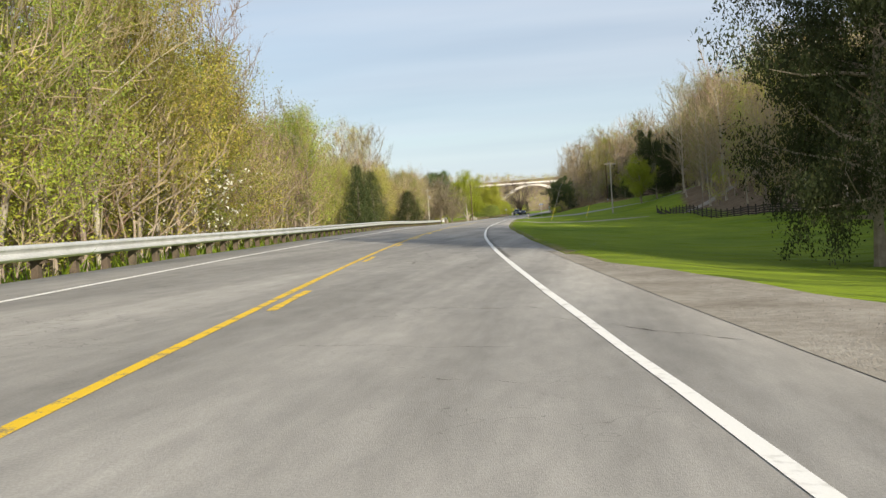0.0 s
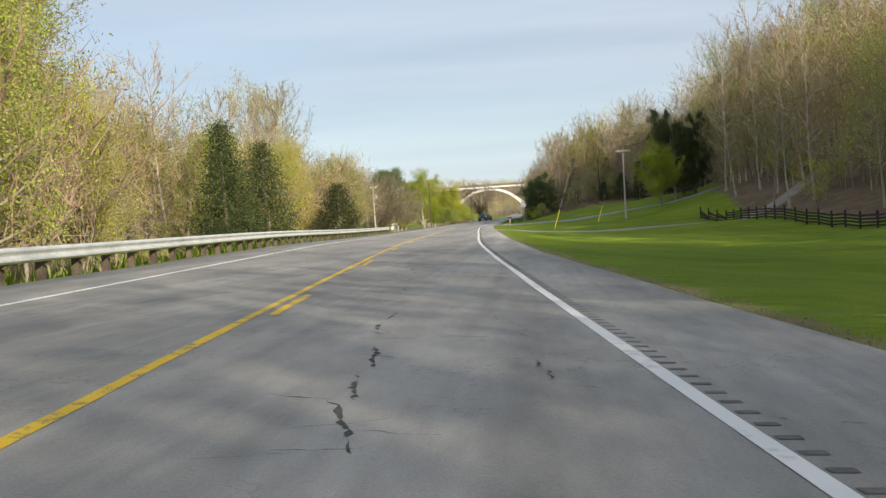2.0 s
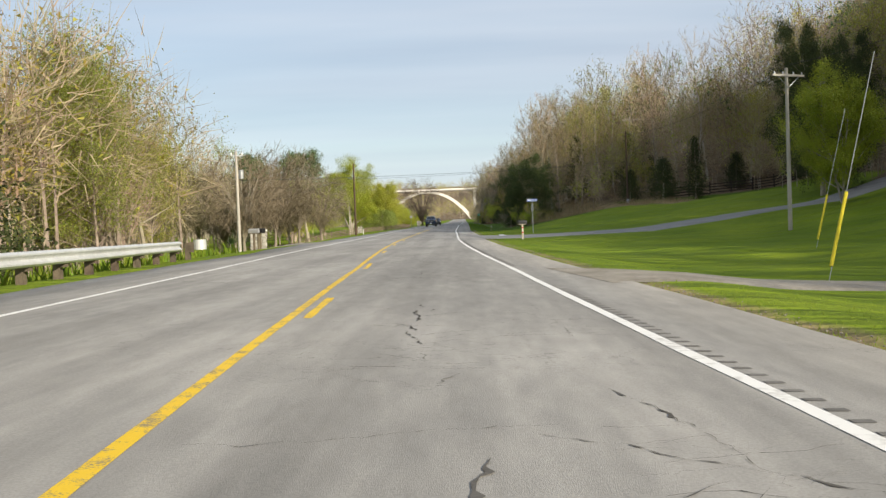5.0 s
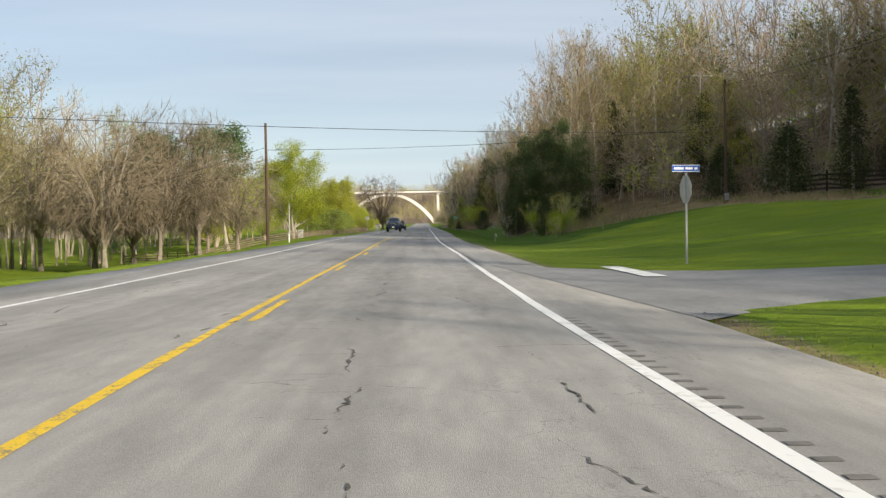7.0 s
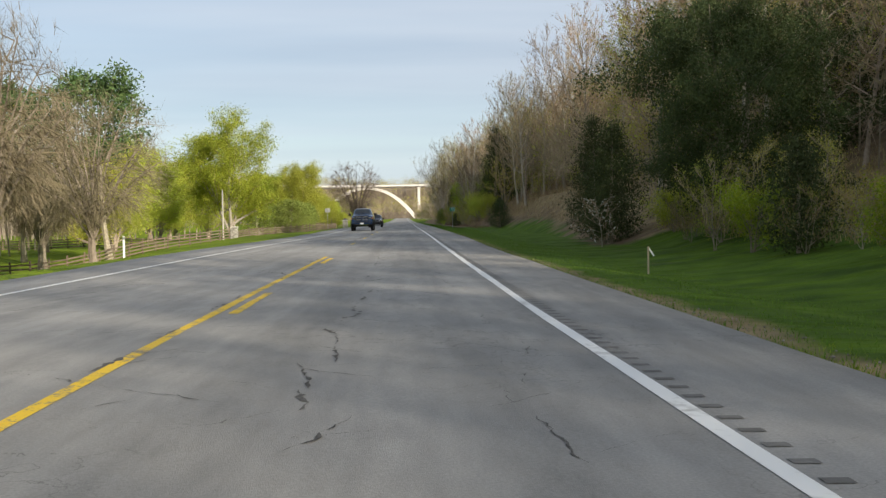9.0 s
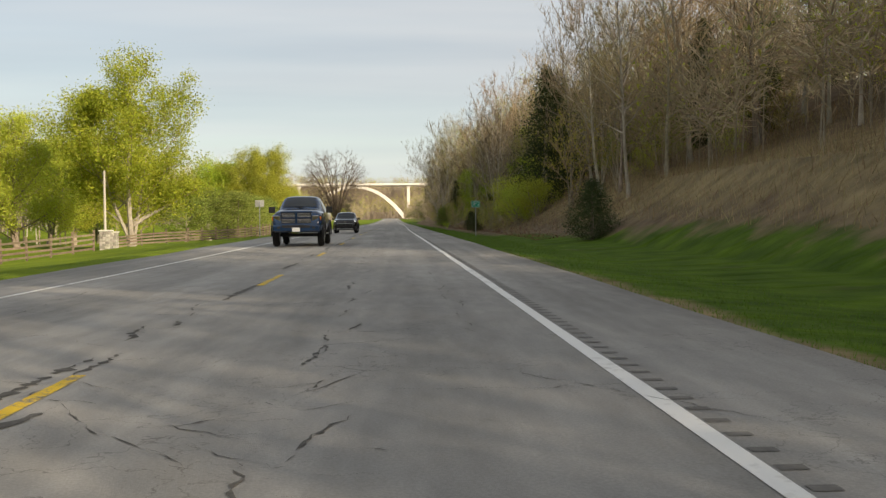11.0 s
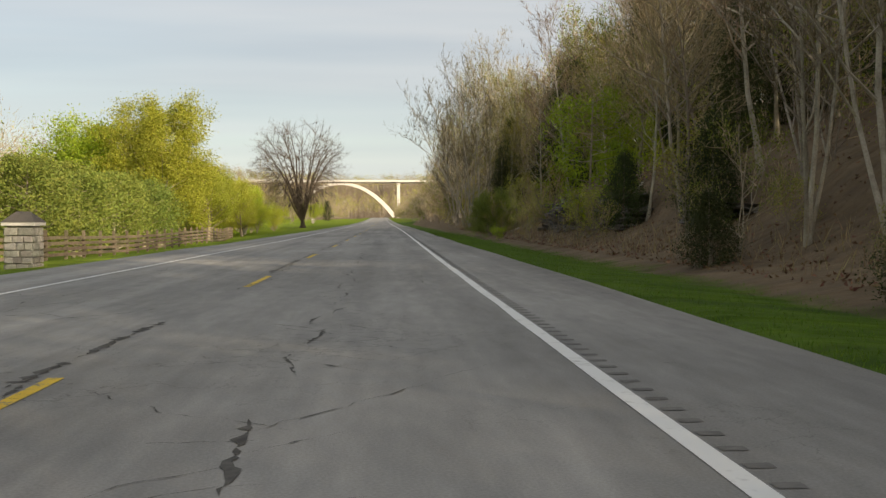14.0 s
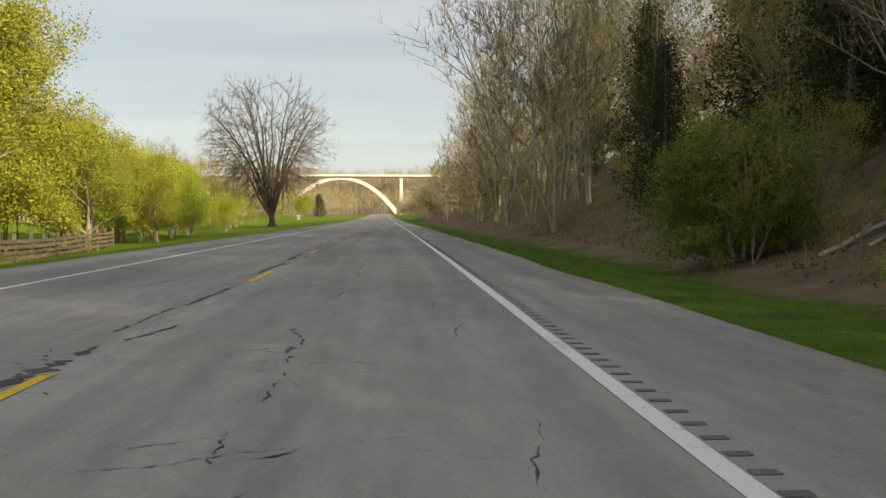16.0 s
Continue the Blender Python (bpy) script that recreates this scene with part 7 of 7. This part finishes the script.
def pickup(s, lat):
    st = [(0.0, 0.84, 0.62, 0.95, 1.0, 0.78), (0.08, 0.93, 0.58, 1.18, 1.28, 0.82), (0.4, 1.0, 0.56, 1.25, 1.40, 0.86), (1.0, 1.01, 0.56, 1.30, 1.45, 0.86), (1.5, 1.01, 0.56, 1.33, 1.48, 0.86), (1.62, 1.01, 0.56, 1.34, 1.54, 0.80),
          (2.05, 1.01, 0.56, 1.35, 1.86, 0.72), (2.35, 1.01, 0.56, 1.35, 1.99, 0.68), (2.8, 1.01, 0.56, 1.35, 2.03, 0.67), (3.45, 1.01, 0.56, 1.35, 2.01, 0.66), (3.7, 1.01, 0.58, 1.36, 1.90, 0.70), (3.78, 1.01, 0.60, 1.38, 1.46, 0.93),
          (4.2, 1.01, 0.62, 1.40, 1.47, 0.94), (5.6, 1.0, 0.62, 1.42, 1.49, 0.94), (5.72, 0.96, 0.64, 1.40, 1.46, 0.90)]
    L = 5.72 / 2
    ex = [("grille", 1.16, 0.06, 0.42, pose(0, -L + 0.0, 1.14), "black_plastic"), ("grille_bar", 0.10, 0.07, 0.46, pose(0, -L - 0.03, 1.14), "navy_paint"), ("grille_bar", 1.2, 0.07, 0.05, pose(0, -L - 0.03, 1.14), "navy_paint"), ("grille_surround", 1.26, 0.08, 0.06, pose(0, -L + 0.0, 1.375), "navy_paint"), ("wiper", 0.7, 0.03, 0.025, pose(0.1, -L + 1.6, 1.565, 0, 3, 8), "black_plastic"), ("bumper", 1.84, 0.22, 0.26, pose(0, -L - 0.02, 0.74), "navy_paint"),
          ("lower_intake", 1.1, 0.05, 0.10, pose(0, -L - 0.11, 0.80), "black_plastic"), ("plate_bar", 0.31, 0.02, 0.155, pose(0, -L - 0.14, 0.68), "sign_white"), ("bed_liner", 1.6, 1.7, 0.03, pose(0, 1.9, 1.515), "black_plastic"),
          ("axle", 1.5, 0.14, 0.14, pose(0, -L + 1.0, 0.46), "black_plastic")]
    for i in range(7):
        ex.append(("grille_slat", 1.12, 0.03, 0.014, pose(0, -L - 0.03, 0.97 + i * 0.054), "grey_metal"))
    for sg in (-1, 1):
        ex += [("headlight", 0.26, 0.08, 0.22, pose(sg * 0.74, -L + 0.07, 1.12, 0, 0, sg * 16), "chrome"), ("turn_lamp", 0.08, 0.14, 0.15, pose(sg * 0.90, -L + 0.16, 1.12, 0, 0, sg * 30), "amber"), ("fog_lamp", 0.12, 0.04, 0.10, pose(sg * 0.68, -L - 0.12, 0.76), "black_plastic"),
               ("mirror", 0.26, 0.13, 0.26, pose(sg * 1.17, -L + 1.85, 1.48), "black_plastic"), ("step_bar", 0.09, 1.8, 0.07, pose(sg * 0.98, -0.25, 0.50), "chrome"), ("side_trim", 0.02, 3.6, 0.04, pose(sg * 1.012, 0.35, 0.92), "chrome"),
               ("door_handle", 0.02, 0.18, 0.04, pose(sg * 1.01, -0.1, 1.22), "black_plastic")]
    return vehicle("pickup_truck", on_road(s, lat), st, "lifted navy-blue pickup truck with big tyres", "truck", "navy_paint", (1.0, 4.55), 0.46,
                   [(1.95, 2.75, 0.5, 0.9), (2.84, 3.5, 0.9, 0.85)], (1.66, 2.3), (3.62, 3.76), ex)


pickup(309.2, -3.8)
suv(345.3, -3.75)


# ---- house beyond the yard ----
def house(s, lat):
    root = thing("house", stand(s, lat, 12, 0, sink=0.3), "pale farmhouse half hidden by trees", "house")
    part("wall", boxmesh(13, 8, 3.2, pose(0, 0, 1.6)), M["siding"], root)
    vs = [(-6.9, -4.6, 3.1), (6.9, -4.6, 3.1), (6.9, 4.6, 3.1), (-6.9, 4.6, 3.1), (-6.9, 0, 5.6), (6.9, 0, 5.6)]
    part("roof", mesh_of("roof", vs, [(3, 2, 1, 0), (0, 1, 5, 4), (1, 2, 5), (2, 3, 4, 5), (3, 0, 4)]), M["roof"], root)
    for x in (-4.6, -1.6, 4.4):
        w = part("window", boxmesh(1.3, 0.1, 1.4, pose(x, -4.03, 1.7)), M["white_paint"], root)
        part("pane", boxmesh(1.1, 0.04, 1.2, pose(x, -4.09, 1.7)), M["window_glass"], w)
    part("door", boxmesh(1.0, 0.08, 2.05, pose(1.6, -4.03, 1.05)), M["white_paint"], root)


house(322, -74)


# ---- small growth ----
def blades(name, pts, g, h, w, mat, label, category, lean=0.35):
    n = len(pts)
    a = g.uniform(0, 6.28, n)
    hh = h * g.uniform(0.5, 1.3, n)
    d = np.stack([np.cos(a), np.sin(a), np.zeros(n)], 1) * w * g.uniform(0.6, 1.4, n)[:, None]
    tip = pts + np.stack([g.normal(0, lean, n) * hh, g.normal(0, lean, n) * hh, hh], 1)
    v = np.stack([pts - d, pts + d, tip], 1).reshape(-1, 3)
    me = tri_mesh(name, v, [mat])
    return tagged(new(name, me), label, category, kind="stuff")


def strewn(g, n, s0, s1, lat_a, lat_b, power=1.0):
    s = g.uniform(s0, s1, n)
    a = lat_a(s) if callable(lat_a) else lat_a
    b = lat_b(s) if callable(lat_b) else lat_b
    lat = a + (b - a) * g.random(n) ** power
    x, y = xy(s, lat)
    return np.stack([x, y, land(s, lat) - 0.01], 1)


g9 = np.random.default_rng(91)
blades("verge_grass", np.vstack([strewn(g9, 42000, 24, 228, lambda s: edge_r(s) + 0.05, lambda s: edge_r(s) + 3.5, 2.6), strewn(g9, 24000, -5, 430, lambda s: edge_l(s) - 0.08, lambda s: edge_l(s) - 3.0, 2.2)]),
       g9, 0.05, 0.0055, M["grass_blade"], "tufted green grass along the edge of the road", "grass")
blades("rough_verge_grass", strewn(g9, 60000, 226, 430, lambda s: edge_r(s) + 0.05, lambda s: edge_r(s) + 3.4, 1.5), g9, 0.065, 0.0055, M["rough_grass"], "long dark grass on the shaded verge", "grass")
blades("dry_weeds", np.vstack([strewn(g9, 5000, 226, 262, 22, 28), strewn(g9, 5000, 240, 262, 11, 20), strewn(g9, 9000, 286, 322, 11, 28), strewn(g9, 7000, 316, 345, 9.5, 24), strewn(g9, 2500, 330, 450, 7.8, 10.5)]),
       g9, 0.5, 0.013, M["dry_grass"], "stand of dry straw-coloured weeds at the wood's edge", "weeds")
blades("verge_weeds", strewn(g9, 9000, -5, 165, -8.3, -11.5), g9, 0.5, 0.03, M["grass_blade"], "rough green weeds behind the guard rail", "weeds")
pts = strewn(g9, 18000, 318, 440, 7.4, 26, 1.4)
me = leaf_mesh("leaf_litter", pts + np.array([0, 0, 0.04]), g9.uniform(0.03, 0.08, len(pts)), material("dead_leaf", (0.26, 0.15, 0.085), (0.13, 0.075, 0.045), 0.8, 0.9, island=0.8), g9)
tagged(new("leaf_litter", me), "fallen brown leaves on the bank", "leaves", kind="stuff")

def fallen_stem(s0, lat0, s1, lat1, r, bend):
    """A thin dead stem lying down the bank, with a few broken branch stubs."""
    a, b = at(s0, lat0), at(s1, lat1)
    root = thing("fallen_stem", pose(a.x, a.y, a.z), "thin grey dead stem lying down the leafy bank", "log", "dead stems on the bank")
    pts = []
    for i in range(8):
        f = i / 7
        q = at(s0 + (s1 - s0) * f + bend * math.sin(math.pi * f), lat0 + (lat1 - lat0) * f)
        pts.append(Vector((q.x - a.x, q.y - a.y, q.z - a.z + r * 0.7 + 0.1 * math.sin(math.pi * f))))
    part("stem", mesh_of("stem", *tube(pts, r, 7), smooth_faces=True), M["pale_bark"], root)
    for i, (dx, dz) in enumerate(((0.22, 0.25), (-0.2, 0.3), (0.12, 0.34))):
        q = pts[2 + 2 * i]
        part("branch_stub", mesh_of("branch_stub", *tube([q, q + Vector((dx * 0.5, -0.05, dz * 0.6)), q + Vector((dx, -0.16, dz))], r * 0.4)), M["bark"], root)


fallen_stem(409.2, 8.6, 409.0, 11.6, 0.06, 0.15)
fallen_stem(408.5, 9.3, 408.6, 11.2, 0.045, -0.12)
fallen_stem(386.0, 9.2, 388.0, 12.4, 0.06, 0.2)

# stop bar at the mouth of the side lane
def stop_bar():
    a, b = np.meshgrid(np.linspace(190.0, 194.6, 12), np.linspace(4.75, 5.25, 4), indexing="ij")
    a, b = a.ravel(), b.ravel()
    x, y = xy(a, b)
    v = np.stack([x, y, lane_height(a, b, 0.07) + 0.012], 1)
    f = [(i * 4 + j, (i + 1) * 4 + j, (i + 1) * 4 + j + 1, i * 4 + j + 1) for i in range(11) for j in range(3)]
    tagged(new("stop_line", mesh_of("stop_line", v, f, [M["white_line"]])), "white stop bar across the side lane", "marking", kind="structure")


stop_bar()


# loose stones on the pull-off and along the edge of the shoulder
def pebbles(name, pts, g, lo, hi, label):
    n = len(pts)
    r = g.uniform(lo, hi, n)[:, None, None] * g.uniform(0.6, 1.3, (n, 6, 1))
    ax = np.array([(1, 0, 0), (0, 1, 0), (-1, 0, 0), (0, -1, 0), (0, 0, 0.7), (0, 0, -0.7)], float)
    a = g.uniform(0, 6.28, n)
    c, s = np.cos(a)[:, None], np.sin(a)[:, None]
    v = np.stack([ax[:, 0] * c - ax[:, 1] * s, ax[:, 0] * s + ax[:, 1] * c, np.broadcast_to(ax[:, 2], (n, 6))], 2) * r + pts[:, None, :]
    tri = np.array([(0, 1, 4), (1, 2, 4), (2, 3, 4), (3, 0, 4), (1, 0, 5), (2, 1, 5), (3, 2, 5), (0, 3, 5)])
    f = (np.arange(n)[:, None, None] * 6 + tri).reshape(-1, 3)
    return tagged(new(name, mesh_of(name, v.reshape(-1, 3), f.tolist(), [M["pebble"]])), label, "gravel", kind="stuff")


M["pebble"] = material("pebble", (0.30, 0.275, 0.235), (0.15, 0.135, 0.115), 3.0, 0.95, island=0.7)
g7 = np.random.default_rng(17)
pts = np.vstack([strewn(g7, 2400, 2, 27, lambda s: edge_r(s) + 0.1, lambda s: np.interp(s, [4, 12, 20, 27], [8.6, 5.0, 3.7, 3.3])), strewn(g7, 2200, 28, 232, lambda s: edge_r(s) + 0.06, lambda s: edge_r(s) + 0.45, 1.5)])
pebbles("loose_gravel", pts + np.array([0, 0, 0.045]), g7, 0.007, 0.02, "loose grey-brown stones at the edge of the shoulder")
